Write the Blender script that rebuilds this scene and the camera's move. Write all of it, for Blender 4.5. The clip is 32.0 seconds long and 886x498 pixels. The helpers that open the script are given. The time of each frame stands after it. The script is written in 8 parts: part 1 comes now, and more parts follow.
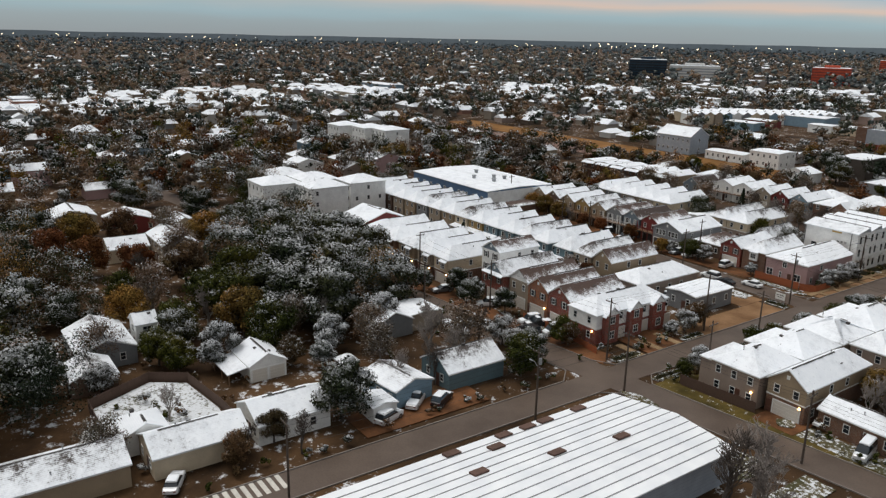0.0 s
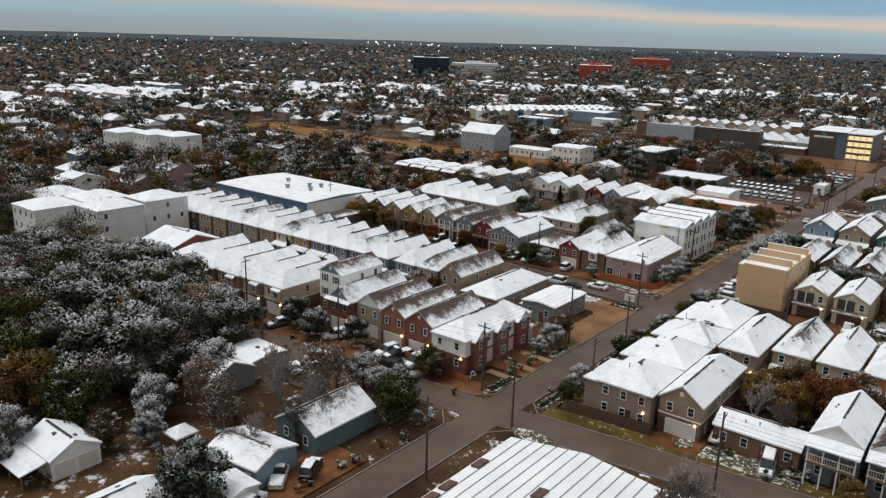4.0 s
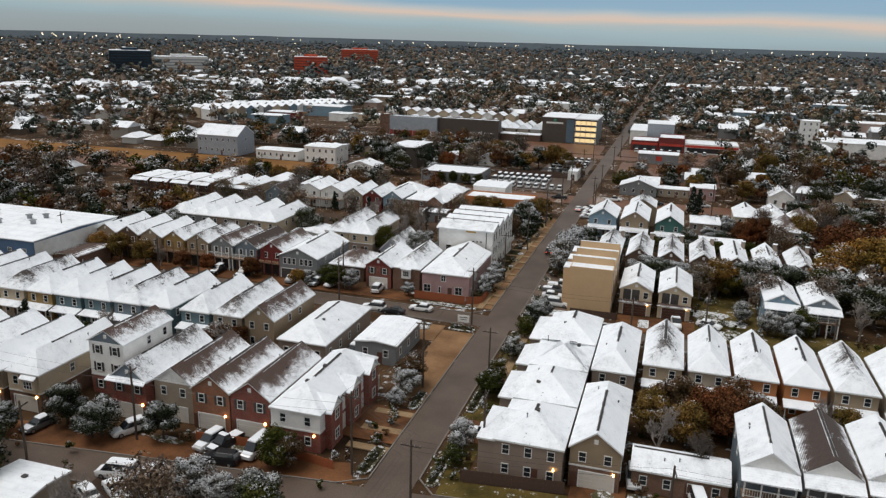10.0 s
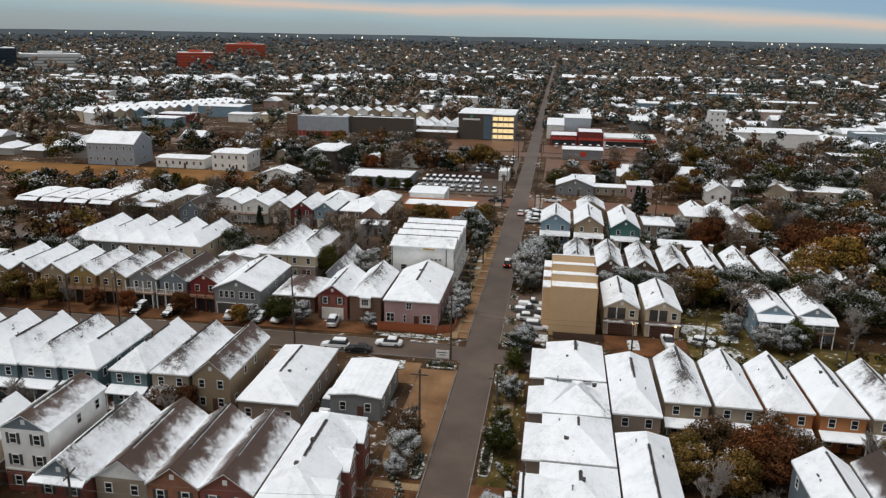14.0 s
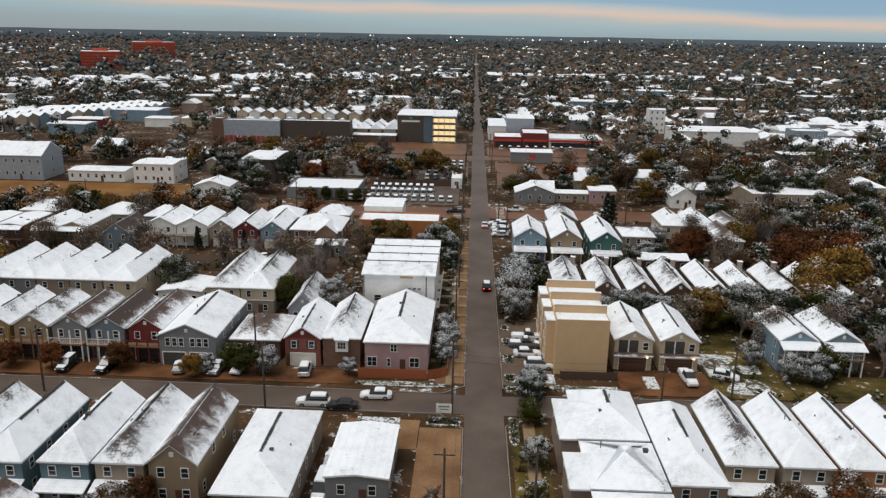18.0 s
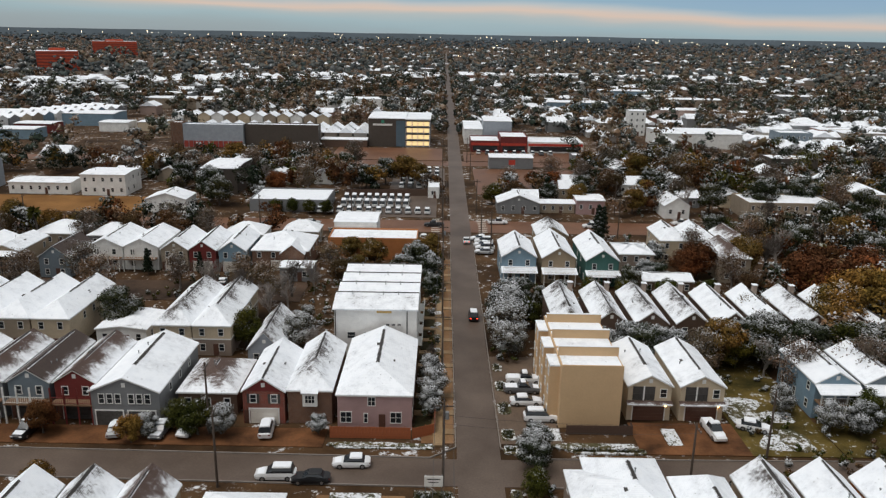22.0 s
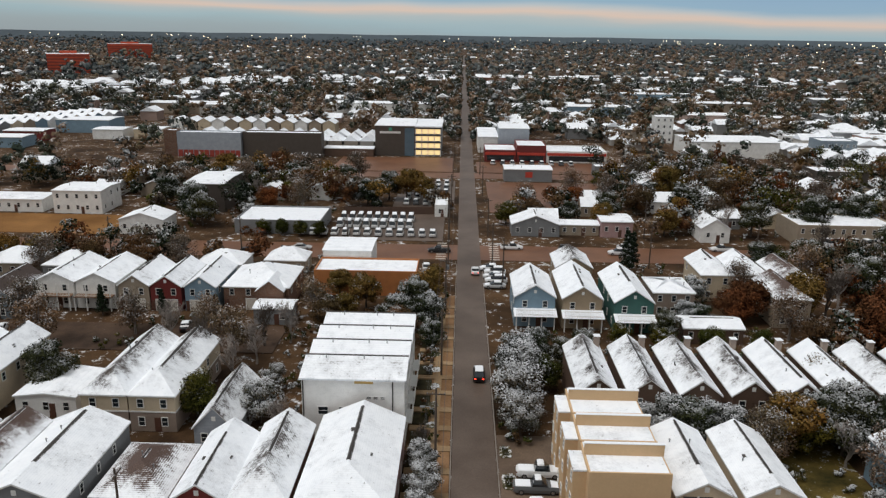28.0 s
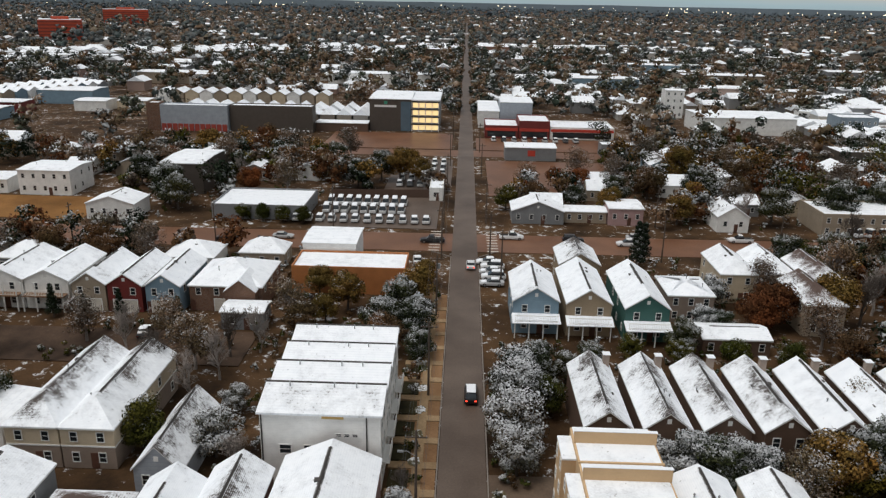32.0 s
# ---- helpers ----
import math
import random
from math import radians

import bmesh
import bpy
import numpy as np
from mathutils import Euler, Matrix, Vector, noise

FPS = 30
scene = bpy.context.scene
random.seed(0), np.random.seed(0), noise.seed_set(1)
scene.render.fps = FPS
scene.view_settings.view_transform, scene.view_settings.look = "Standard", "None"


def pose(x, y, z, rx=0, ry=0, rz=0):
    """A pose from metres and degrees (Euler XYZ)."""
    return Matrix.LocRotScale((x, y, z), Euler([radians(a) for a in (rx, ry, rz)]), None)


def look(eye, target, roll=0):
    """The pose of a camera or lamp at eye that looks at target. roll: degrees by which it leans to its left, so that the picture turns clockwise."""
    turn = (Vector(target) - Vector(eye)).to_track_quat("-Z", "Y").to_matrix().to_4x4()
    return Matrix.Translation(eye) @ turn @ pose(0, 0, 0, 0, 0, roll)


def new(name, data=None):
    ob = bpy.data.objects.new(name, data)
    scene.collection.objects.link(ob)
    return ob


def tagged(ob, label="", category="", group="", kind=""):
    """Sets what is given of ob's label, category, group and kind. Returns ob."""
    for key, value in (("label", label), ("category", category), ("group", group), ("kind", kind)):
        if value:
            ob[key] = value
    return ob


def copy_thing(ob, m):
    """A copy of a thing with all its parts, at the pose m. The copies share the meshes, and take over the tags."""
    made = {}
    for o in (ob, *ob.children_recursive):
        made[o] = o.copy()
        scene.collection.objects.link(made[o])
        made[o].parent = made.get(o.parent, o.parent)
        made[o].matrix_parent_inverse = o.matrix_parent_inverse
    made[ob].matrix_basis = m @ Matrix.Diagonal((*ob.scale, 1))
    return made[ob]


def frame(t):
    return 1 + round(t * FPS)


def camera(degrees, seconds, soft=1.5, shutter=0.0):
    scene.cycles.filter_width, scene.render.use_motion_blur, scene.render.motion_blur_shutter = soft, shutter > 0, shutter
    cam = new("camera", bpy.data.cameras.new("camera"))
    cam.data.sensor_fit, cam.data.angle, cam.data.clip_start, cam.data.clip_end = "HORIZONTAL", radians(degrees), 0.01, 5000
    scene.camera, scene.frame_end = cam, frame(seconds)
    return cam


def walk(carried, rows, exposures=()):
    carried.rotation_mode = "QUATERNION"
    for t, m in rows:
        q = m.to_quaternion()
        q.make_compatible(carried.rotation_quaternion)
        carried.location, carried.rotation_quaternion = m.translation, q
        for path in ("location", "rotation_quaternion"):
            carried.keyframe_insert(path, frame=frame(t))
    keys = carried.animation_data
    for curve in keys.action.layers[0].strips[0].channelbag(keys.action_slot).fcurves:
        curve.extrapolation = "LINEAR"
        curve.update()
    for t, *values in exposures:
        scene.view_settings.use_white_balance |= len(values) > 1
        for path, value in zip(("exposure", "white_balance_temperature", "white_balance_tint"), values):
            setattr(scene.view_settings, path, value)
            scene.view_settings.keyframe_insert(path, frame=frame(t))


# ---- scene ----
cam = camera(60.6, 32.0, 1.3)
PATH = [
    (0, (69.659, -80.269, 52.813), (68.087, -79.157, 52.272), 1.2),
    (0.5, (67.417, -79.075, 52.7), (65.866, -77.931, 52.164), 0.5),
    (1, (64.948, -78.256, 52.505), (63.437, -77.059, 51.971), 0.6),
    (1.5, (62.457, -77.603, 52.352), (61.001, -76.339, 51.817), 0.6),
    (2, (59.864, -77.171, 52.201), (58.458, -75.852, 51.668), 0.8),
    (2.5, (57.126, -76.917, 52.028), (55.766, -75.551, 51.493), 1.3),
    (4.5, (47.007, -75.102, 52.07), (45.865, -73.549, 51.538), 1.4),
    (5, (44.855, -74.3, 52.176), (43.767, -72.708, 51.643), 1.2),
    (5.5, (42.624, -73.721, 52.254), (41.603, -72.086, 51.721), 1.2),
    (6, (40.352, -73.21, 52.308), (39.387, -71.542, 51.775), 1.2),
    (6.5, (38.005, -72.101, 52.32), (37.084, -70.408, 51.785), 1.4),
    (7, (35.704, -70.889, 52.367), (34.832, -69.171, 51.828), 1.1),
    (7.5, (33.226, -69.814, 52.339), (32.414, -68.068, 51.799), 1.2),
    (8, (30.798, -68.78, 52.283), (30.03, -67.014, 51.745), 1.3),
    (8.5, (28.388, -67.689, 52.174), (27.662, -65.905, 51.638), 1.3),
    (9, (26.121, -66.539, 51.984), (25.455, -64.731, 51.448), 1.3),
    (9.5, (24.102, -65.171, 51.863), (23.487, -63.345, 51.329), 1.4),
    (10, (21.806, -63.544, 51.878), (21.251, -61.699, 51.343), 1.5),
    (10.5, (19.314, -61.958, 52.011), (18.809, -60.099, 51.473), 1.3),
    (11, (17.098, -60.349, 52.188), (16.6, -58.49, 51.645), 1.5),
    (11.5, (15.009, -58.733, 52.214), (14.51, -56.874, 51.671), 1.3),
    (12, (12.899, -57.063, 52.227), (12.454, -55.191, 51.683), 1.2),
    (12.5, (10.557, -55.36, 52.319), (10.162, -53.477, 51.774), 1.2),
    (13, (8.11, -53.625, 52.447), (7.768, -51.733, 51.899), 1.4),
    (13.5, (6.114, -51.538, 52.472), (5.814, -49.638, 51.925), 1.2),
    (15.5, (-1.354, -43.265, 52.508), (-1.585, -41.356, 51.959), 1.0),
    (16, (-3.101, -40.872, 52.652), (-3.28, -38.958, 52.103), 1.0),
    (16.5, (-4.715, -38.675, 52.648), (-4.856, -36.757, 52.099), 1.0),
    (17, (-6.262, -36.307, 52.61), (-6.325, -34.385, 52.062), 1.1),
    (17.5, (-7.934, -33.966, 52.543), (-7.991, -32.043, 51.994), 1.1),
    (18, (-9.358, -31.548, 52.491), (-9.429, -29.627, 51.941), 1.0),
    (18.5, (-10.339, -29.199, 52.451), (-10.427, -27.278, 51.9), 1.0),
    (19, (-11.165, -26.8, 52.487), (-11.266, -24.881, 51.933), 1.0),
    (19.5, (-11.756, -24.498, 52.313), (-11.87, -22.579, 51.761), 0.9),
    (20, (-12.127, -22.249, 52.304), (-12.253, -20.331, 51.751), 0.9),
    (20.5, (-12.301, -20.015, 52.327), (-12.438, -18.098, 51.774), 0.9),
    (21, (-12.326, -17.697, 52.366), (-12.438, -15.779, 51.812), 0.9),
    (21.5, (-12.155, -15.416, 52.302), (-12.168, -13.494, 51.751), 1.0),
    (22, (-12.02, -13.166, 52.261), (-12.014, -11.243, 51.71), 1.0),
    (22.5, (-11.85, -10.962, 52.224), (-11.851, -9.039, 51.673), 1.0),
    (23, (-11.686, -8.828, 52.147), (-11.692, -6.905, 51.597), 0.9),
    (23.5, (-11.543, -6.49, 52.182), (-11.554, -4.568, 51.631), 0.9),
    (24, (-11.346, -4.316, 52.143), (-11.36, -2.394, 51.592), 0.9),
    (24.5, (-11.089, -2.157, 52.154), (-11.105, -0.234, 51.603), 0.9),
    (25, (-10.871, -0.192, 52.128), (-10.89, 1.73, 51.578), 1.0),
    (25.5, (-10.502, 1.87, 52.104), (-10.527, 3.793, 51.555), 0.9),
    (27.5, (-9.369, 10.548, 52.013), (-9.406, 12.471, 51.466), 0.8),
    (28, (-9.072, 12.611, 51.984), (-9.115, 14.534, 51.436), 0.8),
    (28.5, (-8.831, 14.712, 52.076), (-8.875, 16.634, 51.524), 0.8),
    (29, (-8.67, 16.802, 52.099), (-8.715, 18.723, 51.545), 0.8),
    (29.5, (-8.508, 18.929, 52.067), (-8.551, 20.85, 51.511), 0.8),
    (30, (-8.328, 21.06, 51.975), (-8.371, 22.98, 51.417), 0.8),
    (30.5, (-8.172, 23.275, 51.942), (-8.213, 25.194, 51.381), 0.8),
    (31, (-7.989, 25.356, 51.934), (-8.033, 27.275, 51.371), 0.9),
    (32, (-7.542, 28.777, 52.158), (-7.589, 30.677, 51.533), 1.1),
]
walk(cam, [(t, look(eye, target, roll)) for t, eye, target, roll in PATH])

# ---- light ----
world = bpy.data.worlds.new("sky")
scene.world = world
world.use_nodes = True
wn = world.node_tree.nodes
wl = world.node_tree.links
wn.clear()
wout = wn.new("ShaderNodeOutputWorld")
wbg = wn.new("ShaderNodeBackground")
wsky = wn.new("ShaderNodeTexSky")
wsky.sky_type = 'NISHITA'
wsky.sun_disc = False
wsky.sun_elevation = radians(12)
wsky.sun_rotation = radians(200)
wtc = wn.new("ShaderNodeTexCoord")
wsep = wn.new("ShaderNodeSeparateXYZ")
wl.new(wtc.outputs["Generated"], wsep.inputs[0])
wmap = wn.new("ShaderNodeMapping")
wmap.inputs["Scale"].default_value = (1.5, 1.5, 12.0)
wl.new(wtc.outputs["Generated"], wmap.inputs[0])
wnoise = wn.new("ShaderNodeTexNoise")
wnoise.inputs["Scale"].default_value = 1.3
wnoise.inputs["Detail"].default_value = 5.0
wl.new(wmap.outputs[0], wnoise.inputs["Vector"])
# cloud deck by height above the horizon, bent a little by the noise
wadd = wn.new("ShaderNodeMath")
wadd.operation = 'MULTIPLY_ADD'
wl.new(wnoise.outputs[0], wadd.inputs[0])
wadd.inputs[1].default_value = 0.055
wl.new(wsep.outputs[2], wadd.inputs[2])
wramp = wn.new("ShaderNodeValToRGB")
el = wramp.color_ramp.elements
el[0].position, el[0].color = 0.0, (0.36, 0.41, 0.44, 1)
el[1].position, el[1].color = 1.0, (0.68, 0.675, 0.665, 1)
for p_, c_ in ((0.022, (0.37, 0.46, 0.51, 1)), (0.034, (0.38, 0.54, 0.62, 1)), (0.044, (0.50, 0.57, 0.61, 1)), (0.052, (0.84, 0.63, 0.54, 1)),
               (0.060, (0.54, 0.60, 0.66, 1)), (0.069, (0.28, 0.47, 0.66, 1)), (0.09, (0.24, 0.42, 0.66, 1)), (0.2, (0.34, 0.38, 0.43, 1)), (0.4, (0.52, 0.52, 0.515, 1))):
    e_ = el.new(p_)
    e_.color = c_
# the break in the cloud lies lower towards the east
weast = wn.new("ShaderNodeMath")
weast.operation = 'MULTIPLY_ADD'
wl.new(wsep.outputs[0], weast.inputs[0])
weast.inputs[1].default_value = 0.027
wl.new(wadd.outputs[0], weast.inputs[2])
wl.new(weast.outputs[0], wramp.inputs[0])
wmix = wn.new("ShaderNodeMixRGB")
wmix.blend_type = 'ADD'
wmix.inputs[0].default_value = 0.02
wl.new(wramp.outputs[0], wmix.inputs[1])
wl.new(wsky.outputs[0], wmix.inputs[2])
wl.new(wmix.outputs[0], wbg.inputs[0])
wbg.inputs[1].default_value = 0.745
wl.new(wbg.outputs[0], wout.inputs[0])
sun = new("sun", bpy.data.lights.new("sun", 'SUN'))
sun.data.energy, sun.data.angle, sun.data.color = 2.0, radians(36), (1.0, 0.97, 0.935)
sun.matrix_world = look((0, 0, 300), (110, 60, 0))

# ---- materials ----
def nodes_of(name):
    m = bpy.data.materials.new(name)
    m.use_nodes = True
    return m, m.node_tree.nodes, m.node_tree.links, m.node_tree.nodes["Principled BSDF"]


def coords(n, l, scale, kind="Object"):
    tc = n.new("ShaderNodeTexCoord")
    mp = n.new("ShaderNodeMapping")
    mp.inputs["Scale"].default_value = scale if isinstance(scale, tuple) else (scale,) * 3
    l.new(tc.outputs[kind], mp.inputs[0])
    return mp.outputs[0]


def world_coords(n, l, scale):
    g = n.new("ShaderNodeNewGeometry")
    mp = n.new("ShaderNodeMapping")
    mp.inputs["Scale"].default_value = scale if isinstance(scale, tuple) else (scale,) * 3
    l.new(g.outputs["Position"], mp.inputs[0])
    return mp.outputs[0]


def noise_of(n, l, vec, scale, detail=5.0, rough=0.6):
    t = n.new("ShaderNodeTexNoise")
    t.inputs["Scale"].default_value, t.inputs["Detail"].default_value, t.inputs["Roughness"].default_value = scale, detail, rough
    l.new(vec, t.inputs["Vector"])
    return t.outputs[0]


def ramp(n, l, fac, stops):
    r = n.new("ShaderNodeValToRGB")
    e = r.color_ramp.elements
    e[0].position, e[0].color = stops[0][0], (*stops[0][1], 1)
    e[1].position, e[1].color = stops[-1][0], (*stops[-1][1], 1)
    for p, c in stops[1:-1]:
        e.new(p).color = (*c, 1)
    l.new(fac, r.inputs[0])
    return r.outputs[0]


def mix(n, l, fac, a, b, blend='MIX'):
    m = n.new("ShaderNodeMixRGB")
    m.blend_type = blend
    for i, v in ((0, fac), (1, a), (2, b)):
        if isinstance(v, (int, float)):
            m.inputs[i].default_value = v
        elif isinstance(v, tuple):
            m.inputs[i].default_value = (*v, 1)
        else:
            l.new(v, m.inputs[i])
    return m.outputs[0]


def math_(n, l, op, a, b=0.0, clamp=False):
    m = n.new("ShaderNodeMath")
    m.operation, m.use_clamp = op, clamp
    for i, v in ((0, a), (1, b)):
        if isinstance(v, (int, float)):
            m.inputs[i].default_value = v
        else:
            l.new(v, m.inputs[i])
    return m.outputs[0]


def bump(n, l, b, height, strength, dist=0.05):
    k = n.new("ShaderNodeBump")
    k.inputs["Strength"].default_value, k.inputs["Distance"].default_value = strength, dist
    l.new(height, k.inputs["Height"])
    l.new(k.outputs[0], b.inputs["Normal"])


def shade(c, f):
    return tuple(min(1.0, v * f) for v in c)


def plain(name, col, rough=0.7, var=0.2, scale=3.0, metal=0.0, bmp=0.15):
    m, n, l, b = nodes_of(name)
    v = coords(n, l, 1.0)
    a = noise_of(n, l, v, scale, 6)
    c = noise_of(n, l, v, scale * 0.12, 3)
    s = math_(n, l, 'ADD', math_(n, l, 'MULTIPLY', a, 0.5), math_(n, l, 'MULTIPLY', c, 0.5))
    l.new(ramp(n, l, s, [(0.3, shade(col, 1 - var)), (0.7, shade(col, 1 + var))]), b.inputs["Base Color"])
    b.inputs["Roughness"].default_value, b.inputs["Metallic"].default_value = rough, metal
    if bmp:
        bump(n, l, b, a, bmp, 0.02)
    return m


def siding(name, col, pitch=0.2, k=0.84):
    """Painted lap boards: fine level lines in relief, with weathering."""
    col = tuple(c ** 1.08 * k for c in col)
    m, n, l, b = nodes_of(name)
    v = coords(n, l, 1.0)
    sep = n.new("ShaderNodeSeparateXYZ")
    l.new(v, sep.inputs[0])
    saw = math_(n, l, 'FRACT', math_(n, l, 'DIVIDE', sep.outputs[2], pitch))
    a = noise_of(n, l, v, 0.6, 5)
    g = noise_of(n, l, coords(n, l, (3, 3, 30)), 2.0, 4)
    base = ramp(n, l, a, [(0.3, shade(col, 0.82)), (0.7, shade(col, 1.1))])
    base = mix(n, l, 0.25, base, ramp(n, l, g, [(0.3, shade(col, 0.75)), (0.7, shade(col, 1.1))]))
    line = ramp(n, l, saw, [(0.0, (0.62,) * 3), (0.12, (1, 1, 1)), (1.0, (1, 1, 1))])
    l.new(mix(n, l, 0.7, base, line, 'MULTIPLY'), b.inputs["Base Color"])
    b.inputs["Roughness"].default_value = 0.65
    bump(n, l, b, saw, 0.25, 0.02)
    return m


def brickwork(name, col, mortar=(0.22, 0.17, 0.14)):
    m, n, l, b = nodes_of(name)
    tc = n.new("ShaderNodeTexCoord")
    sep = n.new("ShaderNodeSeparateXYZ")
    l.new(tc.outputs["Object"], sep.inputs[0])
    com = n.new("ShaderNodeCombineXYZ")
    l.new(math_(n, l, 'ADD', sep.outputs[0], sep.outputs[1]), com.inputs[0])
    l.new(sep.outputs[2], com.inputs[1])
    t = n.new("ShaderNodeTexBrick")
    t.inputs["Scale"].default_value = 1.0
    t.inputs["Brick Width"].default_value, t.inputs["Row Height"].default_value, t.inputs["Mortar Size"].default_value = 0.22, 0.075, 0.008
    t.inputs["Color1"].default_value, t.inputs["Color2"].default_value, t.inputs["Mortar"].default_value = (*col, 1), (*shade(col, 0.65), 1), (*mortar, 1)
    l.new(com.outputs[0], t.inputs["Vector"])
    a = noise_of(n, l, tc.outputs["Object"], 0.8, 5)
    l.new(mix(n, l, 0.5, t.outputs[0], ramp(n, l, a, [(0.3, (0.55,) * 3), (0.7, (1.25,) * 3)]), 'MULTIPLY'), b.inputs["Base Color"])
    b.inputs["Roughness"].default_value = 0.85
    return m


def snow_roof(name, bare, shingle=(0.055, 0.042, 0.036)):
    """Snow on asphalt shingles: bare is the share that has melted or blown off."""
    m, n, l, b = nodes_of(name)
    v = coords(n, l, 1.0)
    w = world_coords(n, l, 1.0)
    big = noise_of(n, l, w, 0.13, 4)
    mid = noise_of(n, l, w, 0.6, 7, 0.72)
    fine = noise_of(n, l, v, 6.0, 6, 0.75)
    sep = n.new("ShaderNodeSeparateXYZ")
    l.new(v, sep.inputs[0])
    # courses of shingles and melt runs down the slope
    course = math_(n, l, 'FRACT', math_(n, l, 'DIVIDE', sep.outputs[2], 0.11))
    run = noise_of(n, l, coords(n, l, (2.2, 2.2, 0.25)), 1.6, 4, 0.6)
    kb, km, kf = (0.30, 0.36, 0.16) if bare > 0.5 else (0.36, 0.32, 0.14)
    s = math_(n, l, 'ADD', math_(n, l, 'MULTIPLY', big, kb), math_(n, l, 'ADD', math_(n, l, 'MULTIPLY', mid, km), math_(n, l, 'MULTIPLY', fine, kf)))
    s = math_(n, l, 'ADD', s, math_(n, l, 'MULTIPLY', run, 0.18))
    s = math_(n, l, 'ADD', s, math_(n, l, 'MULTIPLY', course, -0.035 - 0.09 * bare))
    if bare > 0.1:
        gen = n.new("ShaderNodeSeparateXYZ")
        l.new(coords(n, l, 1.0, "Generated"), gen.inputs[0])
        s = math_(n, l, 'ADD', s, math_(n, l, 'MULTIPLY', math_(n, l, 'SUBTRACT', 0.5, gen.outputs[2]), 0.34 * bare + 0.05))
    t = 0.365 + 0.2 * bare
    cover = ramp(n, l, s, [(t - 0.03, (0, 0, 0)), (t + 0.03, (0.82,) * 3), (t + 0.12, (1, 1, 1))])
    snow = ramp(n, l, mid, [(0.3, (0.78, 0.82, 0.87)), (0.7, (0.885, 0.915, 0.95))])
    snow = mix(n, l, 0.55, snow, ramp(n, l, course, [(0.0, (0.86, 0.87, 0.89)), (0.35, (1, 1, 1)), (1.0, (1, 1, 1))]), 'MULTIPLY')
    specks = ramp(n, l, noise_of(n, l, v, 2.6, 3, 0.5), [(0.25, (0.35,) * 3), (0.31, (1, 1, 1))])
    snow = mix(n, l, 0.8, snow, specks, 'MULTIPLY')
    dark = ramp(n, l, fine, [(0.3, shade(shingle, 0.5)), (0.7, shade(shingle, 1.5))])
    l.new(mix(n, l, cover, dark, snow), b.inputs["Base Color"])
    b.inputs["Roughness"].default_value = 0.75
    bump(n, l, b, s, 0.35, 0.12)
    return m


def ground_mat(name, low, high, snow_at, scale=0.3, rough=0.85, streak=None, worldy=True):
    """Soil, grass or paving with leaf litter, damp patches and snow lying in it above a level of the noise."""
    m, n, l, b = nodes_of(name)
    v = world_coords(n, l, 1.0)
    big = noise_of(n, l, v, scale * 0.35, 5)
    mid = noise_of(n, l, v, scale * 2.2, 8, 0.7)
    fine = noise_of(n, l, v, 4.0, 6, 0.7)
    c = ramp(n, l, big, [(0.32, low), (0.68, high)])
    c = mix(n, l, 0.55, c, ramp(n, l, fine, [(0.25, (0.45,) * 3), (0.75, (1.35,) * 3)]), 'MULTIPLY')
    if snow_at < 1:
        s = math_(n, l, 'ADD', math_(n, l, 'MULTIPLY', mid, 0.6), math_(n, l, 'ADD', math_(n, l, 'MULTIPLY', big, 0.25), math_(n, l, 'MULTIPLY', fine, 0.15)))
        c = mix(n, l, ramp(n, l, s, [(snow_at, (0, 0, 0)), (snow_at + 0.05, (0.85,) * 3)]), c, (0.74, 0.77, 0.81))
    l.new(c, b.inputs["Base Color"])
    b.inputs["Roughness"].default_value = rough
    b.inputs["Specular IOR Level"].default_value = 0.12 if rough > 0.6 else 0.3
    bump(n, l, b, fine, 0.3, 0.05)
    return m


def leaf_mat(name, low, high, frost):
    """Leaves with snow on those that face up; frost is how much of it."""
    m, n, l, b = nodes_of(name)
    g = n.new("ShaderNodeNewGeometry")
    oi = n.new("ShaderNodeObjectInfo")
    w = world_coords(n, l, 1.0)
    c = ramp(n, l, g.outputs["Random Per Island"], [(0.0, low), (1.0, high)])
    c = mix(n, l, 0.6, c, ramp(n, l, oi.outputs["Random"], [(0.0, (0.5, 0.55, 0.55)), (0.5, (1, 1, 1)), (1.0, (1.6, 1.35, 1.0))]), 'MULTIPLY')
    # each crown leans to olive or to brown
    c = mix(n, l, 0.75, c, ramp(n, l, noise_of(n, l, w, 0.11, 3), [(0.34, (0.62, 0.80, 0.70)), (0.5, (1.0, 1.0, 1.0)), (0.66, (1.45, 1.14, 0.88))]), 'MULTIPLY')
    sep = n.new("ShaderNodeSeparateXYZ")
    l.new(g.outputs["Normal"], sep.inputs[0])
    nz = noise_of(n, l, w, 0.22, 3)
    nf = noise_of(n, l, w, 2.2, 5, 0.75)
    s = math_(n, l, 'ADD', math_(n, l, 'MULTIPLY', sep.outputs[2], 0.42), math_(n, l, 'ADD', math_(n, l, 'MULTIPLY', nz, 0.5), math_(n, l, 'MULTIPLY', nf, 0.55)))
    lo = 1.22 - 0.50 * frost
    l.new(mix(n, l, ramp(n, l, s, [(lo - 0.08, (0, 0, 0)), (lo + 0.17, (0.9,) * 3)]), c, (0.54, 0.56, 0.58)), b.inputs["Base Color"])
    b.inputs["Roughness"].default_value = 0.85
    b.inputs["Specular IOR Level"].default_value = 0.04
    return m


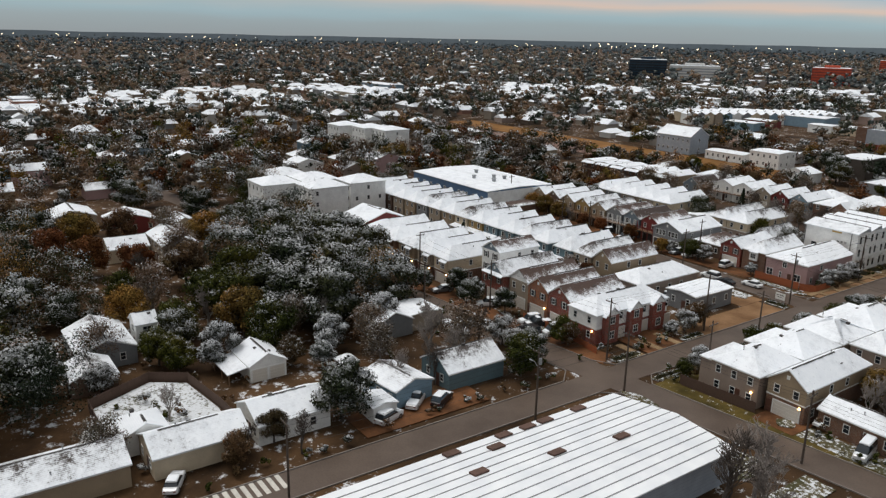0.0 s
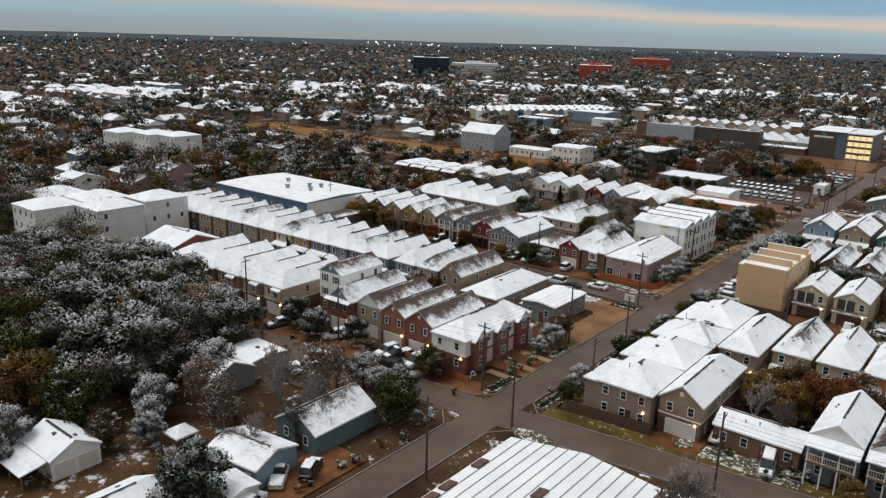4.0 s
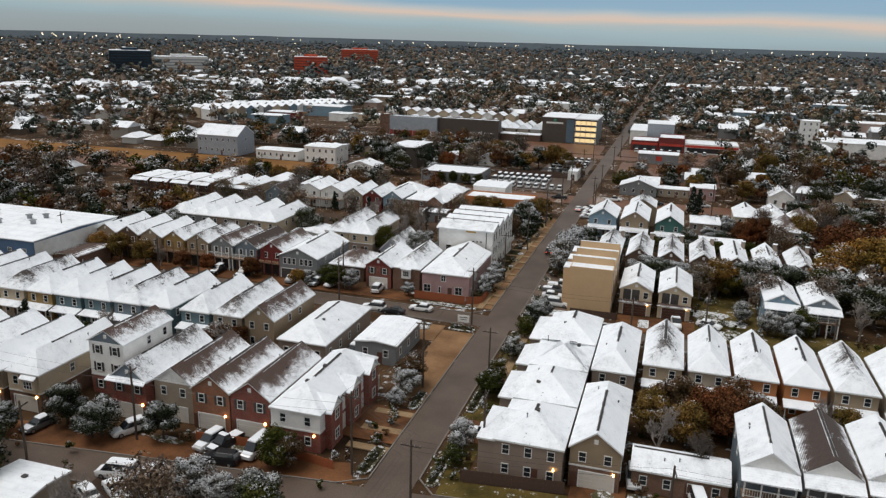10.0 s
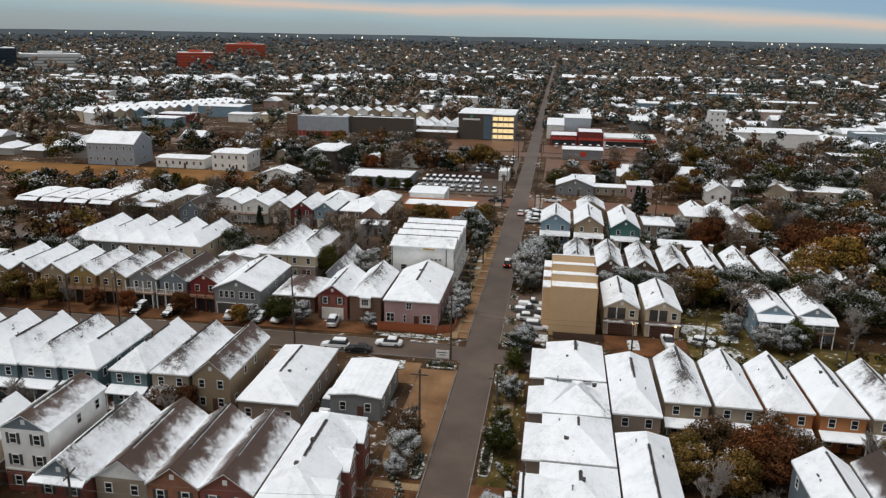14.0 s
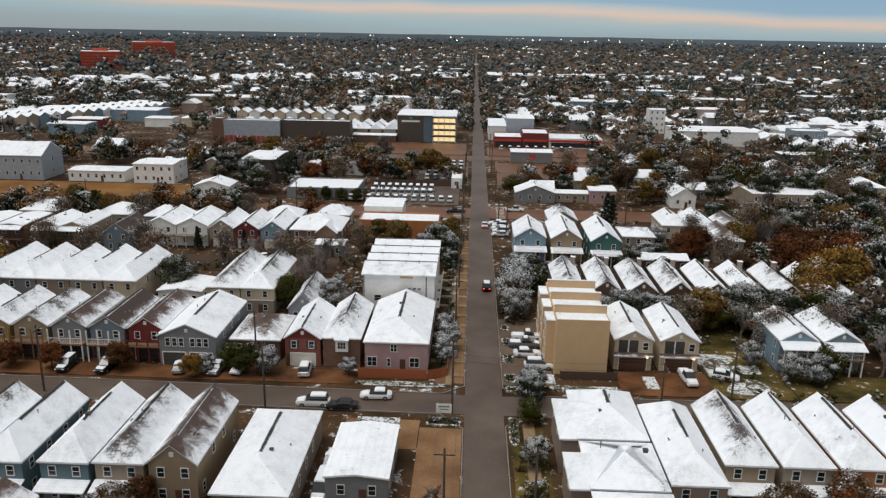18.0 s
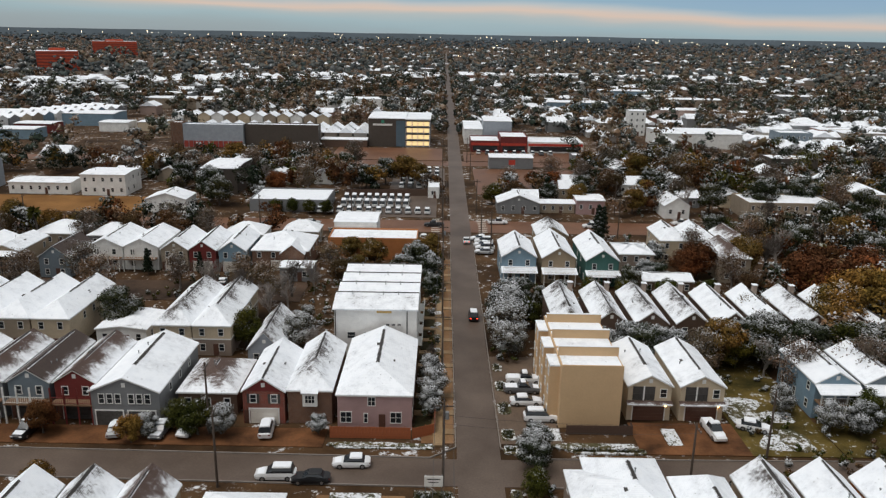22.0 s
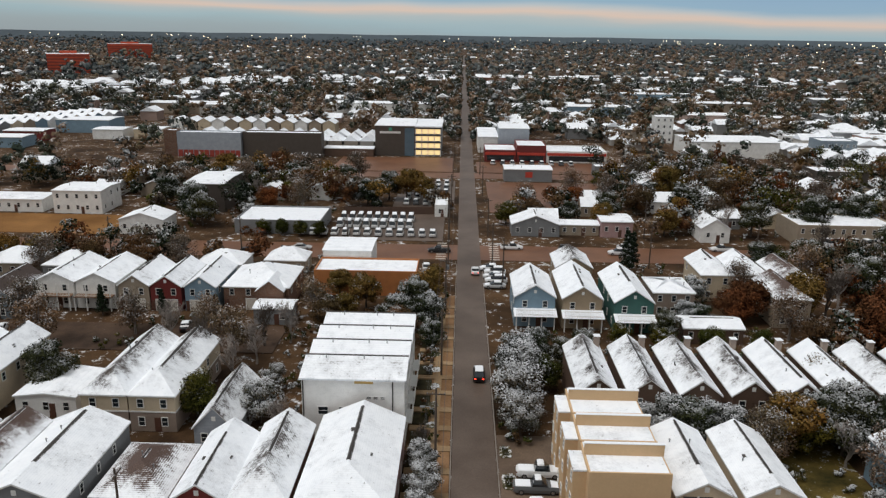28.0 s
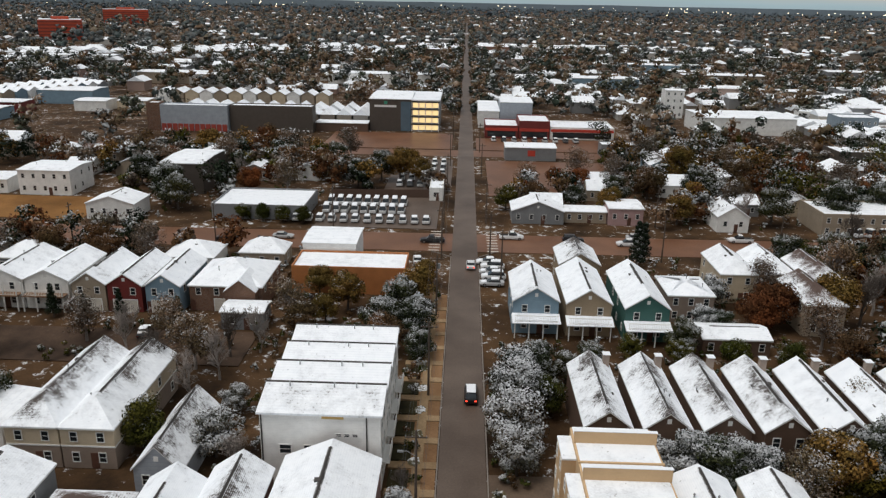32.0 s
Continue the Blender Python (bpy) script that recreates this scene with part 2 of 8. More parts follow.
def glass_mat(name, col=(0.02, 0.025, 0.03)):
    m, n, l, b = nodes_of(name)
    b.inputs["Base Color"].default_value = (*col, 1)
    b.inputs["Roughness"].default_value = 0.08
    b.inputs["Specular IOR Level"].default_value = 0.8
    return m


def lamp_mat(name, col, power):
    m, n, l, b = nodes_of(name)
    b.inputs["Base Color"].default_value = (*col, 1)
    b.inputs["Emission Color"].default_value = (*col, 1)
    b.inputs["Emission Strength"].default_value = power
    return m


SNOW = plain("fresh_snow", (0.79, 0.82, 0.86), 0.7, 0.06, 1.5)
ROOF = [snow_roof("snowy_roof", 0.0), snow_roof("snowy_roof_thin", 0.26), snow_roof("snowy_roof_patchy", 0.54, (0.075, 0.045, 0.035)), snow_roof("bare_brown_roof", 1.0, (0.05, 0.033, 0.027))]
RIDGEMELT = snow_roof("melting_ridge", 0.86, (0.035, 0.03, 0.028))
RIDGE = plain("ridge_shingle", (0.06, 0.055, 0.052), 0.85, 0.4, 2.0)
TRIM = plain("white_trim", (0.72, 0.72, 0.70), 0.55, 0.1)
GLASS = glass_mat("window_glass")
GARAGE = plain("garage_paint", (0.62, 0.58, 0.52), 0.55, 0.08)
WOODDOOR = plain("brown_door", (0.10, 0.045, 0.03), 0.5, 0.25)
METAL = plain("grey_metal", (0.30, 0.31, 0.32), 0.45, 0.2, 3.0, 0.7)
CONCRETE = plain("concrete", (0.30, 0.28, 0.25), 0.85, 0.25, 2.0)
POLE = plain("weathered_pole", (0.075, 0.055, 0.042), 0.9, 0.35, 6.0)
WIRE = plain("wire", (0.05, 0.05, 0.05), 0.6, 0.1)
TYRE = plain("rubber", (0.02, 0.02, 0.02), 0.9, 0.2)
RIM = plain("rim", (0.35, 0.35, 0.36), 0.35, 0.1, 3.0, 0.8)
FENCE = plain("red_fence_wood", (0.30, 0.085, 0.03), 0.8, 0.35, 5.0)
FENCE_DK = plain("dark_fence_wood", (0.085, 0.05, 0.035), 0.85, 0.3, 5.0)
DECK = plain("deck_wood", (0.20, 0.12, 0.07), 0.8, 0.3, 5.0)
BARK = plain("bark", (0.075, 0.06, 0.05), 0.95, 0.4, 5.0)
TWIG = plain("frosted_twig", (0.24, 0.21, 0.19), 0.9, 0.45, 3.0)
WARM = lamp_mat("warm_lamp", (1.0, 0.55, 0.18), 14.0)
TAIL = lamp_mat("tail_lamp", (1.0, 0.06, 0.03), 3.0)
HEAD = plain("headlamp_lens", (0.7, 0.7, 0.7), 0.2, 0.05)

WALLS = {
    "beige": siding("beige_siding", (0.42, 0.35, 0.27)), "tan": siding("tan_siding", (0.40, 0.31, 0.21)), "cream": siding("cream_siding", (0.68, 0.57, 0.42)),
    "grey": siding("grey_siding", (0.27, 0.28, 0.29)), "bluegrey": siding("blue_grey_siding", (0.21, 0.26, 0.30)), "teal": siding("teal_siding", (0.15, 0.23, 0.26)),
    "blue": siding("light_blue_siding", (0.26, 0.38, 0.47)), "green": siding("dark_green_siding", (0.06, 0.17, 0.15)), "white": siding("white_siding", (0.84, 0.84, 0.82), 0.2, 1.0),
    "pink": siding("mauve_siding", (0.52, 0.35, 0.34)), "red": siding("red_siding", (0.22, 0.035, 0.03)), "brown": siding("brown_siding", (0.16, 0.10, 0.07)),
    "yellow": siding("ochre_siding", (0.40, 0.27, 0.10)), "orange": siding("orange_siding", (0.52, 0.21, 0.07)),
    "taupe": siding("taupe_siding", (0.36, 0.285, 0.235)), "stucco": plain("tan_stucco", (0.56, 0.385, 0.22), 0.9, 0.07, 4.0),
    "brickorange": brickwork("orange_brick", (0.36, 0.13, 0.055)), "brick": brickwork("red_brick", (0.27, 0.05, 0.03)), "brickbrown": brickwork("brown_brick", (0.19, 0.09, 0.05)), "navy": siding("steel_blue_cladding", (0.13, 0.22, 0.36), 0.4),
    "metalgrey": siding("grey_cladding", (0.42, 0.46, 0.51), 0.5), "darkbrown": siding("dark_brown_cladding", (0.105, 0.085, 0.07), 0.6),
}

# ---- mesh helpers ----
MESHES = {}


def mesh_from(name, verts, faces, mat, smooth=False, normals=None):
    me = bpy.data.meshes.new(name)
    me.from_pydata(verts, [], faces)
    me.materials.append(mat)
    if normals is not None:
        me.shade_smooth()
        me.normals_split_custom_set_from_vertices(normals)
    if smooth:
        me.shade_smooth()
    me.update()
    return me


def put(name, me, parent=None, m=None, label=""):
    ob = new(name, me)
    if parent is not None:
        ob.parent = parent
    if m is not None:
        ob.matrix_basis = m
    if label:
        ob["label"] = label
    return ob


def box_data(boxes):
    """Vertices and faces of boxes given as (x0, y0, z0, x1, y1, z1)."""
    vs, fs = [], []
    for x0, y0, z0, x1, y1, z1 in boxes:
        k = len(vs)
        vs += [(x0, y0, z0), (x1, y0, z0), (x1, y1, z0), (x0, y1, z0), (x0, y0, z1), (x1, y0, z1), (x1, y1, z1), (x0, y1, z1)]
        fs += [tuple(k + i for i in f) for f in ((0, 3, 2, 1), (4, 5, 6, 7), (0, 1, 5, 4), (1, 2, 6, 5), (2, 3, 7, 6), (3, 0, 4, 7))]
    return vs, fs


def boxes(name, bs, mat, parent=None, m=None, label=""):
    return put(name, mesh_from(name, *box_data(bs), mat), parent, m, label)


def tube_data(path, radii, sides=6):
    vs, fs = [], []
    for i, (p, r) in enumerate(zip(path, radii)):
        p = Vector(p)
        d = Vector(path[min(i + 1, len(path) - 1)]) - Vector(path[max(i - 1, 0)])
        q = d.to_track_quat('Z', 'Y')
        for s in range(sides):
            a = 2 * math.pi * s / sides
            vs.append(tuple(p + q @ Vector((r * math.cos(a), r * math.sin(a), 0))))
    for i in range(len(path) - 1):
        for s in range(sides):
            t = (s + 1) % sides
            fs.append((i * sides + s, i * sides + t, (i + 1) * sides + t, (i + 1) * sides + s))
    fs.append(tuple(range((len(path) - 1) * sides, len(path) * sides)))
    return vs, fs


def merge(parts):
    vs, fs = [], []
    for v, f in parts:
        k = len(vs)
        vs += v
        fs += [tuple(i + k for i in q) for q in f]
    return vs, fs


def slab(verts, faces, drop):
    """A sheet given a thickness straight down, closed at its rim."""
    n = len(verts)
    vs = list(verts) + [(x, y, z - drop) for x, y, z in verts]
    edges = {}
    for f in faces:
        for a, b in zip(f, f[1:] + f[:1]):
            edges[(a, b)] = 1
    fs = list(faces) + [tuple(i + n for i in reversed(f)) for f in faces]
    fs += [(b, a, a + n, b + n) for a, b in edges if (b, a) not in edges]
    return vs, fs


# ---- houses ----
def window_parts(w, h, divs=2):
    key = ("win", round(w, 2), round(h, 2), divs)
    if key not in MESHES:
        t = 0.09
        bars = [(-w / 2, -0.07, -h / 2, -w / 2 + t, 0.0, h / 2), (w / 2 - t, -0.07, -h / 2, w / 2, 0.0, h / 2),
                (-w / 2 + t, -0.07, h / 2 - t, w / 2 - t, 0.0, h / 2), (-w / 2 + t, -0.07, -h / 2, w / 2 - t, 0.0, -h / 2 + t)]
        bars += [(-w / 2 + t, -0.05, -0.02, w / 2 - t, 0.0, 0.02)]
        for i in range(1, divs):
            x = -w / 2 + w * i / divs
            bars.append((x - 0.035, -0.055, -h / 2 + t, x + 0.035, 0.0, h / 2 - t))
        pane = [(-w / 2 + t, -0.02, -h / 2 + t, w / 2 - t, 0.01, h / 2 - t)]
        sill = [(-w / 2 - 0.06, -0.14, -h / 2 - 0.07, w / 2 + 0.06, -0.002, -h / 2 - 0.004)]
        MESHES[key] = (mesh_from("window", *box_data(bars), TRIM), mesh_from("pane", *box_data(pane), GLASS), mesh_from("sill", *box_data(sill), SNOW))
    return MESHES[key]


TURN = {"S": 0, "E": 90, "N": 180, "W": 270}


def face_pose(w, d, side, u, z):
    """Where a fitting sits on a wall: u runs along the wall from its middle."""
    if side == "S":
        return pose(u, -d / 2, z)
    if side == "N":
        return pose(-u, d / 2, z, 0, 0, 180)
    if side == "E":
        return pose(w / 2, u, z, 0, 0, 90)
    return pose(-w / 2, -u, z, 0, 0, -90)


def window(parent, w, d, side, u, z, ww=0.95, wh=1.4, divs=1, sill=False):
    fr, pa, si = window_parts(ww, wh, divs)
    o = put("window", fr, parent, face_pose(w, d, side, u, z))
    put("pane", pa, o)
    if sill:
        put("sill", si, o, None, "snow on the sill")
    return o


def garage_door(parent, w, d, side, u, gw, gh=2.2, mat=None):
    key = ("gar", round(gw, 2), gh, (mat or GARAGE).name)
    if key not in MESHES:
        k = 4
        MESHES[key] = mesh_from("garage_door", *box_data([(-gw / 2, -0.05, gh * i / k + 0.015, gw / 2, 0.02, gh * (i + 1) / k - 0.015) for i in range(k)]), mat or GARAGE)
        MESHES[key + ("f",)] = mesh_from("door_frame", *box_data([(-gw / 2 - 0.15, -0.08, 0, -gw / 2, 0.0, gh + 0.15), (gw / 2, -0.08, 0, gw / 2 + 0.15, 0.0, gh + 0.15), (-gw / 2, -0.08, gh, gw / 2, 0.0, gh + 0.15)]), TRIM)
    o = put("garage_door", MESHES[key], parent, face_pose(w, d, side, u, 0))
    put("door_frame", MESHES[key + ("f",)], o)


def front_door(parent, w, d, side, u, z=0.0):
    if "door" not in MESHES:
        MESHES["door"] = mesh_from("front_door", *box_data([(-0.45, -0.05, 0.02, 0.45, 0.0, 2.08), (-0.3, -0.07, 0.2, 0.3, -0.05, 0.9), (-0.3, -0.07, 1.1, 0.3, -0.05, 1.9)]), WOODDOOR)
    o = put("front_door", MESHES["door"], parent, face_pose(w, d, side, u, z))


def porch_lamp(parent, w, d, side, u, z=2.3):
    if "plamp" not in MESHES:
        MESHES["plamp"] = mesh_from("wall_lamp", *box_data([(-0.10, -0.2, -0.14, 0.10, -0.02, 0.14)]), WARM)
    put("wall_lamp", MESHES["plamp"], parent, face_pose(w, d, side, u, z), "lit warm lamp")


def hip_sheet(x0, y0, x1, y1, z, zr, hs, hn, axis="y"):
    """Vertices and faces of a ridged roof sheet over a rectangle; hs and hn pull the ridge's ends in."""
    if axis == "y":
        xm = (x0 + x1) / 2
        vs = [(x0, y0, z), (x1, y0, z), (x1, y1, z), (x0, y1, z), (xm, y0 + hs, zr), (xm, y1 - hn, zr)]
        fs = [(0, 4, 5, 3), (1, 2, 5, 4)]
        fs += [(0, 1, 4)] if hs > 0.01 else []
        fs += [(2, 3, 5)] if hn > 0.01 else []
    else:
        ym = (y0 + y1) / 2
        vs = [(x0, y0, z), (x1, y0, z), (x1, y1, z), (x0, y1, z), (x0 + hs, ym, zr), (x1 - hn, ym, zr)]
        fs = [(0, 1, 5, 4), (2, 3, 4, 5)]
        fs += [(3, 0, 4)] if hs > 0.01 else []
        fs += [(1, 2, 5)] if hn > 0.01 else []
    return vs, fs


def roof_on(parent, x0, y0, x1, y1, eave, peak, hs, hn, axis, mat, over=0.22, cap=True, wall=None, name="roof", board=True):
    """A snowy roof with its fascia, ridge cap and the gable walls under it."""
    run = ((x1 - x0) if axis == "y" else (y1 - y0)) / 2
    slope = (peak - eave) / run
    z = eave - over * slope
    vs, fs = hip_sheet(x0 - over, y0 - over, x1 + over, y1 + over, z, peak, hs + over if hs > 0.01 else 0, hn + over if hn > 0.01 else 0, axis)
    vs = [(a, b, c + 0.22) for a, b, c in vs]
    r = put(name, mesh_from("roof", *slab(vs, fs, 0.1), mat), parent)
    vs2, fs2 = slab([(a, b, c - 0.105) for a, b, c in vs], fs, 0.13)
    if board:
        put("eave_board", mesh_from("eave_board", vs2, fs2, TRIM), r)
    a, b = Vector(vs[4]), Vector(vs[5])
    if cap:
        rr = random.Random(int((x0 + y0 * 3 + peak * 7) * 100) + len(bpy.data.objects))
        L = (b - a).length
        t0, t1 = rr.uniform(0.0, 0.3) * L, rr.uniform(0.75, 1.0) * L
        g = rr.uniform(0.18, 0.34)
        dz = g * slope * 0.9
        if axis == "y":
            q = [(a.x - g, a.y + t0, a.z - dz), (a.x + g, a.y + t0, a.z - dz), (a.x + g, a.y + t1, a.z - dz), (a.x - g, a.y + t1, a.z - dz)]
            top = [(a.x, a.y + t0, a.z + 0.05), (a.x, a.y + t1, a.z + 0.05)]
            f = [(0, 4, 5, 3), (1, 2, 5, 4), (0, 1, 4), (2, 3, 5)]
        else:
            q = [(a.x + t0, a.y - g, a.z - dz), (a.x + t1, a.y - g, a.z - dz), (a.x + t1, a.y + g, a.z - dz), (a.x + t0, a.y + g, a.z - dz)]
            top = [(a.x + t0, a.y, a.z + 0.05), (a.x + t1, a.y, a.z + 0.05)]
            f = [(0, 1, 5, 4), (2, 3, 4, 5), (3, 0, 4), (1, 2, 5)]
        put("ridge_cap", mesh_from("ridge_cap", q + top, f, RIDGEMELT), r, None, "dark ridge shingles with patches of snow")
    return r


def vents(parent, rnd, w, d, eave, peak, axis, n=2):
    key = "vent_pipe"
    if key not in MESHES:
        MESHES[key] = mesh_from("vent_pipe", *merge([tube_data([(0, 0, -0.3), (0, 0, 0.55)], [0.07, 0.07], 6), tube_data([(0, 0, 0.5), (0, 0, 0.62)], [0.13, 0.1], 6)]), METAL)
        MESHES["box_vent"] = mesh_from("box_vent", *box_data([(-0.25, -0.25, -0.15, 0.25, 0.25, 0.18), (-0.3, -0.3, 0.18, 0.3, 0.3, 0.22)]), RIDGE)
    for _ in range(n):
        u, v = rnd.uniform(-0.42, 0.42), rnd.uniform(-0.36, 0.36)
        run = abs(u) if axis == "y" else abs(v)
        z = peak - (peak - eave) * 2 * run + 0.2
        put(*(("vent_pipe", MESHES[key]) if rnd.random() < 0.6 else ("box_vent", MESHES["box_vent"])), parent, pose(u * w, v * d, z))


HOUSE_N = [0]


def house(x0, y0, x1, y1, eave, peak, wall, roof=0, axis="y", hip="", label="", sides="SEW", garage=None, base=None, gable=None, wins=True, group="", name="house", lamp=False, rz=0.0, cap=True, floors=2, nv=2, shutters=False, gdoor=None, simple=False):
    """A house on the rectangle, its gables or hips at the ends of the ridge. base: material of the ground floor."""
    HOUSE_N[0] += 1
    rnd = random.Random(1000 + HOUSE_N[0])
    w, d = x1 - x0, y1 - y0
    e = new(name)
    e.matrix_basis = pose((x0 + x1) / 2, (y0 + y1) / 2, 0, 0, 0, rz)
    tagged(e, label or "%s house with snow on its roof" % wall, "house", group)
    wm = WALLS[wall]
    h = max(0.5, (w if axis == "y" else d) / 2)
    hs = h if "S" in hip or "W" in hip else 0.0
    hn = h if "N" in hip or "E" in hip else 0.0
    X, Y = w / 2, d / 2
    zb = 0.0
    if base:
        zb = 2.9
        put("lower_wall", mesh_from("lower_wall", *box_data([(-X + 0.003, -Y + 0.003, 0, X - 0.003, Y - 0.003, zb - 0.08)]), WALLS[base]), e, None, "%s ground floor" % base)
        put("band", mesh_from("band", *box_data([(-X - 0.05, -Y - 0.05, zb - 0.08, X + 0.05, Y + 0.05, zb + 0.12)]), TRIM), e)
        zb += 0.12
    vs = [(-X, -Y, zb), (X, -Y, zb), (X, Y, zb), (-X, Y, zb), (-X, -Y, eave), (X, -Y, eave), (X, Y, eave), (-X, Y, eave)]
    fs = [(0, 3, 2, 1), (0, 1, 5, 4), (1, 2, 6, 5), (2, 3, 7, 6), (3, 0, 4, 7), (4, 5, 6, 7)]
    if simple and peak > eave + 0.3:
        k = 8
        if axis == "y":
            vs += [(0, -Y + hs, peak - 0.05), (0, Y - hn, peak - 0.05)]
            fs += [(4, 5, 8), (6, 7, 9)]
        else:
            vs += [(-X + hs, 0, peak - 0.05), (X - hn, 0, peak - 0.05)]
            fs += [(7, 4, 8), (5, 6, 9)]
    put("wall", mesh_from("wall", vs, fs, wm), e)
    rise = peak - eave
    gm = WALLS[gable] if gable else wm
    if peak > eave + 0.3:
        for k, hh in ((-1, hs), (1, hn)):
            if hh < 0.01 and not simple:
                if axis == "y":
                    v = [(-X, k * Y, eave + 0.004), (X, k * Y, eave + 0.004), (0, k * Y, peak - 0.02), (-X, k * (Y - 0.2), eave + 0.004), (X, k * (Y - 0.2), eave + 0.004), (0, k * (Y - 0.2), peak - 0.02)]
                else:
                    v = [(k * X, -Y, eave + 0.004), (k * X, Y, eave + 0.004), (k * X, 0, peak - 0.02), (k * (X - 0.2), -Y, eave + 0.004), (k * (X - 0.2), Y, eave + 0.004), (k * (X - 0.2), 0, peak - 0.02)]
                put("gable", mesh_from("gable", v, [(0, 1, 2), (5, 4, 3), (0, 2, 5, 3), (1, 4, 5, 2), (0, 3, 4, 1)], gm), e)
                if axis == "y" and k == -1 and rise > 1.3:
                    boxes("gable_vent", [(-0.25, -Y - 0.05, eave + rise * 0.35, 0.25, -Y - 0.003, eave + rise * 0.35 + 0.6)], TRIM, e)
        roof_on(e, -X, -Y, X, Y, eave, peak, hs, hn, axis, ROOF[roof], cap=cap, board=not simple)
        vents(e, rnd, w * 0.8, d * 0.75, eave, peak, axis, nv)
    else:
        put("roof", mesh_from("roof", *box_data([(-X + 0.2, -Y + 0.2, eave - 0.1, X - 0.2, Y - 0.2, eave + 0.12)]), ROOF[roof]), e)
        par = [(-X, -Y, eave + 0.003, X, -Y + 0.2, eave + 0.5), (-X, Y - 0.2, eave + 0.003, X, Y, eave + 0.5), (-X, -Y + 0.2, eave + 0.003, -X + 0.2, Y - 0.2, eave + 0.5), (X - 0.2, -Y + 0.2, eave + 0.003, X, Y - 0.2, eave + 0.5)]
        boxes("parapet", par, wm, e)
    if wins:
        fl = eave / floors
        for s in sides:
            L = w if s in "SN" else d
            n = max(1, int(L / (2.6 if s in "SN" else 3.6)))
            for f in range(floors):
                if f == 0 and s == "S" and garage:
                    continue
                for i in range(n):
                    if s in "EW" and rnd.random() < 0.5:
                        continue
                    u = -L / 2 + L * (i + 0.5) / n
                    o = window(e, w, d, s, u, f * fl + fl * 0.56, 0.95 if n > 1 else 1.5, 1.35, 1 if n > 1 else 2)
                    if shutters and s == "S":
                        boxes("shutter", [(-0.85, -0.06, -0.7, -0.5, 0.0, 0.7)], RIDGE, o)
                        boxes("shutter", [(0.5, -0.06, -0.7, 0.85, 0.0, 0.7)], RIDGE, o)
        if garage:
            garage_door(e, w, d, garage, 0.3 if w > 6 else 0, min(4.6, w * 0.68), 2.2, gdoor)
            front_door(e, w, d, garage, -w / 2 + 0.55)
        elif floors:
            front_door(e, w, d, "S", w * 0.1 + 0.0)
    if lamp:
        porch_lamp(e, w, d, "S", w * 0.38, 2.4)
    return e

# ---- ground, roads ----
EARTH = ground_mat("damp_earth_and_leaves", (0.018, 0.010, 0.005), (0.115, 0.064, 0.030), 0.55, 0.22)
GRASS = ground_mat("winter_lawn", (0.020, 0.019, 0.005), (0.16, 0.112, 0.030), 0.56, 0.4)
ASPHALT = ground_mat("wet_asphalt", (0.078, 0.055, 0.042), (0.135, 0.101, 0.080), 2, 0.3, 0.5)
BIGROAD = ground_mat("brown_wet_road", (0.12, 0.052, 0.026), (0.19, 0.090, 0.048), 2, 0.3, 0.45)
DRIVE = ground_mat("stained_drive", (0.048, 0.022, 0.010), (0.21, 0.092, 0.040), 0.64, 0.5, 0.7)
COURT = ground_mat("dark_court_paving", (0.030, 0.019, 0.013), (0.10, 0.064, 0.044), 0.62, 0.4, 0.7)
DIRT = ground_mat("bare_dirt", (0.15, 0.08, 0.038), (0.29, 0.17, 0.09), 0.70, 0.4)
FIELD = ground_mat("dry_field", (0.14, 0.066, 0.020), (0.28, 0.14, 0.048), 0.70, 0.15)
VERGE = ground_mat("snowy_verge", (0.06, 0.06, 0.03), (0.13, 0.10, 0.05), 0.50, 0.8)
KERB = plain("kerb_concrete", (0.20, 0.175, 0.155), 0.9, 0.25)
PAINT = plain("worn_road_paint", (0.55, 0.53, 0.48), 0.8, 0.3)


def sheet(name, pts, z, mat, label, cat, kind="structure", depth=0.06):
    vs = [(x, y, z) for x, y in pts]
    ob = put(name, mesh_from(name, *slab(vs, [tuple(range(len(vs)))], depth), mat))
    return tagged(ob, label, cat, "", kind)


gv, gf = [], []
ticks = [-5000, -2000, -900, -400, -150, 0, 150, 400, 900, 2000, 5000]
for y_ in ticks:
    for x_ in ticks:
        gv.append((x_, y_ + 200, -0.06))
for j_ in range(10):
    for i_ in range(10):
        gf.append((j_ * 11 + i_, j_ * 11 + i_ + 1, j_ * 11 + i_ + 12, j_ * 11 + i_ + 11))
tagged(put("ground", mesh_from("ground", gv, gf, EARTH)), "brown earth, leaf litter and thin snow of the town", "ground", "", "structure")


def rect(x0, y0, x1, y1):
    return [(x0, y0), (x1, y0), (x1, y1), (x0, y1)]


ST1 = 0.115  # slope of the south side street


def st1(x):
    return 8.2 + ST1 * x


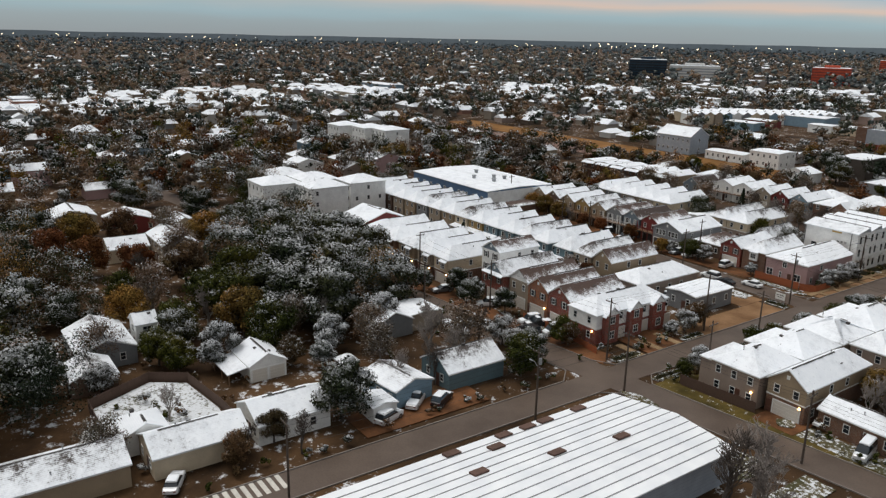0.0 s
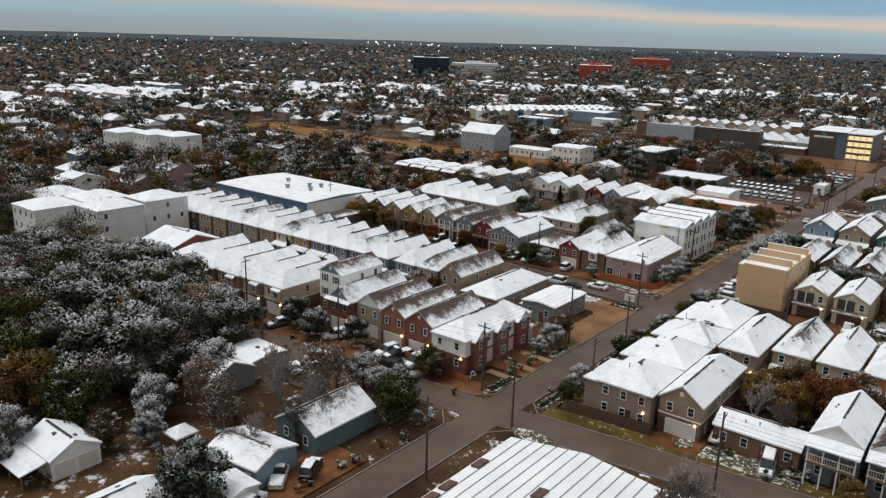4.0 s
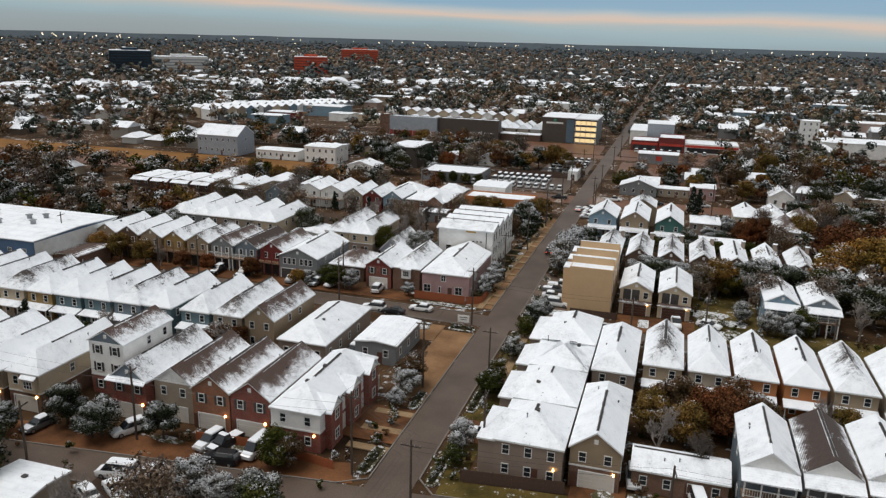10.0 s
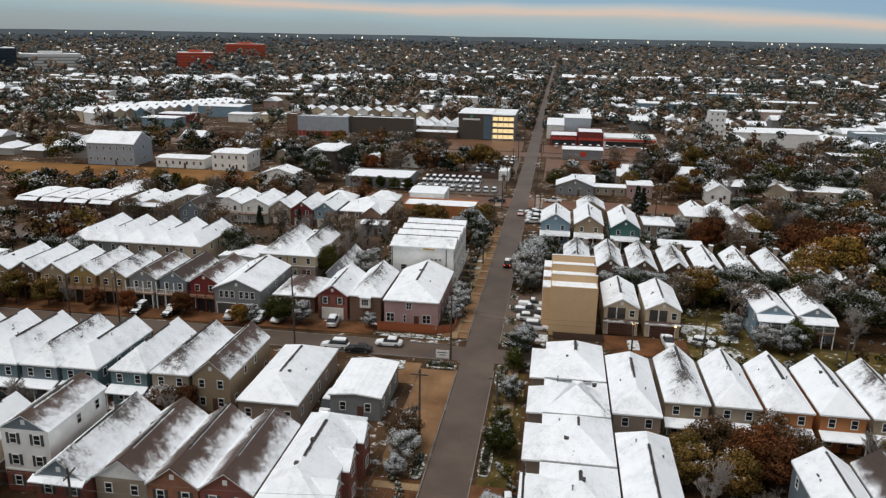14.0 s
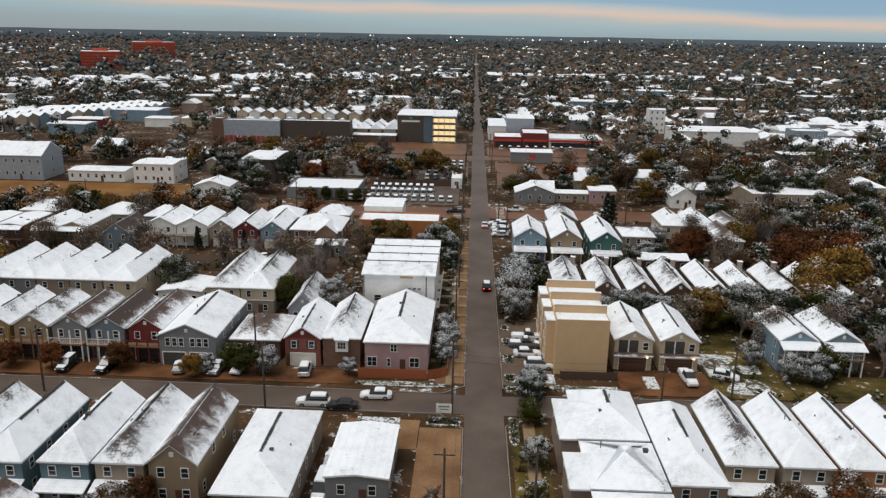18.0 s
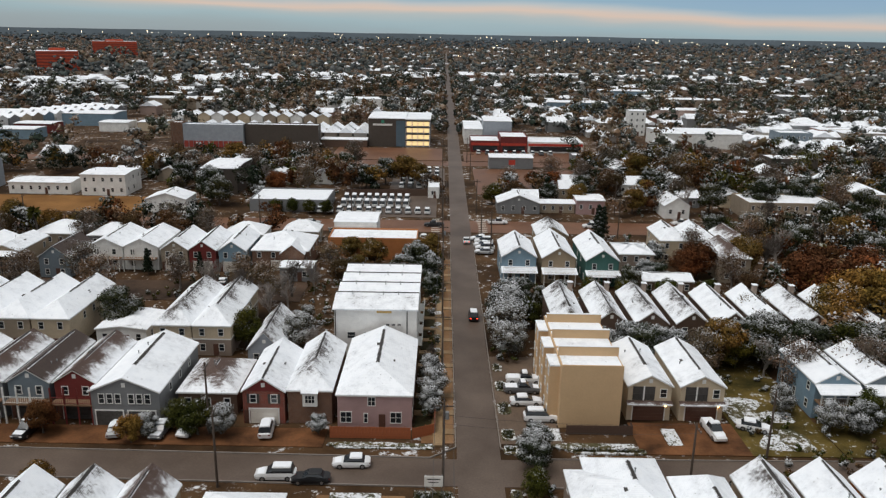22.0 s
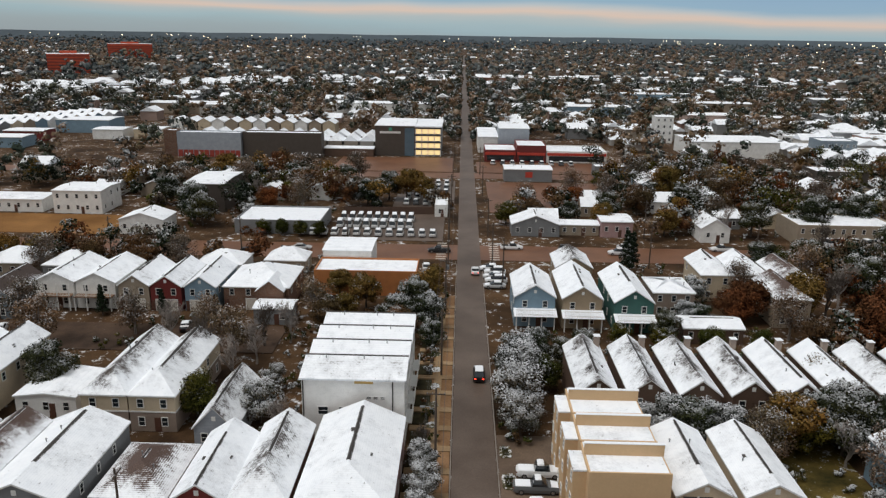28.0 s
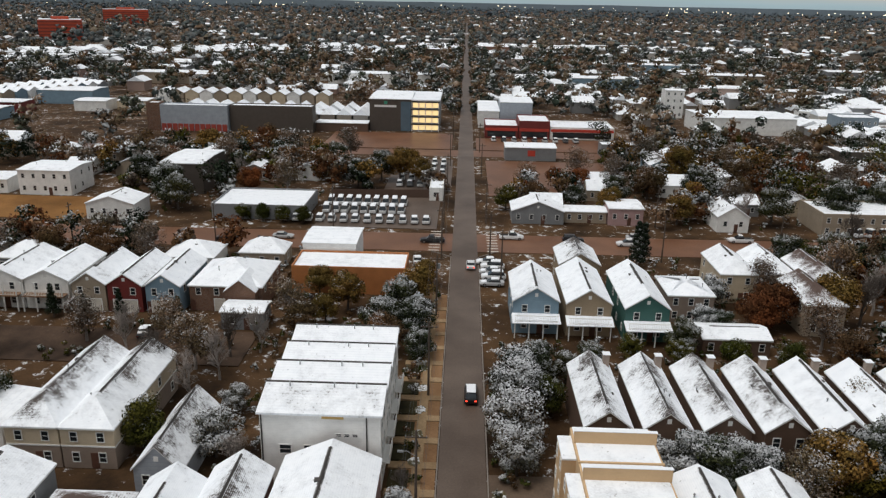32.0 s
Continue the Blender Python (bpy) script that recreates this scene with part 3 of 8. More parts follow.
sheet("road_main", rect(-9.5, -420, -3.9, 1900), 0.0, ASPHALT, "long straight wet asphalt street running to the horizon", "road")
sheet("road_south", [(-330, st1(-330) - 3.1), (-9.5, st1(-9.5) - 3.1), (-9.5, st1(-9.5) + 3.1), (-330, st1(-330) + 3.1)], 0.0, ASPHALT, "narrow wet asphalt side street", "road")
sheet("road_south_east", [(-3.9, st1(-3.9) - 3.1), (330, st1(330) - 3.1), (330, st1(330) + 3.1), (-3.9, st1(-3.9) + 3.1)], 0.0, ASPHALT, "narrow wet asphalt side street", "road")
sheet("road_middle", [(-300, 71.5), (-9.5, 66.2), (-9.5, 72.2), (-300, 77.5)], 0.0, ASPHALT, "wet asphalt side street with parked cars", "road")
sheet("road_middle_east", [(-3.9, 66.2), (300, 71.2), (300, 77.2), (-3.9, 72.2)], 0.0, ASPHALT, "wet asphalt side street", "road")
sheet("road_avenue", [(-900, 178), (-9.5, 186), (-9.5, 199), (-900, 192)], 0.0, BIGROAD, "wide brown wet avenue with traffic", "road")
sheet("road_avenue_east", [(-3.9, 186), (900, 193), (900, 206), (-3.9, 199)], 0.0, BIGROAD, "wide brown wet avenue with traffic", "road")
sheet("road_far", rect(-700, 292, -9.5, 303), 0.0, BIGROAD, "brown wet road past the storage building", "road")
sheet("road_far_east", rect(-3.9, 292, 700, 303), 0.0, BIGROAD, "brown wet road past the storage building", "road")
for y_ in (500.0, 660.0, 840.0, 1050.0):
    sheet("road_cross", rect(-900, y_, -9.5, y_ + 7), 0.0, ASPHALT, "distant wet side street", "road")
    sheet("road_cross", rect(-3.9, y_, 900, y_ + 7), 0.0, ASPHALT, "distant wet side street", "road")


def kerb(pts):
    parts = []
    for (ax, ay), (bx, by) in zip(pts, pts[1:]):
        a, b = Vector((ax, ay)), Vector((bx, by))
        n = (b - a).normalized().orthogonal() * 0.08
        v = [(a.x - n.x, a.y - n.y), (b.x - n.x, b.y - n.y), (b.x + n.x, b.y + n.y), (a.x + n.x, a.y + n.y)]
        vs = [(x, y, -0.05) for x, y in v] + [(x, y, 0.13) for x, y in v]
        parts.append((vs, [(4, 5, 6, 7), (0, 1, 5, 4), (1, 2, 6, 5), (2, 3, 7, 6), (3, 0, 4, 7)]))
    tagged(put("kerb", mesh_from("kerb", *merge(parts), KERB)), "low grey concrete kerb beside the street", "kerb", "kerbs", "structure")


kerb([(-9.65, -90), (-9.65, 0), (-12.5, 3.2), (-60, st1(-60) - 3.2)])
kerb([(-3.75, -90), (-3.75, 2), (-1.6, 4.6), (60, st1(60) - 3.2)])
kerb([(-60, st1(-60) + 3.2), (-13, st1(-13) + 3.2), (-9.65, 12), (-9.65, 62), (-13, 66), (-110, 67.8)])
kerb([(60, st1(60) + 3.2), (-1.2, st1(-1.2) + 3.2), (-3.75, 14), (-3.75, 63), (-1, 66), (80, 67.4)])
kerb([(-110, 74.1), (-13, 72.4), (-9.65, 75), (-9.65, 182), (-14, 185.8)])
kerb([(80, 73.6), (-1, 72.4), (-3.75, 75), (-3.75, 182), (0, 185.9)])


SNOWLAWN = ground_mat("snowed_lawn", (0.10, 0.10, 0.07), (0.20, 0.19, 0.14), 0.44, 0.9)
PARKING = ground_mat("grey_brown_concrete", (0.085, 0.058, 0.040), (0.16, 0.112, 0.078), 0.70, 0.5, 0.6)
PZ = [0.03]


def patch(name, pts, mat, label, cat):
    PZ[0] += 0.004
    z = PZ[0]
    return sheet(name, pts, z, mat, label, cat, "structure", 0.10)


# verges, drives and yards
patch("verge", rect(-14.2, 76, -9.8, 160), DIRT, "bare muddy verge with paths to the doors", "verge")
patch("verge", rect(-3.1, 14, 1.4, 63), GRASS, "strip of lawn beside the street", "verge")
patch("verge", [(-1, st1(-1) + 3.4), (45, st1(45) + 3.4), (45, st1(45) + 6.6), (-1, st1(-1) + 6.6)], GRASS, "lawn in front of the corner house", "lawn")
patch("yard", rect(-15.6, 34.5, -9.8, 62), DIRT, "muddy bare corner lot", "yard")
patch("yard", rect(-26, 56.2, -15.7, 64), DIRT, "muddy bare corner lot with tyre tracks", "yard")
patch("field", rect(-330, 203, -100, 224), FIELD, "dry orange-brown grass field", "field")
patch("drive", [(-64, st1(-64) + 3.4), (-11, st1(-11) + 3.4), (-13, 14.4), (-64, 9.0)], DRIVE, "row of stained brown driveways", "driveway")
patch("drive", rect(-112, 74.6, -27, 79.3), DRIVE, "row of damp brown driveways", "driveway")
patch("drive", rect(-3.6, 76, 4.4, 104), PARKING, "concrete parking strip beside the tan block", "driveway")
patch("drive", rect(14.5, 74, 30, 82.3), DRIVE, "stained brown driveways", "driveway")
patch("lawn", rect(29, 74, 41, 104), GRASS, "lawn with melting snow between the houses", "lawn")
BED = ground_mat("snowed_bed", (0.05, 0.05, 0.025), (0.12, 0.10, 0.05), 0.46, 1.2)
for x0_, y0_, x1_, y1_ in ((4.6, 74.6, 14.0, 76.4), (-25.5, 74.4, -12.6, 75.6), (-24.5, 62.6, -18.5, 64.4), (18.6, 76.2, 20.6, 80.6), (0.2, 77.0, 4.6, 80.2)):
    tagged(put("planting_bed", mesh_from("planting_bed", *slab([(x, y, 0.12) for x, y in rect(x0_, y0_, x1_, y1_)], [(0, 1, 2, 3)], 0.12), BED)), "snow-covered planting bed along the kerb", "planting bed", "beds along the kerb")
for cx_, cy_, r_ in ((34.5, 77.5, 3.4), (31.5, 88.0, 3.8), (36.5, 84.5, 2.6)):
    ring_ = [(cx_ + r_ * (1 + 0.25 * math.sin(3 * a * 0.524 + cx_)) * math.cos(a * 0.524), cy_ + 0.8 * r_ * (1 + 0.2 * math.cos(2 * a * 0.524)) * math.sin(a * 0.524), 0.10) for a in range(12)]
    tagged(put("snow_patch", mesh_from("snow_patch", *slab(ring_, [tuple(range(12))], 0.06), BED)), "thin melting snow lying on the lawn", "snow", "snow on the lawn")
patch("lawn", rect(41.2, 74, 62, 83), GRASS, "lawn with melting snow", "lawn")
patch("drive", rect(14, 14.9, 20.5, 20.4), DRIVE, "brown driveway", "driveway")
patch("drive", rect(20.7, 15.5, 33, 19.3), VERGE, "snowy front yard", "yard")
patch("verge", [(1.2, -60), (4.0, -60), (4.0, -5), (22.5, -3), (25, 6.0), (14, 4.2), (0.8, 2.6), (-2.2, 0.5), (0.4, -3)], VERGE, "snow-dusted strip of low plants round the warehouse", "verge")
patch("verge", rect(27, -2, 31, 7), VERGE, "snowy planting bed by the kerb", "verge")
patch("drive", rect(-100, 129, -40, 141), COURT, "shared brown parking court", "driveway")
patch("drive", rect(-140, 120, -101, 138), ASPHALT, "parking area between the houses", "driveway")
patch("lot", rect(-43, 202, -13.5, 232), ASPHALT, "asphalt car lot", "car park")
patch("lot", rect(-60, 304, -12, 338), BIGROAD, "storage building forecourt", "car park")
patch("lot", rect(-2.8, 304, 60, 329), BIGROAD, "shop forecourt", "car park")
patch("lot", rect(-30, 240, -11, 285), ASPHALT, "second car lot full of cars", "car park")
patch("lot", rect(0, 236, 40, 285), BIGROAD, "gravel yard", "car park")
patch("lawn", [(-30.2, -64.2), (-39.4, -64.2), (-44.2, -55.0), (-40.9, -50.3), (-30.3, -48.9), (-25.6, -49.2), (-23.8, -57.4), (-29.9, -57.6)], SNOWLAWN, "snow-dusted back garden", "lawn")
patch("drive", rect(-18, -35, -11, -14), DRIVE, "brown muddy driveway", "driveway")
for k_ in range(9):
    boxes("dummy", [(-9.9, -58 + k_ * 1.1, 0.0, -6.3, -57.4 + k_ * 1.1, 0.008)], PAINT).name = "crosswalk_stripe"
for ob_ in [o for o in scene.objects if o.name.startswith("crosswalk_stripe")]:
    tagged(ob_, "worn white crosswalk stripe on asphalt", "road marking", "crosswalk", "structure")
for y_ in range(184, 200, 2):
    for x_ in (-13.5, -0.5):
        tagged(boxes("road_mark", [(x_ - 1.2, y_ + 2.2, 0.0, x_ + 1.2, y_ + 2.75, 0.008)], PAINT), "worn white crossing stripe", "road marking", "avenue crossing", "structure")

# paved walk and front paths of the white terrace
WALKWAY = ground_mat("tan_paving", (0.20, 0.13, 0.07), (0.34, 0.24, 0.14), 0.72, 0.6, 0.8)
HEDGEBED = ground_mat("dark_planted_bed", (0.012, 0.011, 0.005), (0.05, 0.042, 0.018), 0.60, 1.0)
tagged(boxes("pavement", [(-12.6, 75.2, 0.0, -11.4, 160, 0.19)], WALKWAY), "narrow tan concrete walk beside the street", "pavement", "", "structure")
for k_ in range(15):
    y_ = 78.2 + 5.3 * k_
    tagged(boxes("footpath", [(-15.4, y_, 0.0, -12.605, y_ + 1.3, 0.185)], WALKWAY), "short tan concrete path to a door", "path", "front paths", "structure")
    tagged(boxes("footpath", [(-11.395, y_, 0.0, -9.75, y_ + 1.3, 0.185)], WALKWAY), "short tan concrete path to the kerb", "path", "front paths", "structure")
    tagged(boxes("planting_bed", [(-15.2, y_ + 1.6, 0.0, -12.9, y_ + 4.9, 0.2)], HEDGEBED), "dark planted bed between the front paths", "planting bed", "beds by the terrace")
for k_ in range(4):
    tagged(boxes("footpath", [(-15.4, 18.0 + 5.0 * k_, 0.0, -9.75, 19.4 + 5.0 * k_, 0.16)], WALKWAY), "short tan concrete path to a door", "path", "front paths", "structure")

def leaf_quads(rng, centres, radii, per, size):
    """Leaf sprays scattered over the shells of clumps, as vertices and faces."""
    n = len(centres) * per
    c = np.repeat(np.array(centres), per, axis=0)
    r = np.repeat(np.array(radii), per)
    d = rng.normal(size=(n, 3))
    d /= np.linalg.norm(d, axis=1)[:, None]
    p = c + d * (r * rng.uniform(0.55, 1.05, n))[:, None] * np.array((1, 1, 0.8))
    nrm = d + rng.normal(size=(n, 3)) * 0.7 + np.array((0, 0, 0.5))
    nrm /= np.linalg.norm(nrm, axis=1)[:, None]
    a = np.cross(nrm, rng.normal(size=(n, 3)))
    a /= np.linalg.norm(a, axis=1)[:, None]
    b = np.cross(nrm, a)
    s = size * rng.uniform(0.6, 1.4, n)[:, None]
    e = s * rng.uniform(0.5, 0.9, n)[:, None]
    q = np.stack((p - a * s - b * e * 0.7, p + a * s - b * e * 0.7, p + b * e * 1.5), axis=1)
    sm = d * 0.8 + nrm * 0.35 + np.array((0, 0, 0.25))
    sm /= np.linalg.norm(sm, axis=1)[:, None]
    return q.reshape(-1, 3), np.arange(n * 3).reshape(-1, 3), np.repeat(sm, 3, axis=0)


# planted beds with snowy edges along the kerbs
BEDLEAF = leaf_mat("bed_leaves", (0.006, 0.008, 0.003), (0.06, 0.062, 0.026), 0.62)


def edged_bed(x0, y0, x1, y1, h=0.5, seed=0):
    """A kerbside bed: a rim of snowed ground cover round low leafy plants."""
    e = new("planting_bed")
    e.matrix_basis = pose((x0 + x1) / 2, (y0 + y1) / 2, 0)
    tagged(e, "kerbside bed of dark low plants edged with snow", "planting bed", "kerbside beds")
    w, d = (x1 - x0) / 2, (y1 - y0) / 2
    rr = random.Random(int(abs(x0 * 13 + y0 * 5)))
    ring = [(w * math.copysign(abs(math.cos(k * math.pi / 12)) ** 0.5, math.cos(k * math.pi / 12)) * rr.uniform(0.9, 1.04), d * math.copysign(abs(math.sin(k * math.pi / 12)) ** 0.5, math.sin(k * math.pi / 12)) * rr.uniform(0.92, 1.03), 0.2) for k in range(24)]
    put("rim", mesh_from("rim", *slab(ring, [tuple(range(24))], 0.2), VERGE), e, None, "ground cover under patchy snow")
    boxes("soil", [(-w + 0.4, -d + 0.5, 0.1, w - 0.4, d - 0.5, 0.22)], HEDGEBED, e)
    rng = np.random.default_rng(int(abs(x0 * 31 + y0 * 7)) + seed)
    n = max(4, int(w * d * 5))
    cs = np.column_stack((rng.uniform(-w + 0.5, w - 0.5, n) if w > 0.55 else np.zeros(n), rng.uniform(-d + 0.5, d - 0.5, n), np.full(n, h * 0.6)))
    v, f, nn = leaf_quads(rng, cs, rng.uniform(0.3, 0.5, n) * (h / 0.5) ** 0.5, 60, 0.07)
    put("plants", mesh_from("plants", v.tolist(), f.tolist(), BEDLEAF, False, nn.tolist()), e)


# small snowy beds along the kerbs
rb = random.Random(5)


def snow_bed(x, y, w, d):
    pts = []
    for i in range(14):
        a = 2 * math.pi * i / 14
        k = rb.uniform(0.8, 1.1)
        pts.append((x + w / 2 * math.cos(a) * k, y + d / 2 * math.sin(a) * k))
    PZ[0] += 0.001
    sheet("planting_bed", pts, 0.16 + PZ[0] * 0.5, VERGE, "kerbside bed of ground cover under snow", "planting bed", "stuff", 0.2)


for x_, y_, w_, d_ in ((-20, 61.5, 4, 2), (-20, 75.2, 14, 1.2), (7, 75.5, 9, 1.6),
                       (18, 17.4, 3, 3), (25, 16.8, 4, 2.5), (-12.4, 118, 1.6, 2), (-12.4, 112, 1.6, 2), (-12.4, 106, 1.6, 2), (-12.4, 124, 1.6, 2),
                       (-12.6, 130, 1.6, 2), (32, 84, 5, 9), (36, 78, 4, 6), (-28, 12.5, 5, 1.4), (-38, 11.6, 5, 1.4), (-50, 9.9, 5, 1.4), (2, 5, 8, 3.0), (5, 3.5, 6, 3)):
    snow_bed(x_, y_, w_, d_)

for x0_, y0_, x1_, y1_, h_ in ((-3.4, 91.2, -1.6, 94.6, 0.5), (-3.5, 84.0, -1.5, 87.4, 0.5), (-3.5, 76.8, -1.5, 79.8, 0.5), (-3.4, 73.4, -1.4, 75.4, 0.5), (-3.4, 98.2, -1.8, 101, 0.5),
                               (-11.8, 12.4, -9.9, 19.4, 0.6), (-11.6, 30.6, -9.9, 36.6, 0.6), (-2.9, 12.6, -1.3, 20.8, 0.8), (-3.3, 32.2, -1.6, 41.4, 0.8), (-3.4, 58.0, -1.9, 65.6, 0.5), (5.2, 73.7, 15.4, 75.3, 0.5), (-14.9, 62.4, -9.9, 65.0, 0.7)):
    edged_bed(x0_, y0_, x1_, y1_, h_)
tagged(boxes("footpath", [(-1.4, 44.0, 0.0, 0.2, 65.4, 0.17)], WALKWAY), "tan concrete walk beside the lawn", "path", "front paths", "structure")
patch("drive", rect(-17.4, 20.4, -9.75, 30.2), DRIVE, "broad orange-brown driveway of the corner terrace", "driveway")
patch("drive", rect(-3.6, 24.2, 4.0, 30.4), DRIVE, "orange-brown driveway with a parked pickup", "driveway")

# ---- block between the side streets, west ----
G1 = "row of townhouses on the middle street"
cols = ["tan", "beige", "teal", "teal", "bluegrey", "teal", "teal", "yellow", "cream", "tan", "beige", "grey", "tan", "beige", "brown", "tan", "grey"]
for i_ in range(17):
    xc = (-42.1, -48.1, -54.3)[i_] if i_ < 3 else -61.7 - 6.15 * (i_ - 3)
    yn = 57.3 + 0.04 * (xc + 42)
    dp = 15.0
    e = house(xc - 2.75, yn - dp, xc + 2.75, yn, 5.5, 7.8, cols[i_], (2, 1, 0, 0, 1)[i_] if i_ < 5 else 1 if i_ in (8, 11) else 0, "y", "S" if i_ else "", "narrow %s gabled townhouse under clean snow" % cols[i_], "SE", None, None, None, True, G1, "townhouse")
    if 0 < i_ < 9:
        vs = [(-2.9, -dp / 2 - 1.9, 2.75), (2.9, -dp / 2 - 1.9, 2.75), (2.9, -dp / 2 - 0.004, 3.25), (-2.9, -dp / 2 - 0.004, 3.25)]
        p_ = put("porch_roof", mesh_from("porch_roof", *slab(vs, [(0, 1, 2, 3)], 0.16), ROOF[0]), e, None, "snowy porch roof on posts")
        for u_ in (-2.6, 0.0, 2.6):
            boxes("post", [(u_ - 0.07, -dp / 2 - 1.75, 0, u_ + 0.07, -dp / 2 - 1.61, 2.66)], TRIM, e)
G2 = "brick townhouses on the south street"


def bay(e, w, d, u, z, bw, bh, mat):
    """A shallow projecting bay with its own small snowy roof and window."""
    y = -d / 2
    b = boxes("bay", [(u - bw / 2, y - 0.5, z, u + bw / 2, y - 0.003, z + bh)], mat, e)
    vs = [(u - bw / 2 - 0.2, y - 0.75, z + bh), (u + bw / 2 + 0.2, y - 0.75, z + bh), (u + bw / 2 + 0.2, y, z + bh + 0.5), (u - bw / 2 - 0.2, y, z + bh + 0.5)]
    put("bay_roof", mesh_from("bay_roof", *slab(vs, [(0, 1, 2, 3)], 0.12), ROOF[0]), b)
    fr, pa, si = window_parts(bw * 0.7, bh * 0.6, 3)
    o = put("window", fr, b, pose(u, y - 0.503, z + bh * 0.52))
    put("pane", pa, o)


def porch(e, w, d, depth, z, posts=2, rail=True, mat=None, roofz=None, deck=None):
    """A south-facing porch or balcony: deck, posts, rail with balusters and a roof."""
    y0 = -d / 2
    mt = mat or TRIM
    boxes("deck", [(-w / 2 + 0.1, y0 - depth, z - 0.2, w / 2 - 0.1, y0 - 0.003, z)], deck or DECK, e)
    for i in range(posts + 1):
        x = -w / 2 + 0.25 + (w - 0.5) * i / posts
        boxes("post", [(x - 0.09, y0 - depth + 0.06, 0, x + 0.09, y0 - depth + 0.24, (roofz or z + 2.4))], mt, e)
    if rail:
        yy = y0 - depth + 0.12
        r = boxes("rail", [(-w / 2 + 0.2, yy - 0.04, z + 0.95, w / 2 - 0.2, yy + 0.04, z + 1.03), (-w / 2 + 0.2, yy - 0.03, z + 0.12, w / 2 - 0.2, yy + 0.03, z + 0.18)], mt, e)
        n = int((w - 0.5) / 0.28)
        boxes("balustrade", [(-w / 2 + 0.3 + 0.28 * i - 0.02, yy - 0.02, z + 0.18, -w / 2 + 0.3 + 0.28 * i + 0.02, yy + 0.02, z + 0.95) for i in range(n)], mt, r)
    if roofz:
        vs = [(-w / 2 - 0.2, y0 - depth - 0.3, roofz), (w / 2 + 0.2, y0 - depth - 0.3, roofz), (w / 2 + 0.2, y0 + 0.0, roofz + 0.7), (-w / 2 - 0.2, y0, roofz + 0.7)]
        put("porch_roof", mesh_from("porch_roof", *slab(vs, [(0, 1, 2, 3)], 0.15), ROOF[0]), e)


e = house(-57.0, 20.0, -51.0, 31.2, 8.2, 10.0, "white", 2, "y", "", "tall pale townhouse with a brown thinly snowed roof", "SE", None, "brick", "bluegrey", True, G2, "townhouse", True, floors=3, shutters=True)
e = house(-49.3, 15.0, -43.5, 30.6, 5.9, 8.2, "brick", 1, "y", "", "brick townhouse with a white gable and thin snow", "SE", "S", None, "bluegrey", True, G2, "townhouse", True, shutters=True)
vs = [(-3.2, -8.7, 5.75), (3.2, -8.7, 5.75), (3.1, -7.8, 6.15), (-3.1, -7.8, 6.15)]
put("pent_roof", mesh_from("pent_roof", *slab(vs, [(0, 1, 2, 3)], 0.14), ROOF[0]), e, None, "snowy pent roof under the gable")
e = house(-43.2, 16.4, -37.2, 31.0, 5.7, 7.9, "beige", 2, "y", "", "beige townhouse with patchy snow on shingles", "SE", "S", None, "white", True, G2, "townhouse", False)
house(-36.9, 16.0, -31.2, 30.6, 5.8, 7.9, "brickorange", 2, "y", "", "orange brick townhouse with patchy snow", "SE", "S", None, "brickorange", True, G2, "townhouse", True, shutters=True)
house(-31.0, 16.0, -25.2, 30.6, 5.8, 7.9, "brick", 2, "y", "", "red brick townhouse with black shutters", "SE", "S", None, "brick", True, G2, "townhouse", True, shutters=True)
# corner terrace, its doors on the main street
e = house(-24.6, 15.2, -17.6, 34.4, 5.5, 7.7, "white", 0, "y", "SN", "corner terrace of brick and white siding with street gables", "S", None, "brick", None, True, "", "terrace", True)
for k_ in range(3):
    y_ = -6.4 + 6.3 * k_
    b = boxes("entry_bay", [(3.503, y_ - 1.7, 0, 4.4, y_ + 1.7, 5.3)], WALLS["brick"], e)
    put("gable_wall", mesh_from("gable_wall", [(4.4, y_ - 1.7, 5.303), (4.4, y_ + 1.7, 5.303), (4.4, y_, 6.7), (4.2, y_ - 1.7, 5.303), (4.2, y_ + 1.7, 5.303), (4.2, y_, 6.7)], [(0, 1, 2), (5, 4, 3), (0, 3, 4, 1), (0, 2, 5, 3), (1, 4, 5, 2)], WALLS["white"]), b)
    put("bay_roof", mesh_from("bay_roof", *slab([(1.2, y_ - 2.0, 5.25), (4.6, y_ - 2.0, 5.25), (4.6, y_ + 2.0, 5.25), (1.2, y_ + 2.0, 5.25), (1.2, y_, 7.0), (4.6, y_, 7.0)], [(0, 1, 5, 4), (2, 3, 4, 5)], 0.15), ROOF[0]), b)
    for z_ in (1.6, 4.4):
        fr_, pa_, si_ = window_parts(1.3, 1.5, 2)
        o_ = put("window", fr_, b, pose(4.403, y_, z_, 0, 0, 90))
        put("pane", pa_, o_)
    garage_door(e, 7.0, 19.2, "E", y_ + 3.1, 2.4, 2.2)
    window(e, 7.0, 19.2, "E", y_ + 3.1, 4.5, 1.0, 1.4)
for x0_, x1_, c_, r_ in ((-64.3, -58.4, "cream", 0), (-70.6, -64.6, "beige", 0), (-78.2, -71.0, "tan", 0), (-86.3, -78.8, "brickbrown", 0), (-94.4, -86.8, "beige", 0)):
    yy = 9.0 + 0.05 * (x0_ + 60)
    e = house(x0_ + 0.25, yy + 3.2, x1_ - 0.2, yy + 19.5, 5.8, 8.0, c_, r_, "y", "S", "%s townhouse with a hipped snowy front" % c_, "SE", "S", "brickbrown" if c_ != "brickbrown" else None, None, True, G2, "townhouse", True)
    bay(e, x1_ - x0_, 16.3, 1.2, 3.2, 2.2, 2.0, WALLS[c_])
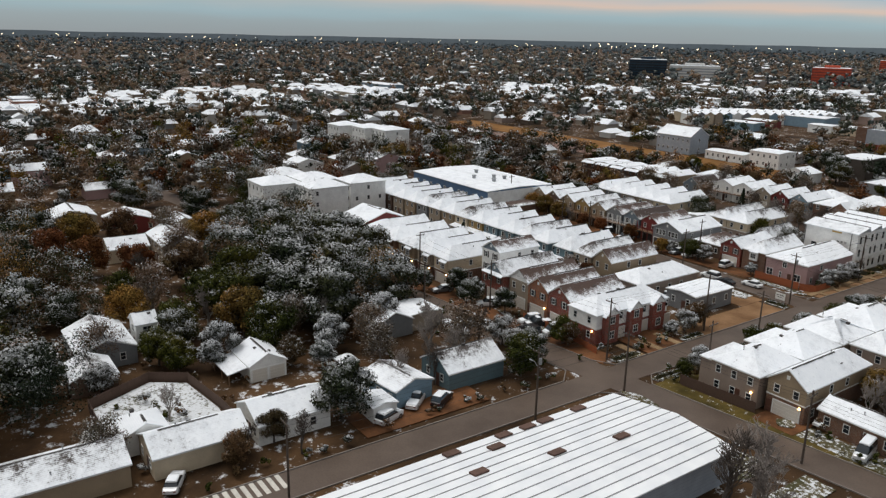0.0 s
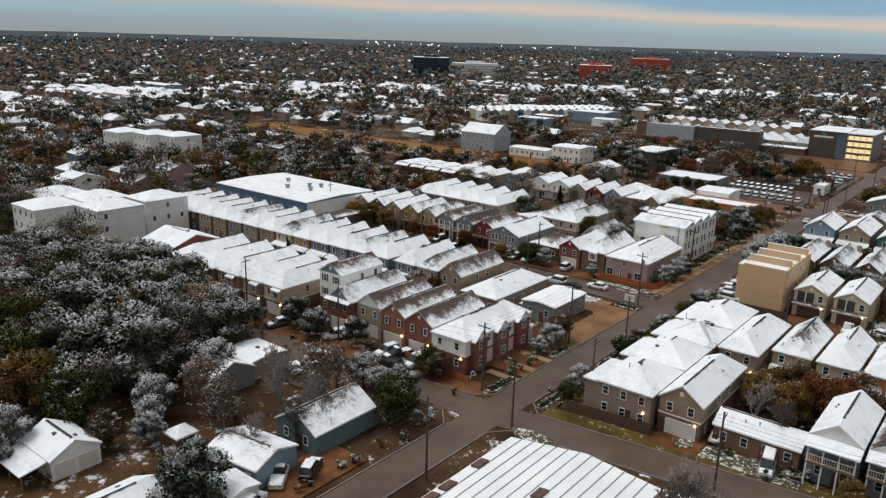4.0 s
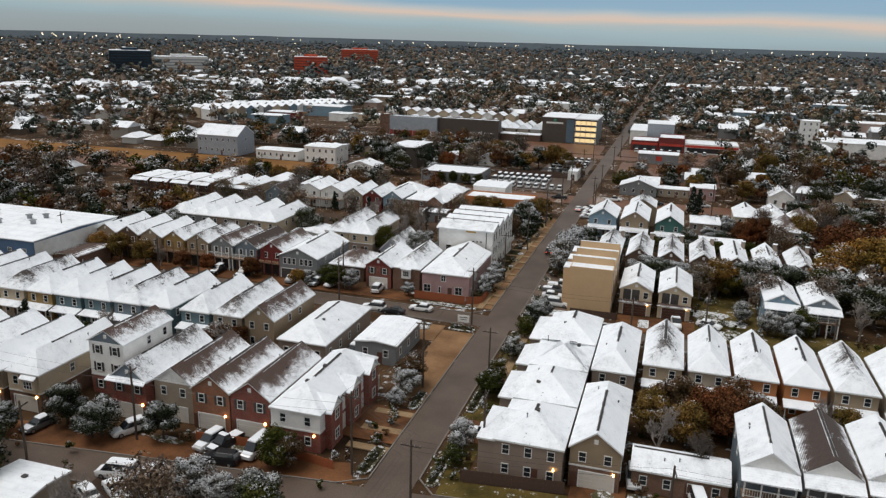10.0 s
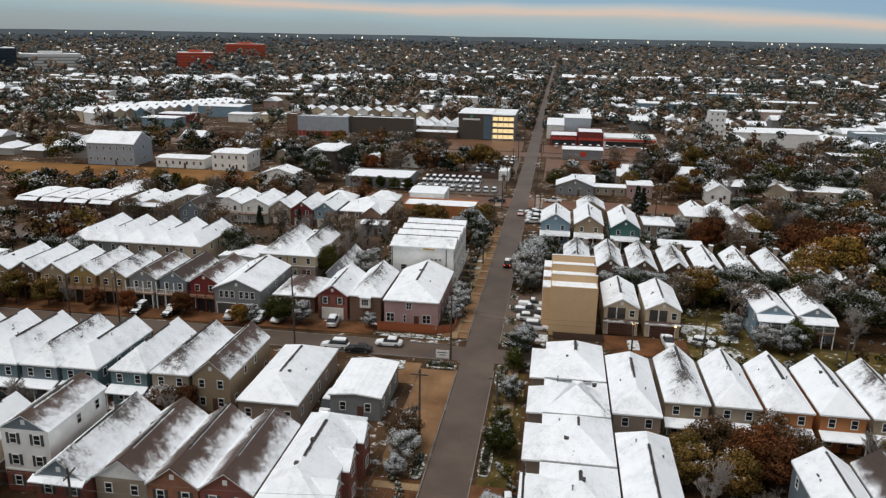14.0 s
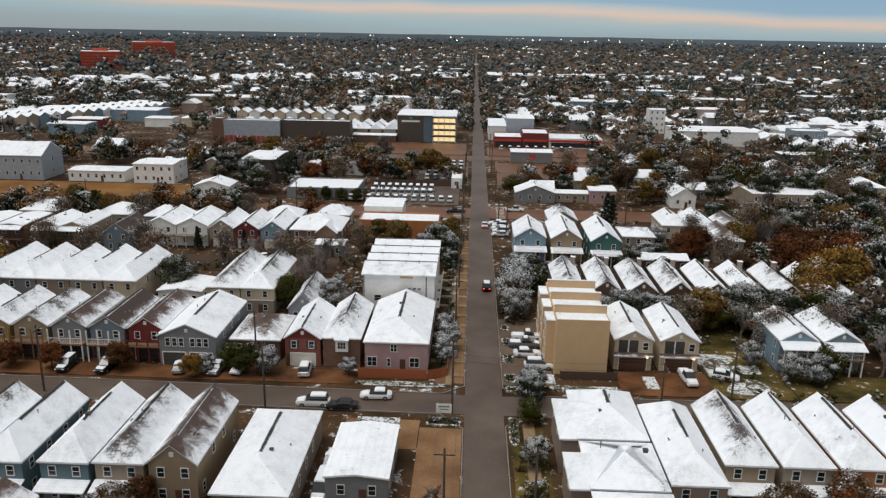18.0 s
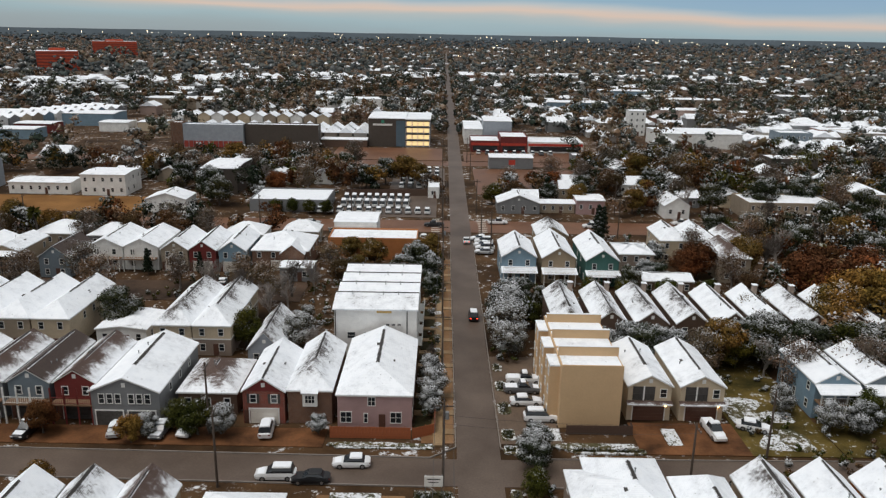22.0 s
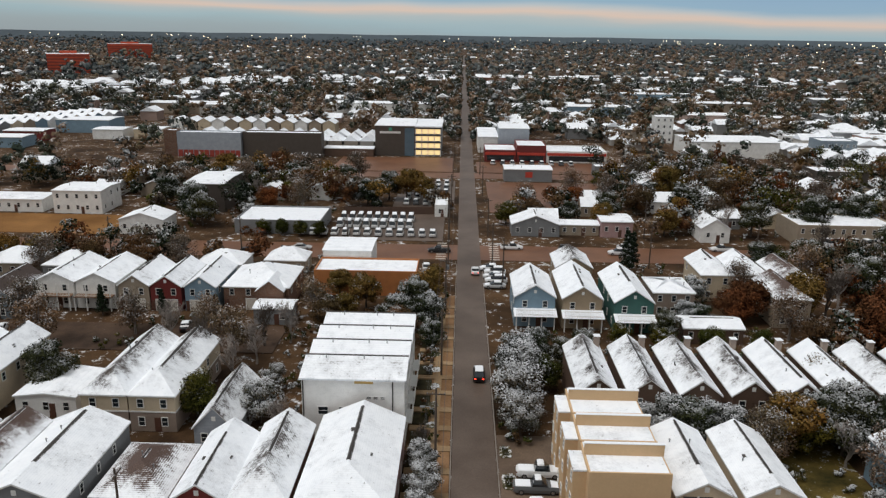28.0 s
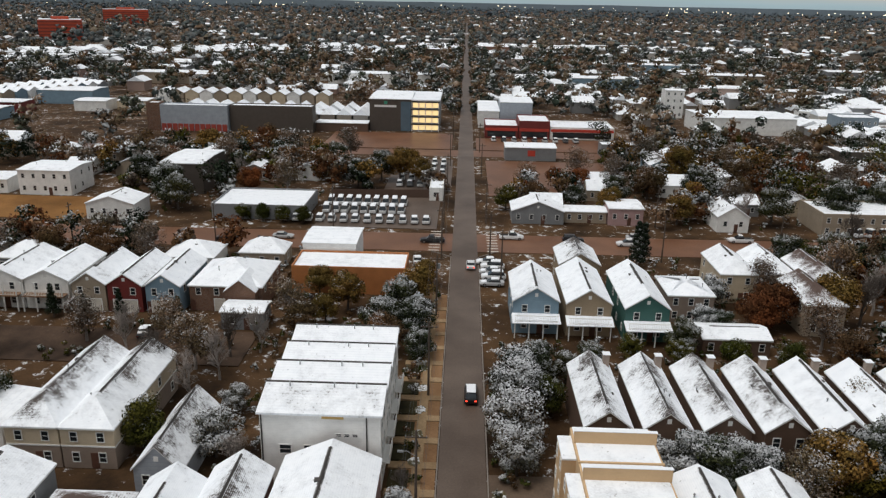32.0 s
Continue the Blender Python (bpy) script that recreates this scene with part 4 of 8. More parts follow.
house(-108, 11.0, -96, 26, 5.8, 8.4, "brick", 0, "x", "", "wide red house with a long snowy roof", "SEW", "S", None, "red", True, G2, "townhouse", True)
house(-36.8, 39.2, -28.4, 58.2, 3.9, 6.0, "taupe", 0, "y", "SN", "low house with a broad hipped snowy roof", "SE", None, None, None, True, "", "house", floors=1)
house(-25.2, 43.8, -18.0, 55.8, 3.5, 3.9, "grey", 0, "y", "", "flat white-roofed outbuilding beside the dirt lot", "SE", floors=1, nv=0, cap=False, name="outbuilding")

# ---- north of the middle street, west ----
G3 = "stilted townhouses north of the middle street"
for i_, c_ in enumerate(("red", "bluegrey", "grey", "tan", "yellow", "tan", "brown", "tan")):
    xc = -61.6 - 6.35 * i_
    # the near-black doors stand in for the shade of open undercrofts
    e = house(xc - 2.8, 81.0, xc + 2.8, 95.0, 5.5, 7.3, c_, (2, 3, 2, 1, 1, 0, 0, 0)[i_], "y", "", "%s gabled townhouse with a timber balcony" % c_, "SE", "S", None, None, True, G3, "townhouse", i_ % 3 == 1, gdoor=RIDGE)
    porch(e, 5.9, 14.0, 1.7, 3.0, 3, True, TRIM if c_ in ("bluegrey", "grey") else (WALLS["red"] if c_ == "red" else DECK), None)
e = house(-59.0, 79.4, -49.6, 96.0, 5.0, 7.0, "grey", 0, "y", "", "wide grey house with a white garage gable", "SE", None, None, None, False, G3, "house")
for u_ in (-3.1, -2.0, -0.9, 0.9, 2.0, 3.1):
    window(e, 9.4, 16.6, "S", u_, 4.0, 0.85, 1.5)
for u_ in (-4, 0, 4):
    window(e, 9.4, 16.6, "E", u_, 3.9, 0.8, 1.3)
for u_ in (-2.2, 2.2):
    garage_door(e, 9.4, 16.6, "S", u_, 3.6, 2.2, RIDGE)
house(-48.4, 83.0, -40.2, 94.0, 3.3, 5.3, "brown", 2, "y", "SN", "low bungalow with a half-bare brown roof", "SE", None, None, None, True, "", "bungalow", floors=1)
e = house(-38.7, 80.6, -33.0, 94.5, 4.8, 6.7, "brick", 0, "y", "", "red brick townhouse with black shutters", "SE", "S", None, "red", True, "brick pair by the corner", "townhouse", shutters=True)
e = house(-32.6, 80.8, -26.6, 96.5, 5.0, 7.1, "brickbrown", 1, "y", "S", "brown brick townhouse with a white bay window", "SE", "S", None, None, False, "brick pair by the corner", "townhouse", gdoor=TRIM)
bay(e, 6.0, 15.7, 0.1, 2.8, 2.0, 2.1, WALLS["white"])
e = house(-25.7, 79.8, -15.6, 99.0, 4.9, 7.1, "pink", 0, "y", "S", "mauve corner house with a hipped snowy roof", "E", None, None, None, True, "", "house")
for u_ in (-3.9, 2.9):
    window(e, 10.1, 19.2, "S", u_, 1.6, 1.6, 1.7, 2)
window(e, 10.1, 19.2, "S", -0.4, 4.0, 1.1, 1.4, 2)
window(e, 10.1, 19.2, "S", -1.2, 1.5, 0.6, 1.5)


def fence(pts, h, mat, label, name="fence", fine=False):
    """Board fence: upright boards on two rails, a post every two metres."""
    e = new(name)
    e.matrix_basis = pose(pts[0][0], pts[0][1], 0)
    tagged(e, label, "fence")
    for (ax, ay), (bx, by) in zip(pts, pts[1:]):
        L = math.hypot(bx - ax, by - ay)
        ang = math.degrees(math.atan2(by - ay, bx - ax))
        m = pose(ax - pts[0][0], ay - pts[0][1], 0, 0, 0, ang)
        n = max(1, int(L / (0.45 if fine else 1.2)))
        me = mesh_from("board", *box_data([(0.006, -0.02, 0.04, L / n - 0.006, 0.02, h)]), mat)
        rr = random.Random(int(L * 10))
        for i in range(n):
            put("board", me, e, m @ pose(i * L / n, 0, rr.uniform(-0.035, 0.0)))
        boxes("rail", [(0, 0.022, 0.35, L, 0.07, 0.45), (0, 0.022, h - 0.4, L, 0.07, h - 0.3)], mat, e, m)
        for i in range(int(L / 2) + 1):
            x = min(L - 0.06, max(0.06, i * 2.0))
            boxes("post", [(x - 0.05, 0.072, 0, x + 0.05, 0.17, h + 0.05)], mat, e, m)
    return e


fence([(-26.4, 77.0), (-15.6, 77.0)], 1.7, FENCE, "bright orange-stained board fence", fine=True)
fence([(-15.4, 77.0), (-12.4, 78.4), (-12.4, 84.5)], 1.6, FENCE, "orange-stained board fence at the corner", fine=True)
fence([(5.4, 78.9), (14.4, 78.9), (14.4, 80.2)], 1.4, FENCE_DK, "dark brown board fence before the tan block", fine=True)
fence([(-34.5, 12.9), (-25, 13.9), (-14.5, 12.4)], 1.3, FENCE, "low red-brown fence by the corner terrace")
fence([(1.0, 15.2), (13.5, 16.6)], 1.7, FENCE_DK, "dark fence beside the corner house")
fence([(-43.2, 230), (-13.6, 232.3)], 2.4, FENCE_DK, "dark screen round the car lot")
fence([(-30.2, -64.6), (-39.7, -64.6), (-44.6, -55.0), (-41.2, -50.0)], 1.7, FENCE_DK, "grey-brown garden fence of boards")
fence([(-41.2, -50.0), (-30.4, -48.6), (-25.6, -48.4)], 1.7, FENCE_DK, "grey-brown garden fence of boards")

# rows behind
for i_ in range(5):
    x0_ = -79.6 - 6.55 * i_
    house(x0_, 104.0, x0_ + 6.3, 122.0, 5.6, 7.6, ("cream", "beige", "taupe", "grey", "beige")[i_], 0, "y", "S", "%s townhouse with a hipped snowy roof" % ("cream", "beige", "taupe", "grey", "beige")[i_], "SE", None, None, None, True, "cream townhouses in the middle of the block", "townhouse")
for x0_ in (-59.0, -52.6):
    e = house(x0_, 102.8, x0_ + 6.2, 122.0, 5.3, 7.5, "cream", 1, "y", "S", "cream townhouse with a dark streak in its snow", "SE", None, "taupe", None, True, "cream pair", "townhouse")
house(-42.5, 98.5, -37.2, 112, 3.2, 6.0, "metalgrey", 1, "y", "", "narrow shed with a steep corrugated roof", "S", floors=1, nv=0, name="shed")
house(-70, 106, -61.5, 115, 3.0, 3.5, "white", 0, "y", "", "low white flat-roofed outbuilding under snow", "SE", floors=1, nv=0, cap=False, name="outbuilding")

# white three-storey terrace with stepped roofs
e = new("apartment_terrace")
e.matrix_basis = pose(-22.3, 111.2, 0)
tagged(e, "white three-storey terrace with four stepped snowy roofs", "apartment building")
boxes("wall", [(-6.6, -10.7, 0, 6.6, 10.7, 9.6)], WALLS["white"], e)
for k_ in range(4):
    y_ = -10.7 + 5.32 * k_
    vs = [(-6.85, y_ - (0.4 if k_ == 0 else 0.02), 9.65), (6.85, y_ - (0.4 if k_ == 0 else 0.02), 9.65), (6.85, y_ + 4.6, 10.75), (-6.85, y_ + 4.6, 10.75), (6.85, y_ + 5.3, 9.75), (-6.85, y_ + 5.3, 9.75)]
    r_ = put("roof", mesh_from("roof", *slab(vs, [(0, 1, 2, 3), (3, 2, 4, 5)], 0.25), ROOF[0]), e)
    boxes("ridge_flashing", [(-6.86, y_ + 4.5, 10.7, 6.86, y_ + 4.75, 10.84)], RIDGE, r_)
    for x_ in (-4, 1, 3.5):
        put("vent_pipe", MESHES["vent_pipe"], r_, pose(x_, y_ + 3.9, 10.6))
    for z_ in (1.7, 4.8, 7.9):
        for u_ in (-9.4 + 5.32 * k_, -7.2 + 5.32 * k_):
            window(e, 13.2, 21.4, "E", u_ + 0.1, z_, 1.1, 1.9, 1)
    boxes("balcony", [(6.603, y_ + 0.8, 3.0, 7.5, y_ + 4.4, 3.15), (7.4, y_ + 0.8, 3.15, 7.5, y_ + 4.4, 4.1)], TRIM, e)
for u_ in (-3.9, -1.2, 2.0, 2.9, 3.8):
    window(e, 13.2, 21.4, "S", u_, 5.0 if u_ < 0 else 6.9, 1.4 if u_ < 0 else 0.7, 1.2 if u_ < 0 else 0.5)
boxes("sign_panel", [(0.2, -10.78, 8.9, 2.6, -10.703, 9.4)], plain("yellow_panel", (0.5, 0.33, 0.1), 0.6), e)
for u_ in (-6.5, 5.0):
    boxes("wall_pipe", [(u_, -10.8, 0.1, u_ + 0.15, -10.703, 9.5)], RIDGE, e)

# tan stucco block with three stepped bays
e = new("apartment_block")
e.matrix_basis = pose(8.8, 93.0, 0)
tagged(e, "tan stucco three-storey block with stepped parapets", "apartment building")
for k_, (ya, yb, zz) in enumerate(((-12.3, -6.0, 9.1), (-6.0, 0.3, 9.1), (0.3, 7.0, 9.1))):
    boxes("wall", [(-4.2, ya + (0.004 if k_ else 0), 0, 4.2, yb, zz)], WALLS["stucco"], e)
    boxes("roof", [(-4.0, ya + 0.25, zz, 4.0, yb - 0.02, zz + 0.1)], ROOF[0], e)
    boxes("parapet", [(-4.2, ya + 3.6, zz + 0.11, 4.2, ya + 3.95, zz + 1.45), (-4.2, ya + 0.01, zz + 0.003, 4.2, ya + 0.22, zz + 0.25)], WALLS["stucco"], e)
    boxes("parapet_cap", [(-4.25, ya + 3.55, zz + 1.45, 4.25, ya + 4.0, zz + 1.52)], SNOW, e)
    boxes("stair_bay", [(-5.6, ya + 1.5, 0, -4.203, yb - 1.0, zz - 0.6)], WALLS["stucco"], e)
    boxes("bay_roof", [(-5.65, ya + 1.45, zz - 0.6, -4.203, yb - 0.95, zz - 0.42)], ROOF[0], e)
    for z_ in (1.7, 4.7, 7.5):
        for u_ in (ya + 2.4, ya + 5.0):
            window(e, 8.4, 0, "E", u_, z_, 0.9, 1.3)
            o_ = window(e, 11.2, 0, "W", -u_, z_, 0.9, 1.3)
# narrow cream pair with balconies
for x0_ in (14.5, 21.9):
    e = house(x0_, 83.2, x0_ + 6.1, 97.0, 5.2, 6.8, "cream", 0, "y", "", "narrow cream house with a recessed balcony", "E", None, None, None, False, "cream pair by the tan block", "house", True)
    garage_door(e, 6.1, 13.8, "S", 0, 4.4, 2.2, WOODDOOR)
    # no recess is cut: a dark panel on the wall paints its shade
    boxes("balcony_opening", [(-2.4, -6.93, 3.1, 0.7, -6.903, 5.2)], RIDGE, e, None, "flat dark panel for the shade of a balcony recess")
    boxes("balcony_rail", [(-2.4, -7.0, 3.1 + 0.95, 0.7, -6.94, 3.1 + 1.03)] + [(-2.4 + 0.3 * i - 0.02, -6.99, 3.1, -2.4 + 0.3 * i + 0.02, -6.95, 4.05) for i in range(11)], RIDGE, e)
    boxes("post", [(-0.95, -7.0, 3.1, -0.75, -6.94, 5.3)], TRIM, e)
    window(e, 6.1, 13.8, "S", 1.9, 4.2, 1.0, 1.4)
    vs = [(-3.2, -7.6, 2.75), (3.2, -7.6, 2.75), (3.2, -6.9, 3.05), (-3.2, -6.9, 3.05)]
    put("canopy", mesh_from("canopy", *slab(vs, [(0, 1, 2, 3)], 0.12), ROOF[2]), e)
for x0_, c_ in ((41.3, "blue"), (48.3, "bluegrey")):
    e = house(x0_, 84.6, x0_ + 6.0, 96.2, 5.4, 7.1, c_, 0, "y", "", "%s gabled house with a two-storey porch" % c_, "SW", None, None, c_, True, "blue pair on the lawn", "house")
    porch(e, 6.0, 11.6, 1.8, 3.0, 3, True, TRIM, 4.7)

# ---- east of the main street, south part ----
for y0_, y1_ in ((51.6, 64.2), (41.0, 50.6), (29.3, 40.1), (17.6, 28.4)):
    e = house(4.6, y0_, 12.9, y1_, 5.2, 7.5, "taupe", 0, "y" if y1_ - y0_ > 10.2 else "x", "SN" if y1_ - y0_ > 10.2 else "WE", "taupe house under thick snow, one of a close row", "SW", None, None, None, True, "taupe houses on the main street", "house", y0_ < 20)
    d_ = y1_ - y0_
    boxes("wing", [(-6.3, -d_ / 2 + 0.4, 0, -4.153, d_ / 2 - 2.0, 4.8)], WALLS["taupe"], e)
    roof_on(e, -6.3, -d_ / 2 + 0.4, 0.5, d_ / 2 - 2.0, 4.8, 6.9, 2.6, 0, "x", ROOF[0], cap=False, name="wing_roof")
    for u_ in (-2.2, 2.2):
        window(e, 12.6, d_, "W", u_, 4.2, 1.0, 1.3)
for y0_, y1_ in ((42.2, 60.4), (18.8, 36.6)):
    e = house(13.6, y0_, 19.6, y1_, 5.3, 7.5, "taupe" if y0_ > 30 else "tan", 0, "y", "SN" if y0_ > 30 else "N", "tan house with an arched window under snow", "SE", "S" if y0_ < 30 else None, "brickbrown" if y0_ < 30 else None, None, True, "taupe houses on the main street", "house", True)
e = house(20.9, 20.2, 31.9, 26.0, 2.9, 4.2, "brickbrown", 0, "x", "", "low brick ranch house in the front yard", "SE", None, None, None, True, "", "bungalow", floors=1)
for i_ in range(6):
    x0_ = 20.6 + 6.6 * i_
    c_ = ("tan", "beige", "orange", "orange", "tan", "beige")[i_]
    e = house(x0_ + 0.15, 46.6, x0_ + 5.75, 60.8, 5.4, 7.7, c_, (1, 0, 0, 0, 1, 0)[i_], "y", "S", "%s house with a hipped snowy roof in a row" % c_, "SE", None, None, None, True, "row behind the taupe houses", "house")
    vs = [(-2.9, -9.0, 2.6), (2.9, -9.0, 2.6), (2.9, -7.104, 3.1), (-2.9, -7.104, 3.1)]
    put("porch_roof", mesh_from("porch_roof", *slab(vs, [(0, 1, 2, 3)], 0.16), ROOF[0]), e, None, "snowy porch roof on posts")
    for u_ in (-2.6, 2.6):
        boxes("post", [(u_ - 0.07, -8.85, 0, u_ + 0.07, -8.71, 2.5)], TRIM, e)
for i_, (x0_, y0_, c_, r_) in enumerate(((32.9, 19.4, "bluegrey", 0), (39.5, 20.2, "grey", 3), (46.1, 21.0, "tan", 0), (52.8, 21.8, "blue", 0), (59.5, 22.6, "cream", 1))):
    e = house(x0_, y0_, x0_ + 5.8, y0_ + 12.6, 6.3, 8.3, c_, r_, "y", "", "%s porch house with a steep front gable" % c_, "SW", None, None, "white", True, "porch houses on the south street", "house")
    porch(e, 5.8, 12.6, 1.8, 3.4, 3, True, TRIM, 5.6)

# row with chimneys
for i_ in range(8):
    xc = 9.9 + 6.85 * i_
    e = house(xc - 2.65, 105.4, xc + 2.65, 121.0, 6.0, 8.0, "brown", (1, 1, 1, 1, 0, 0, 1, 0)[i_], "y", "", "steep-roofed brown townhouse with a rear chimney", "SE", None, None, None, True, "chimney row", "townhouse")
    c_ = boxes("chimney", [(1.75, 6.7, 5.6, 2.55, 7.5, 8.1)], WALLS["taupe"], e)
    boxes("chimney_cap", [(1.65, 6.6, 8.1, 2.65, 7.6, 8.2)], SNOW, c_)
# painted porch houses by the avenue
for x0_, x1_, y0_, y1_, c_ in ((1.3, 8.7, 144.0, 157.5, "blue"), (10.0, 17.2, 143.5, 160, "tan"), (19.2, 26.2, 142.0, 159.5, "green")):
    e = house(x0_, y0_, x1_, y1_, 5.7, 8.0, c_, 0, "y", "", "%s gabled house with white trim and porch" % c_, "SW", None, None, c_, True, "painted houses by the avenue", "house", c_ == "tan")
    porch(e, x1_ - x0_, y1_ - y0_, 2.2, 3.0, 3, True, TRIM, 2.9)
house(11.0, 163, 18.5, 173, 5.6, 7.8, "tan", 1, "y", "", "tan gabled house under snow", "SW", None, None, None, True, "", "house")
house(28.2, 150.5, 36.0, 160, 4.8, 6.0, "taupe", 0, "x", "WE", "small grey house with hipped roof", "SW")
for x0_, y0_, c_ in ((40.0, 160, "cream"), (47.2, 161, "beige"), (54.8, 158, "brown"), (49.5, 146, "beige")):
    house(x0_, y0_, x0_ + 6.6, y0_ + 12, 5.6, 7.6, c_, 2 if x0_ in (54.8, 49.5) else 0, "y", "S", "%s hipped house among trees" % c_, "SW")
house(30.5, 137.5, 41, 143.5, 2.8, 3.6, "brown", 0, "x", "", "low snow-covered shed roof", "S", floors=1, nv=0, name="outbuilding")
for i_, (x0_, y0_) in enumerate(((60, 108), (67.5, 112), (72, 88), (80, 92), (66, 66), (74, 52), (68, 128), (82, 120), (90, 70))):
    house(x0_, y0_, x0_ + 8, y0_ + 11, 3.4 + (i_ % 3), 6.0 + (i_ % 3), ("white", "beige", "blue", "cream", "grey")[i_ % 5], i_ % 2, "y", "", "%s cottage among the trees" % ("white", "beige", "blue", "cream", "grey")[i_ % 5], "SW", floors=1 + (i_ % 3 > 1), name="cottage")

# ---- south side of the avenue, west ----
for x0_, c_, t_ in ((-145.5, "brickbrown", "flat"), (-138, "brickbrown", "flat"), (-130.5, "brickbrown", "flat"), (-123, "brickbrown", "flat"), (-114.2, "tan", "pitch"), (-107.6, "tan", "pitch")):
    e = house(x0_, 140.5, x0_ + 6.4, 153.0, 6.2, 6.6 if t_ == "flat" else 7.4, c_, 0, "y", "", "%s townhouse with a roof terrace" % ("brick" if t_ == "flat" else c_), "SE", None, None, None, True, "townhouses behind the avenue", "townhouse", cap=False)
    porch(e, 6.0, 12.5, 1.5, 3.1, 2, True, RIDGE, 5.6)
house(-98.0, 142, -91.5, 154, 4.6, 7.0, "bluegrey", 3, "y", "", "dark blue-grey house with a bare roof", "SE")
for x0_ in (-90.3, -82.4):
    e = house(x0_, 148.5, x0_ + 7.6, 163, 5.2, 7.0, "white", 0, "y", "", "white gabled townhouse with a roof terrace over its porch", "SE", group="white pair of the court")
    porch(e, 7.4, 14.5, 1.8, 2.9, 3, True, TRIM)
for x0_, c_ in ((-74.0, "beige"), (-67.8, "red"), (-61.2, "blue")):
    e = house(x0_, 148, x0_ + 5.9, 162, 4.9, 6.9, c_, 0, "y", "", "%s gabled house in the parking court" % c_, "SE", "S", None, None, True, "small houses of the court", "house")
e = house(-54.2, 149.5, -41.6, 163, 4.6, 7.4, "brickbrown", 0, "y", "SN", "big brown brick house with a front gable", "SE", "S")
boxes("front_wing", [(0.4, -8.4, 0, 5.6, -6.753, 4.5)], WALLS["brickbrown"], e)
vs = [(0.2, -8.7, 4.45), (5.8, -8.7, 4.45), (5.8, -2.0, 4.45), (0.2, -2.0, 4.45), (3.0, -8.7, 6.6), (3.0, -2.0, 6.6)]
put("wing_roof", mesh_from("wing_roof", *slab(vs, [(0, 4, 5, 3), (1, 2, 5, 4)], 0.16), ROOF[0]), e)
put("wing_gable", mesh_from("wing_gable", [(0.4, -8.4, 4.503), (5.6, -8.4, 4.503), (3.0, -8.4, 6.4), (0.4, -8.2, 4.503), (5.6, -8.2, 4.503), (3.0, -8.2, 6.4)], [(0, 1, 2), (5, 4, 3), (0, 3, 4, 1), (0, 2, 5, 3), (1, 4, 5, 2)], WALLS["brickbrown"]), e)
house(-46.5, 142, -39.5, 147, 3.0, 3.4, "grey", 0, "x", "", "small flat snowy outbuilding", "SE", floors=1, nv=0, cap=False, name="outbuilding")
house(-38.6, 159.2, -17.6, 168.5, 4.8, 5.1, "orange", 0, "x", "", "orange rendered shop with a flat snowy roof", "SE", floors=1, nv=3, cap=False, name="shop", wins=False)
house(-38.4, 168.7, -28.0, 179.5, 6.6, 6.9, "white", 0, "x", "", "raised white rear hall of the orange shop", "SE", floors=1, nv=0, cap=False, name="hall", wins=False)
for x0_, y0_, w_, d_, c_ in ((-112, 166, 11, 11, "beige"), (-134, 168, 12, 9, "white"), (-66, 168, 10, 9, "white"), (-98, 165, 10, 9, "grey"), (-52, 172, 9, 7, "beige")):
    house(x0_, y0_, x0_ + w_, y0_ + d_, 3.2, 5.4, c_, 0, "x", "WE", "%s bungalow facing the avenue" % c_, "SE", floors=1, name="bungalow")

# blue hall and apartments, far west
e = house(-150.0, 62.0, -108.5, 88.0, 7.2, 7.6, "navy", 0, "x", "", "steel-blue metal hall with a wide snowy roof", "SE", floors=1, nv=0, cap=False, name="hall", wins=False)
for k_ in range(10):
    window(e, 41.5, 26, "S", -18 + 4 * k_, 5.0, 1.2, 0.8)
for k_ in range(4):
    window(e, 41.5, 26, "E", -9 + 6 * k_, 5.6, 0.9, 1.4)
for x_, y_ in ((2, -4), (5, 2), (8, 4), (-6, 3), (10, -2)):
    boxes("roof_vent", [(x_ - 0.4, y_ - 0.4, 7.3, x_ + 0.4, y_ + 0.4, 8.6), (x_ - 0.6, y_ - 0.6, 8.6, x_ + 0.6, y_ + 0.6, 8.8)], METAL, e)
house(-108.2, 66.5, -101.5, 77, 3.4, 3.8, "brickbrown", 2, "y", "", "low brick annex with patchy snow", "SE", floors=1, nv=0, cap=False, name="annex")
boxes("loading_wall", [(20.753, -12.9, 0.2, 20.85, 12.9, 7.0)], WALLS["white"], e)
for x0_, y0_, x1_, y1_ in ((-150, 2, -138, 14), (-150, 15, -139, 27), (-137.5, 12, -127, 24), (-139, 26, -129, 38), (-162, 10, -151, 22)):
    house(x0_, y0_, x1_, y1_, 9.6, 11.4, "white", 0, "y", "SN", "white three-storey apartment wing with hipped roof", "SE", floors=3, group="white apartments", name="apartment_wing")
for x0_, y0_ in ((-268, 88), (-254, 94), (-242, 98)):
    house(x0_, y0_, x0_ + 12, y0_ + 13, 10.5, 12, "white", 0, "y", "SN", "white apartment house far off", "SE", floors=3, name="apartment_wing", nv=0)

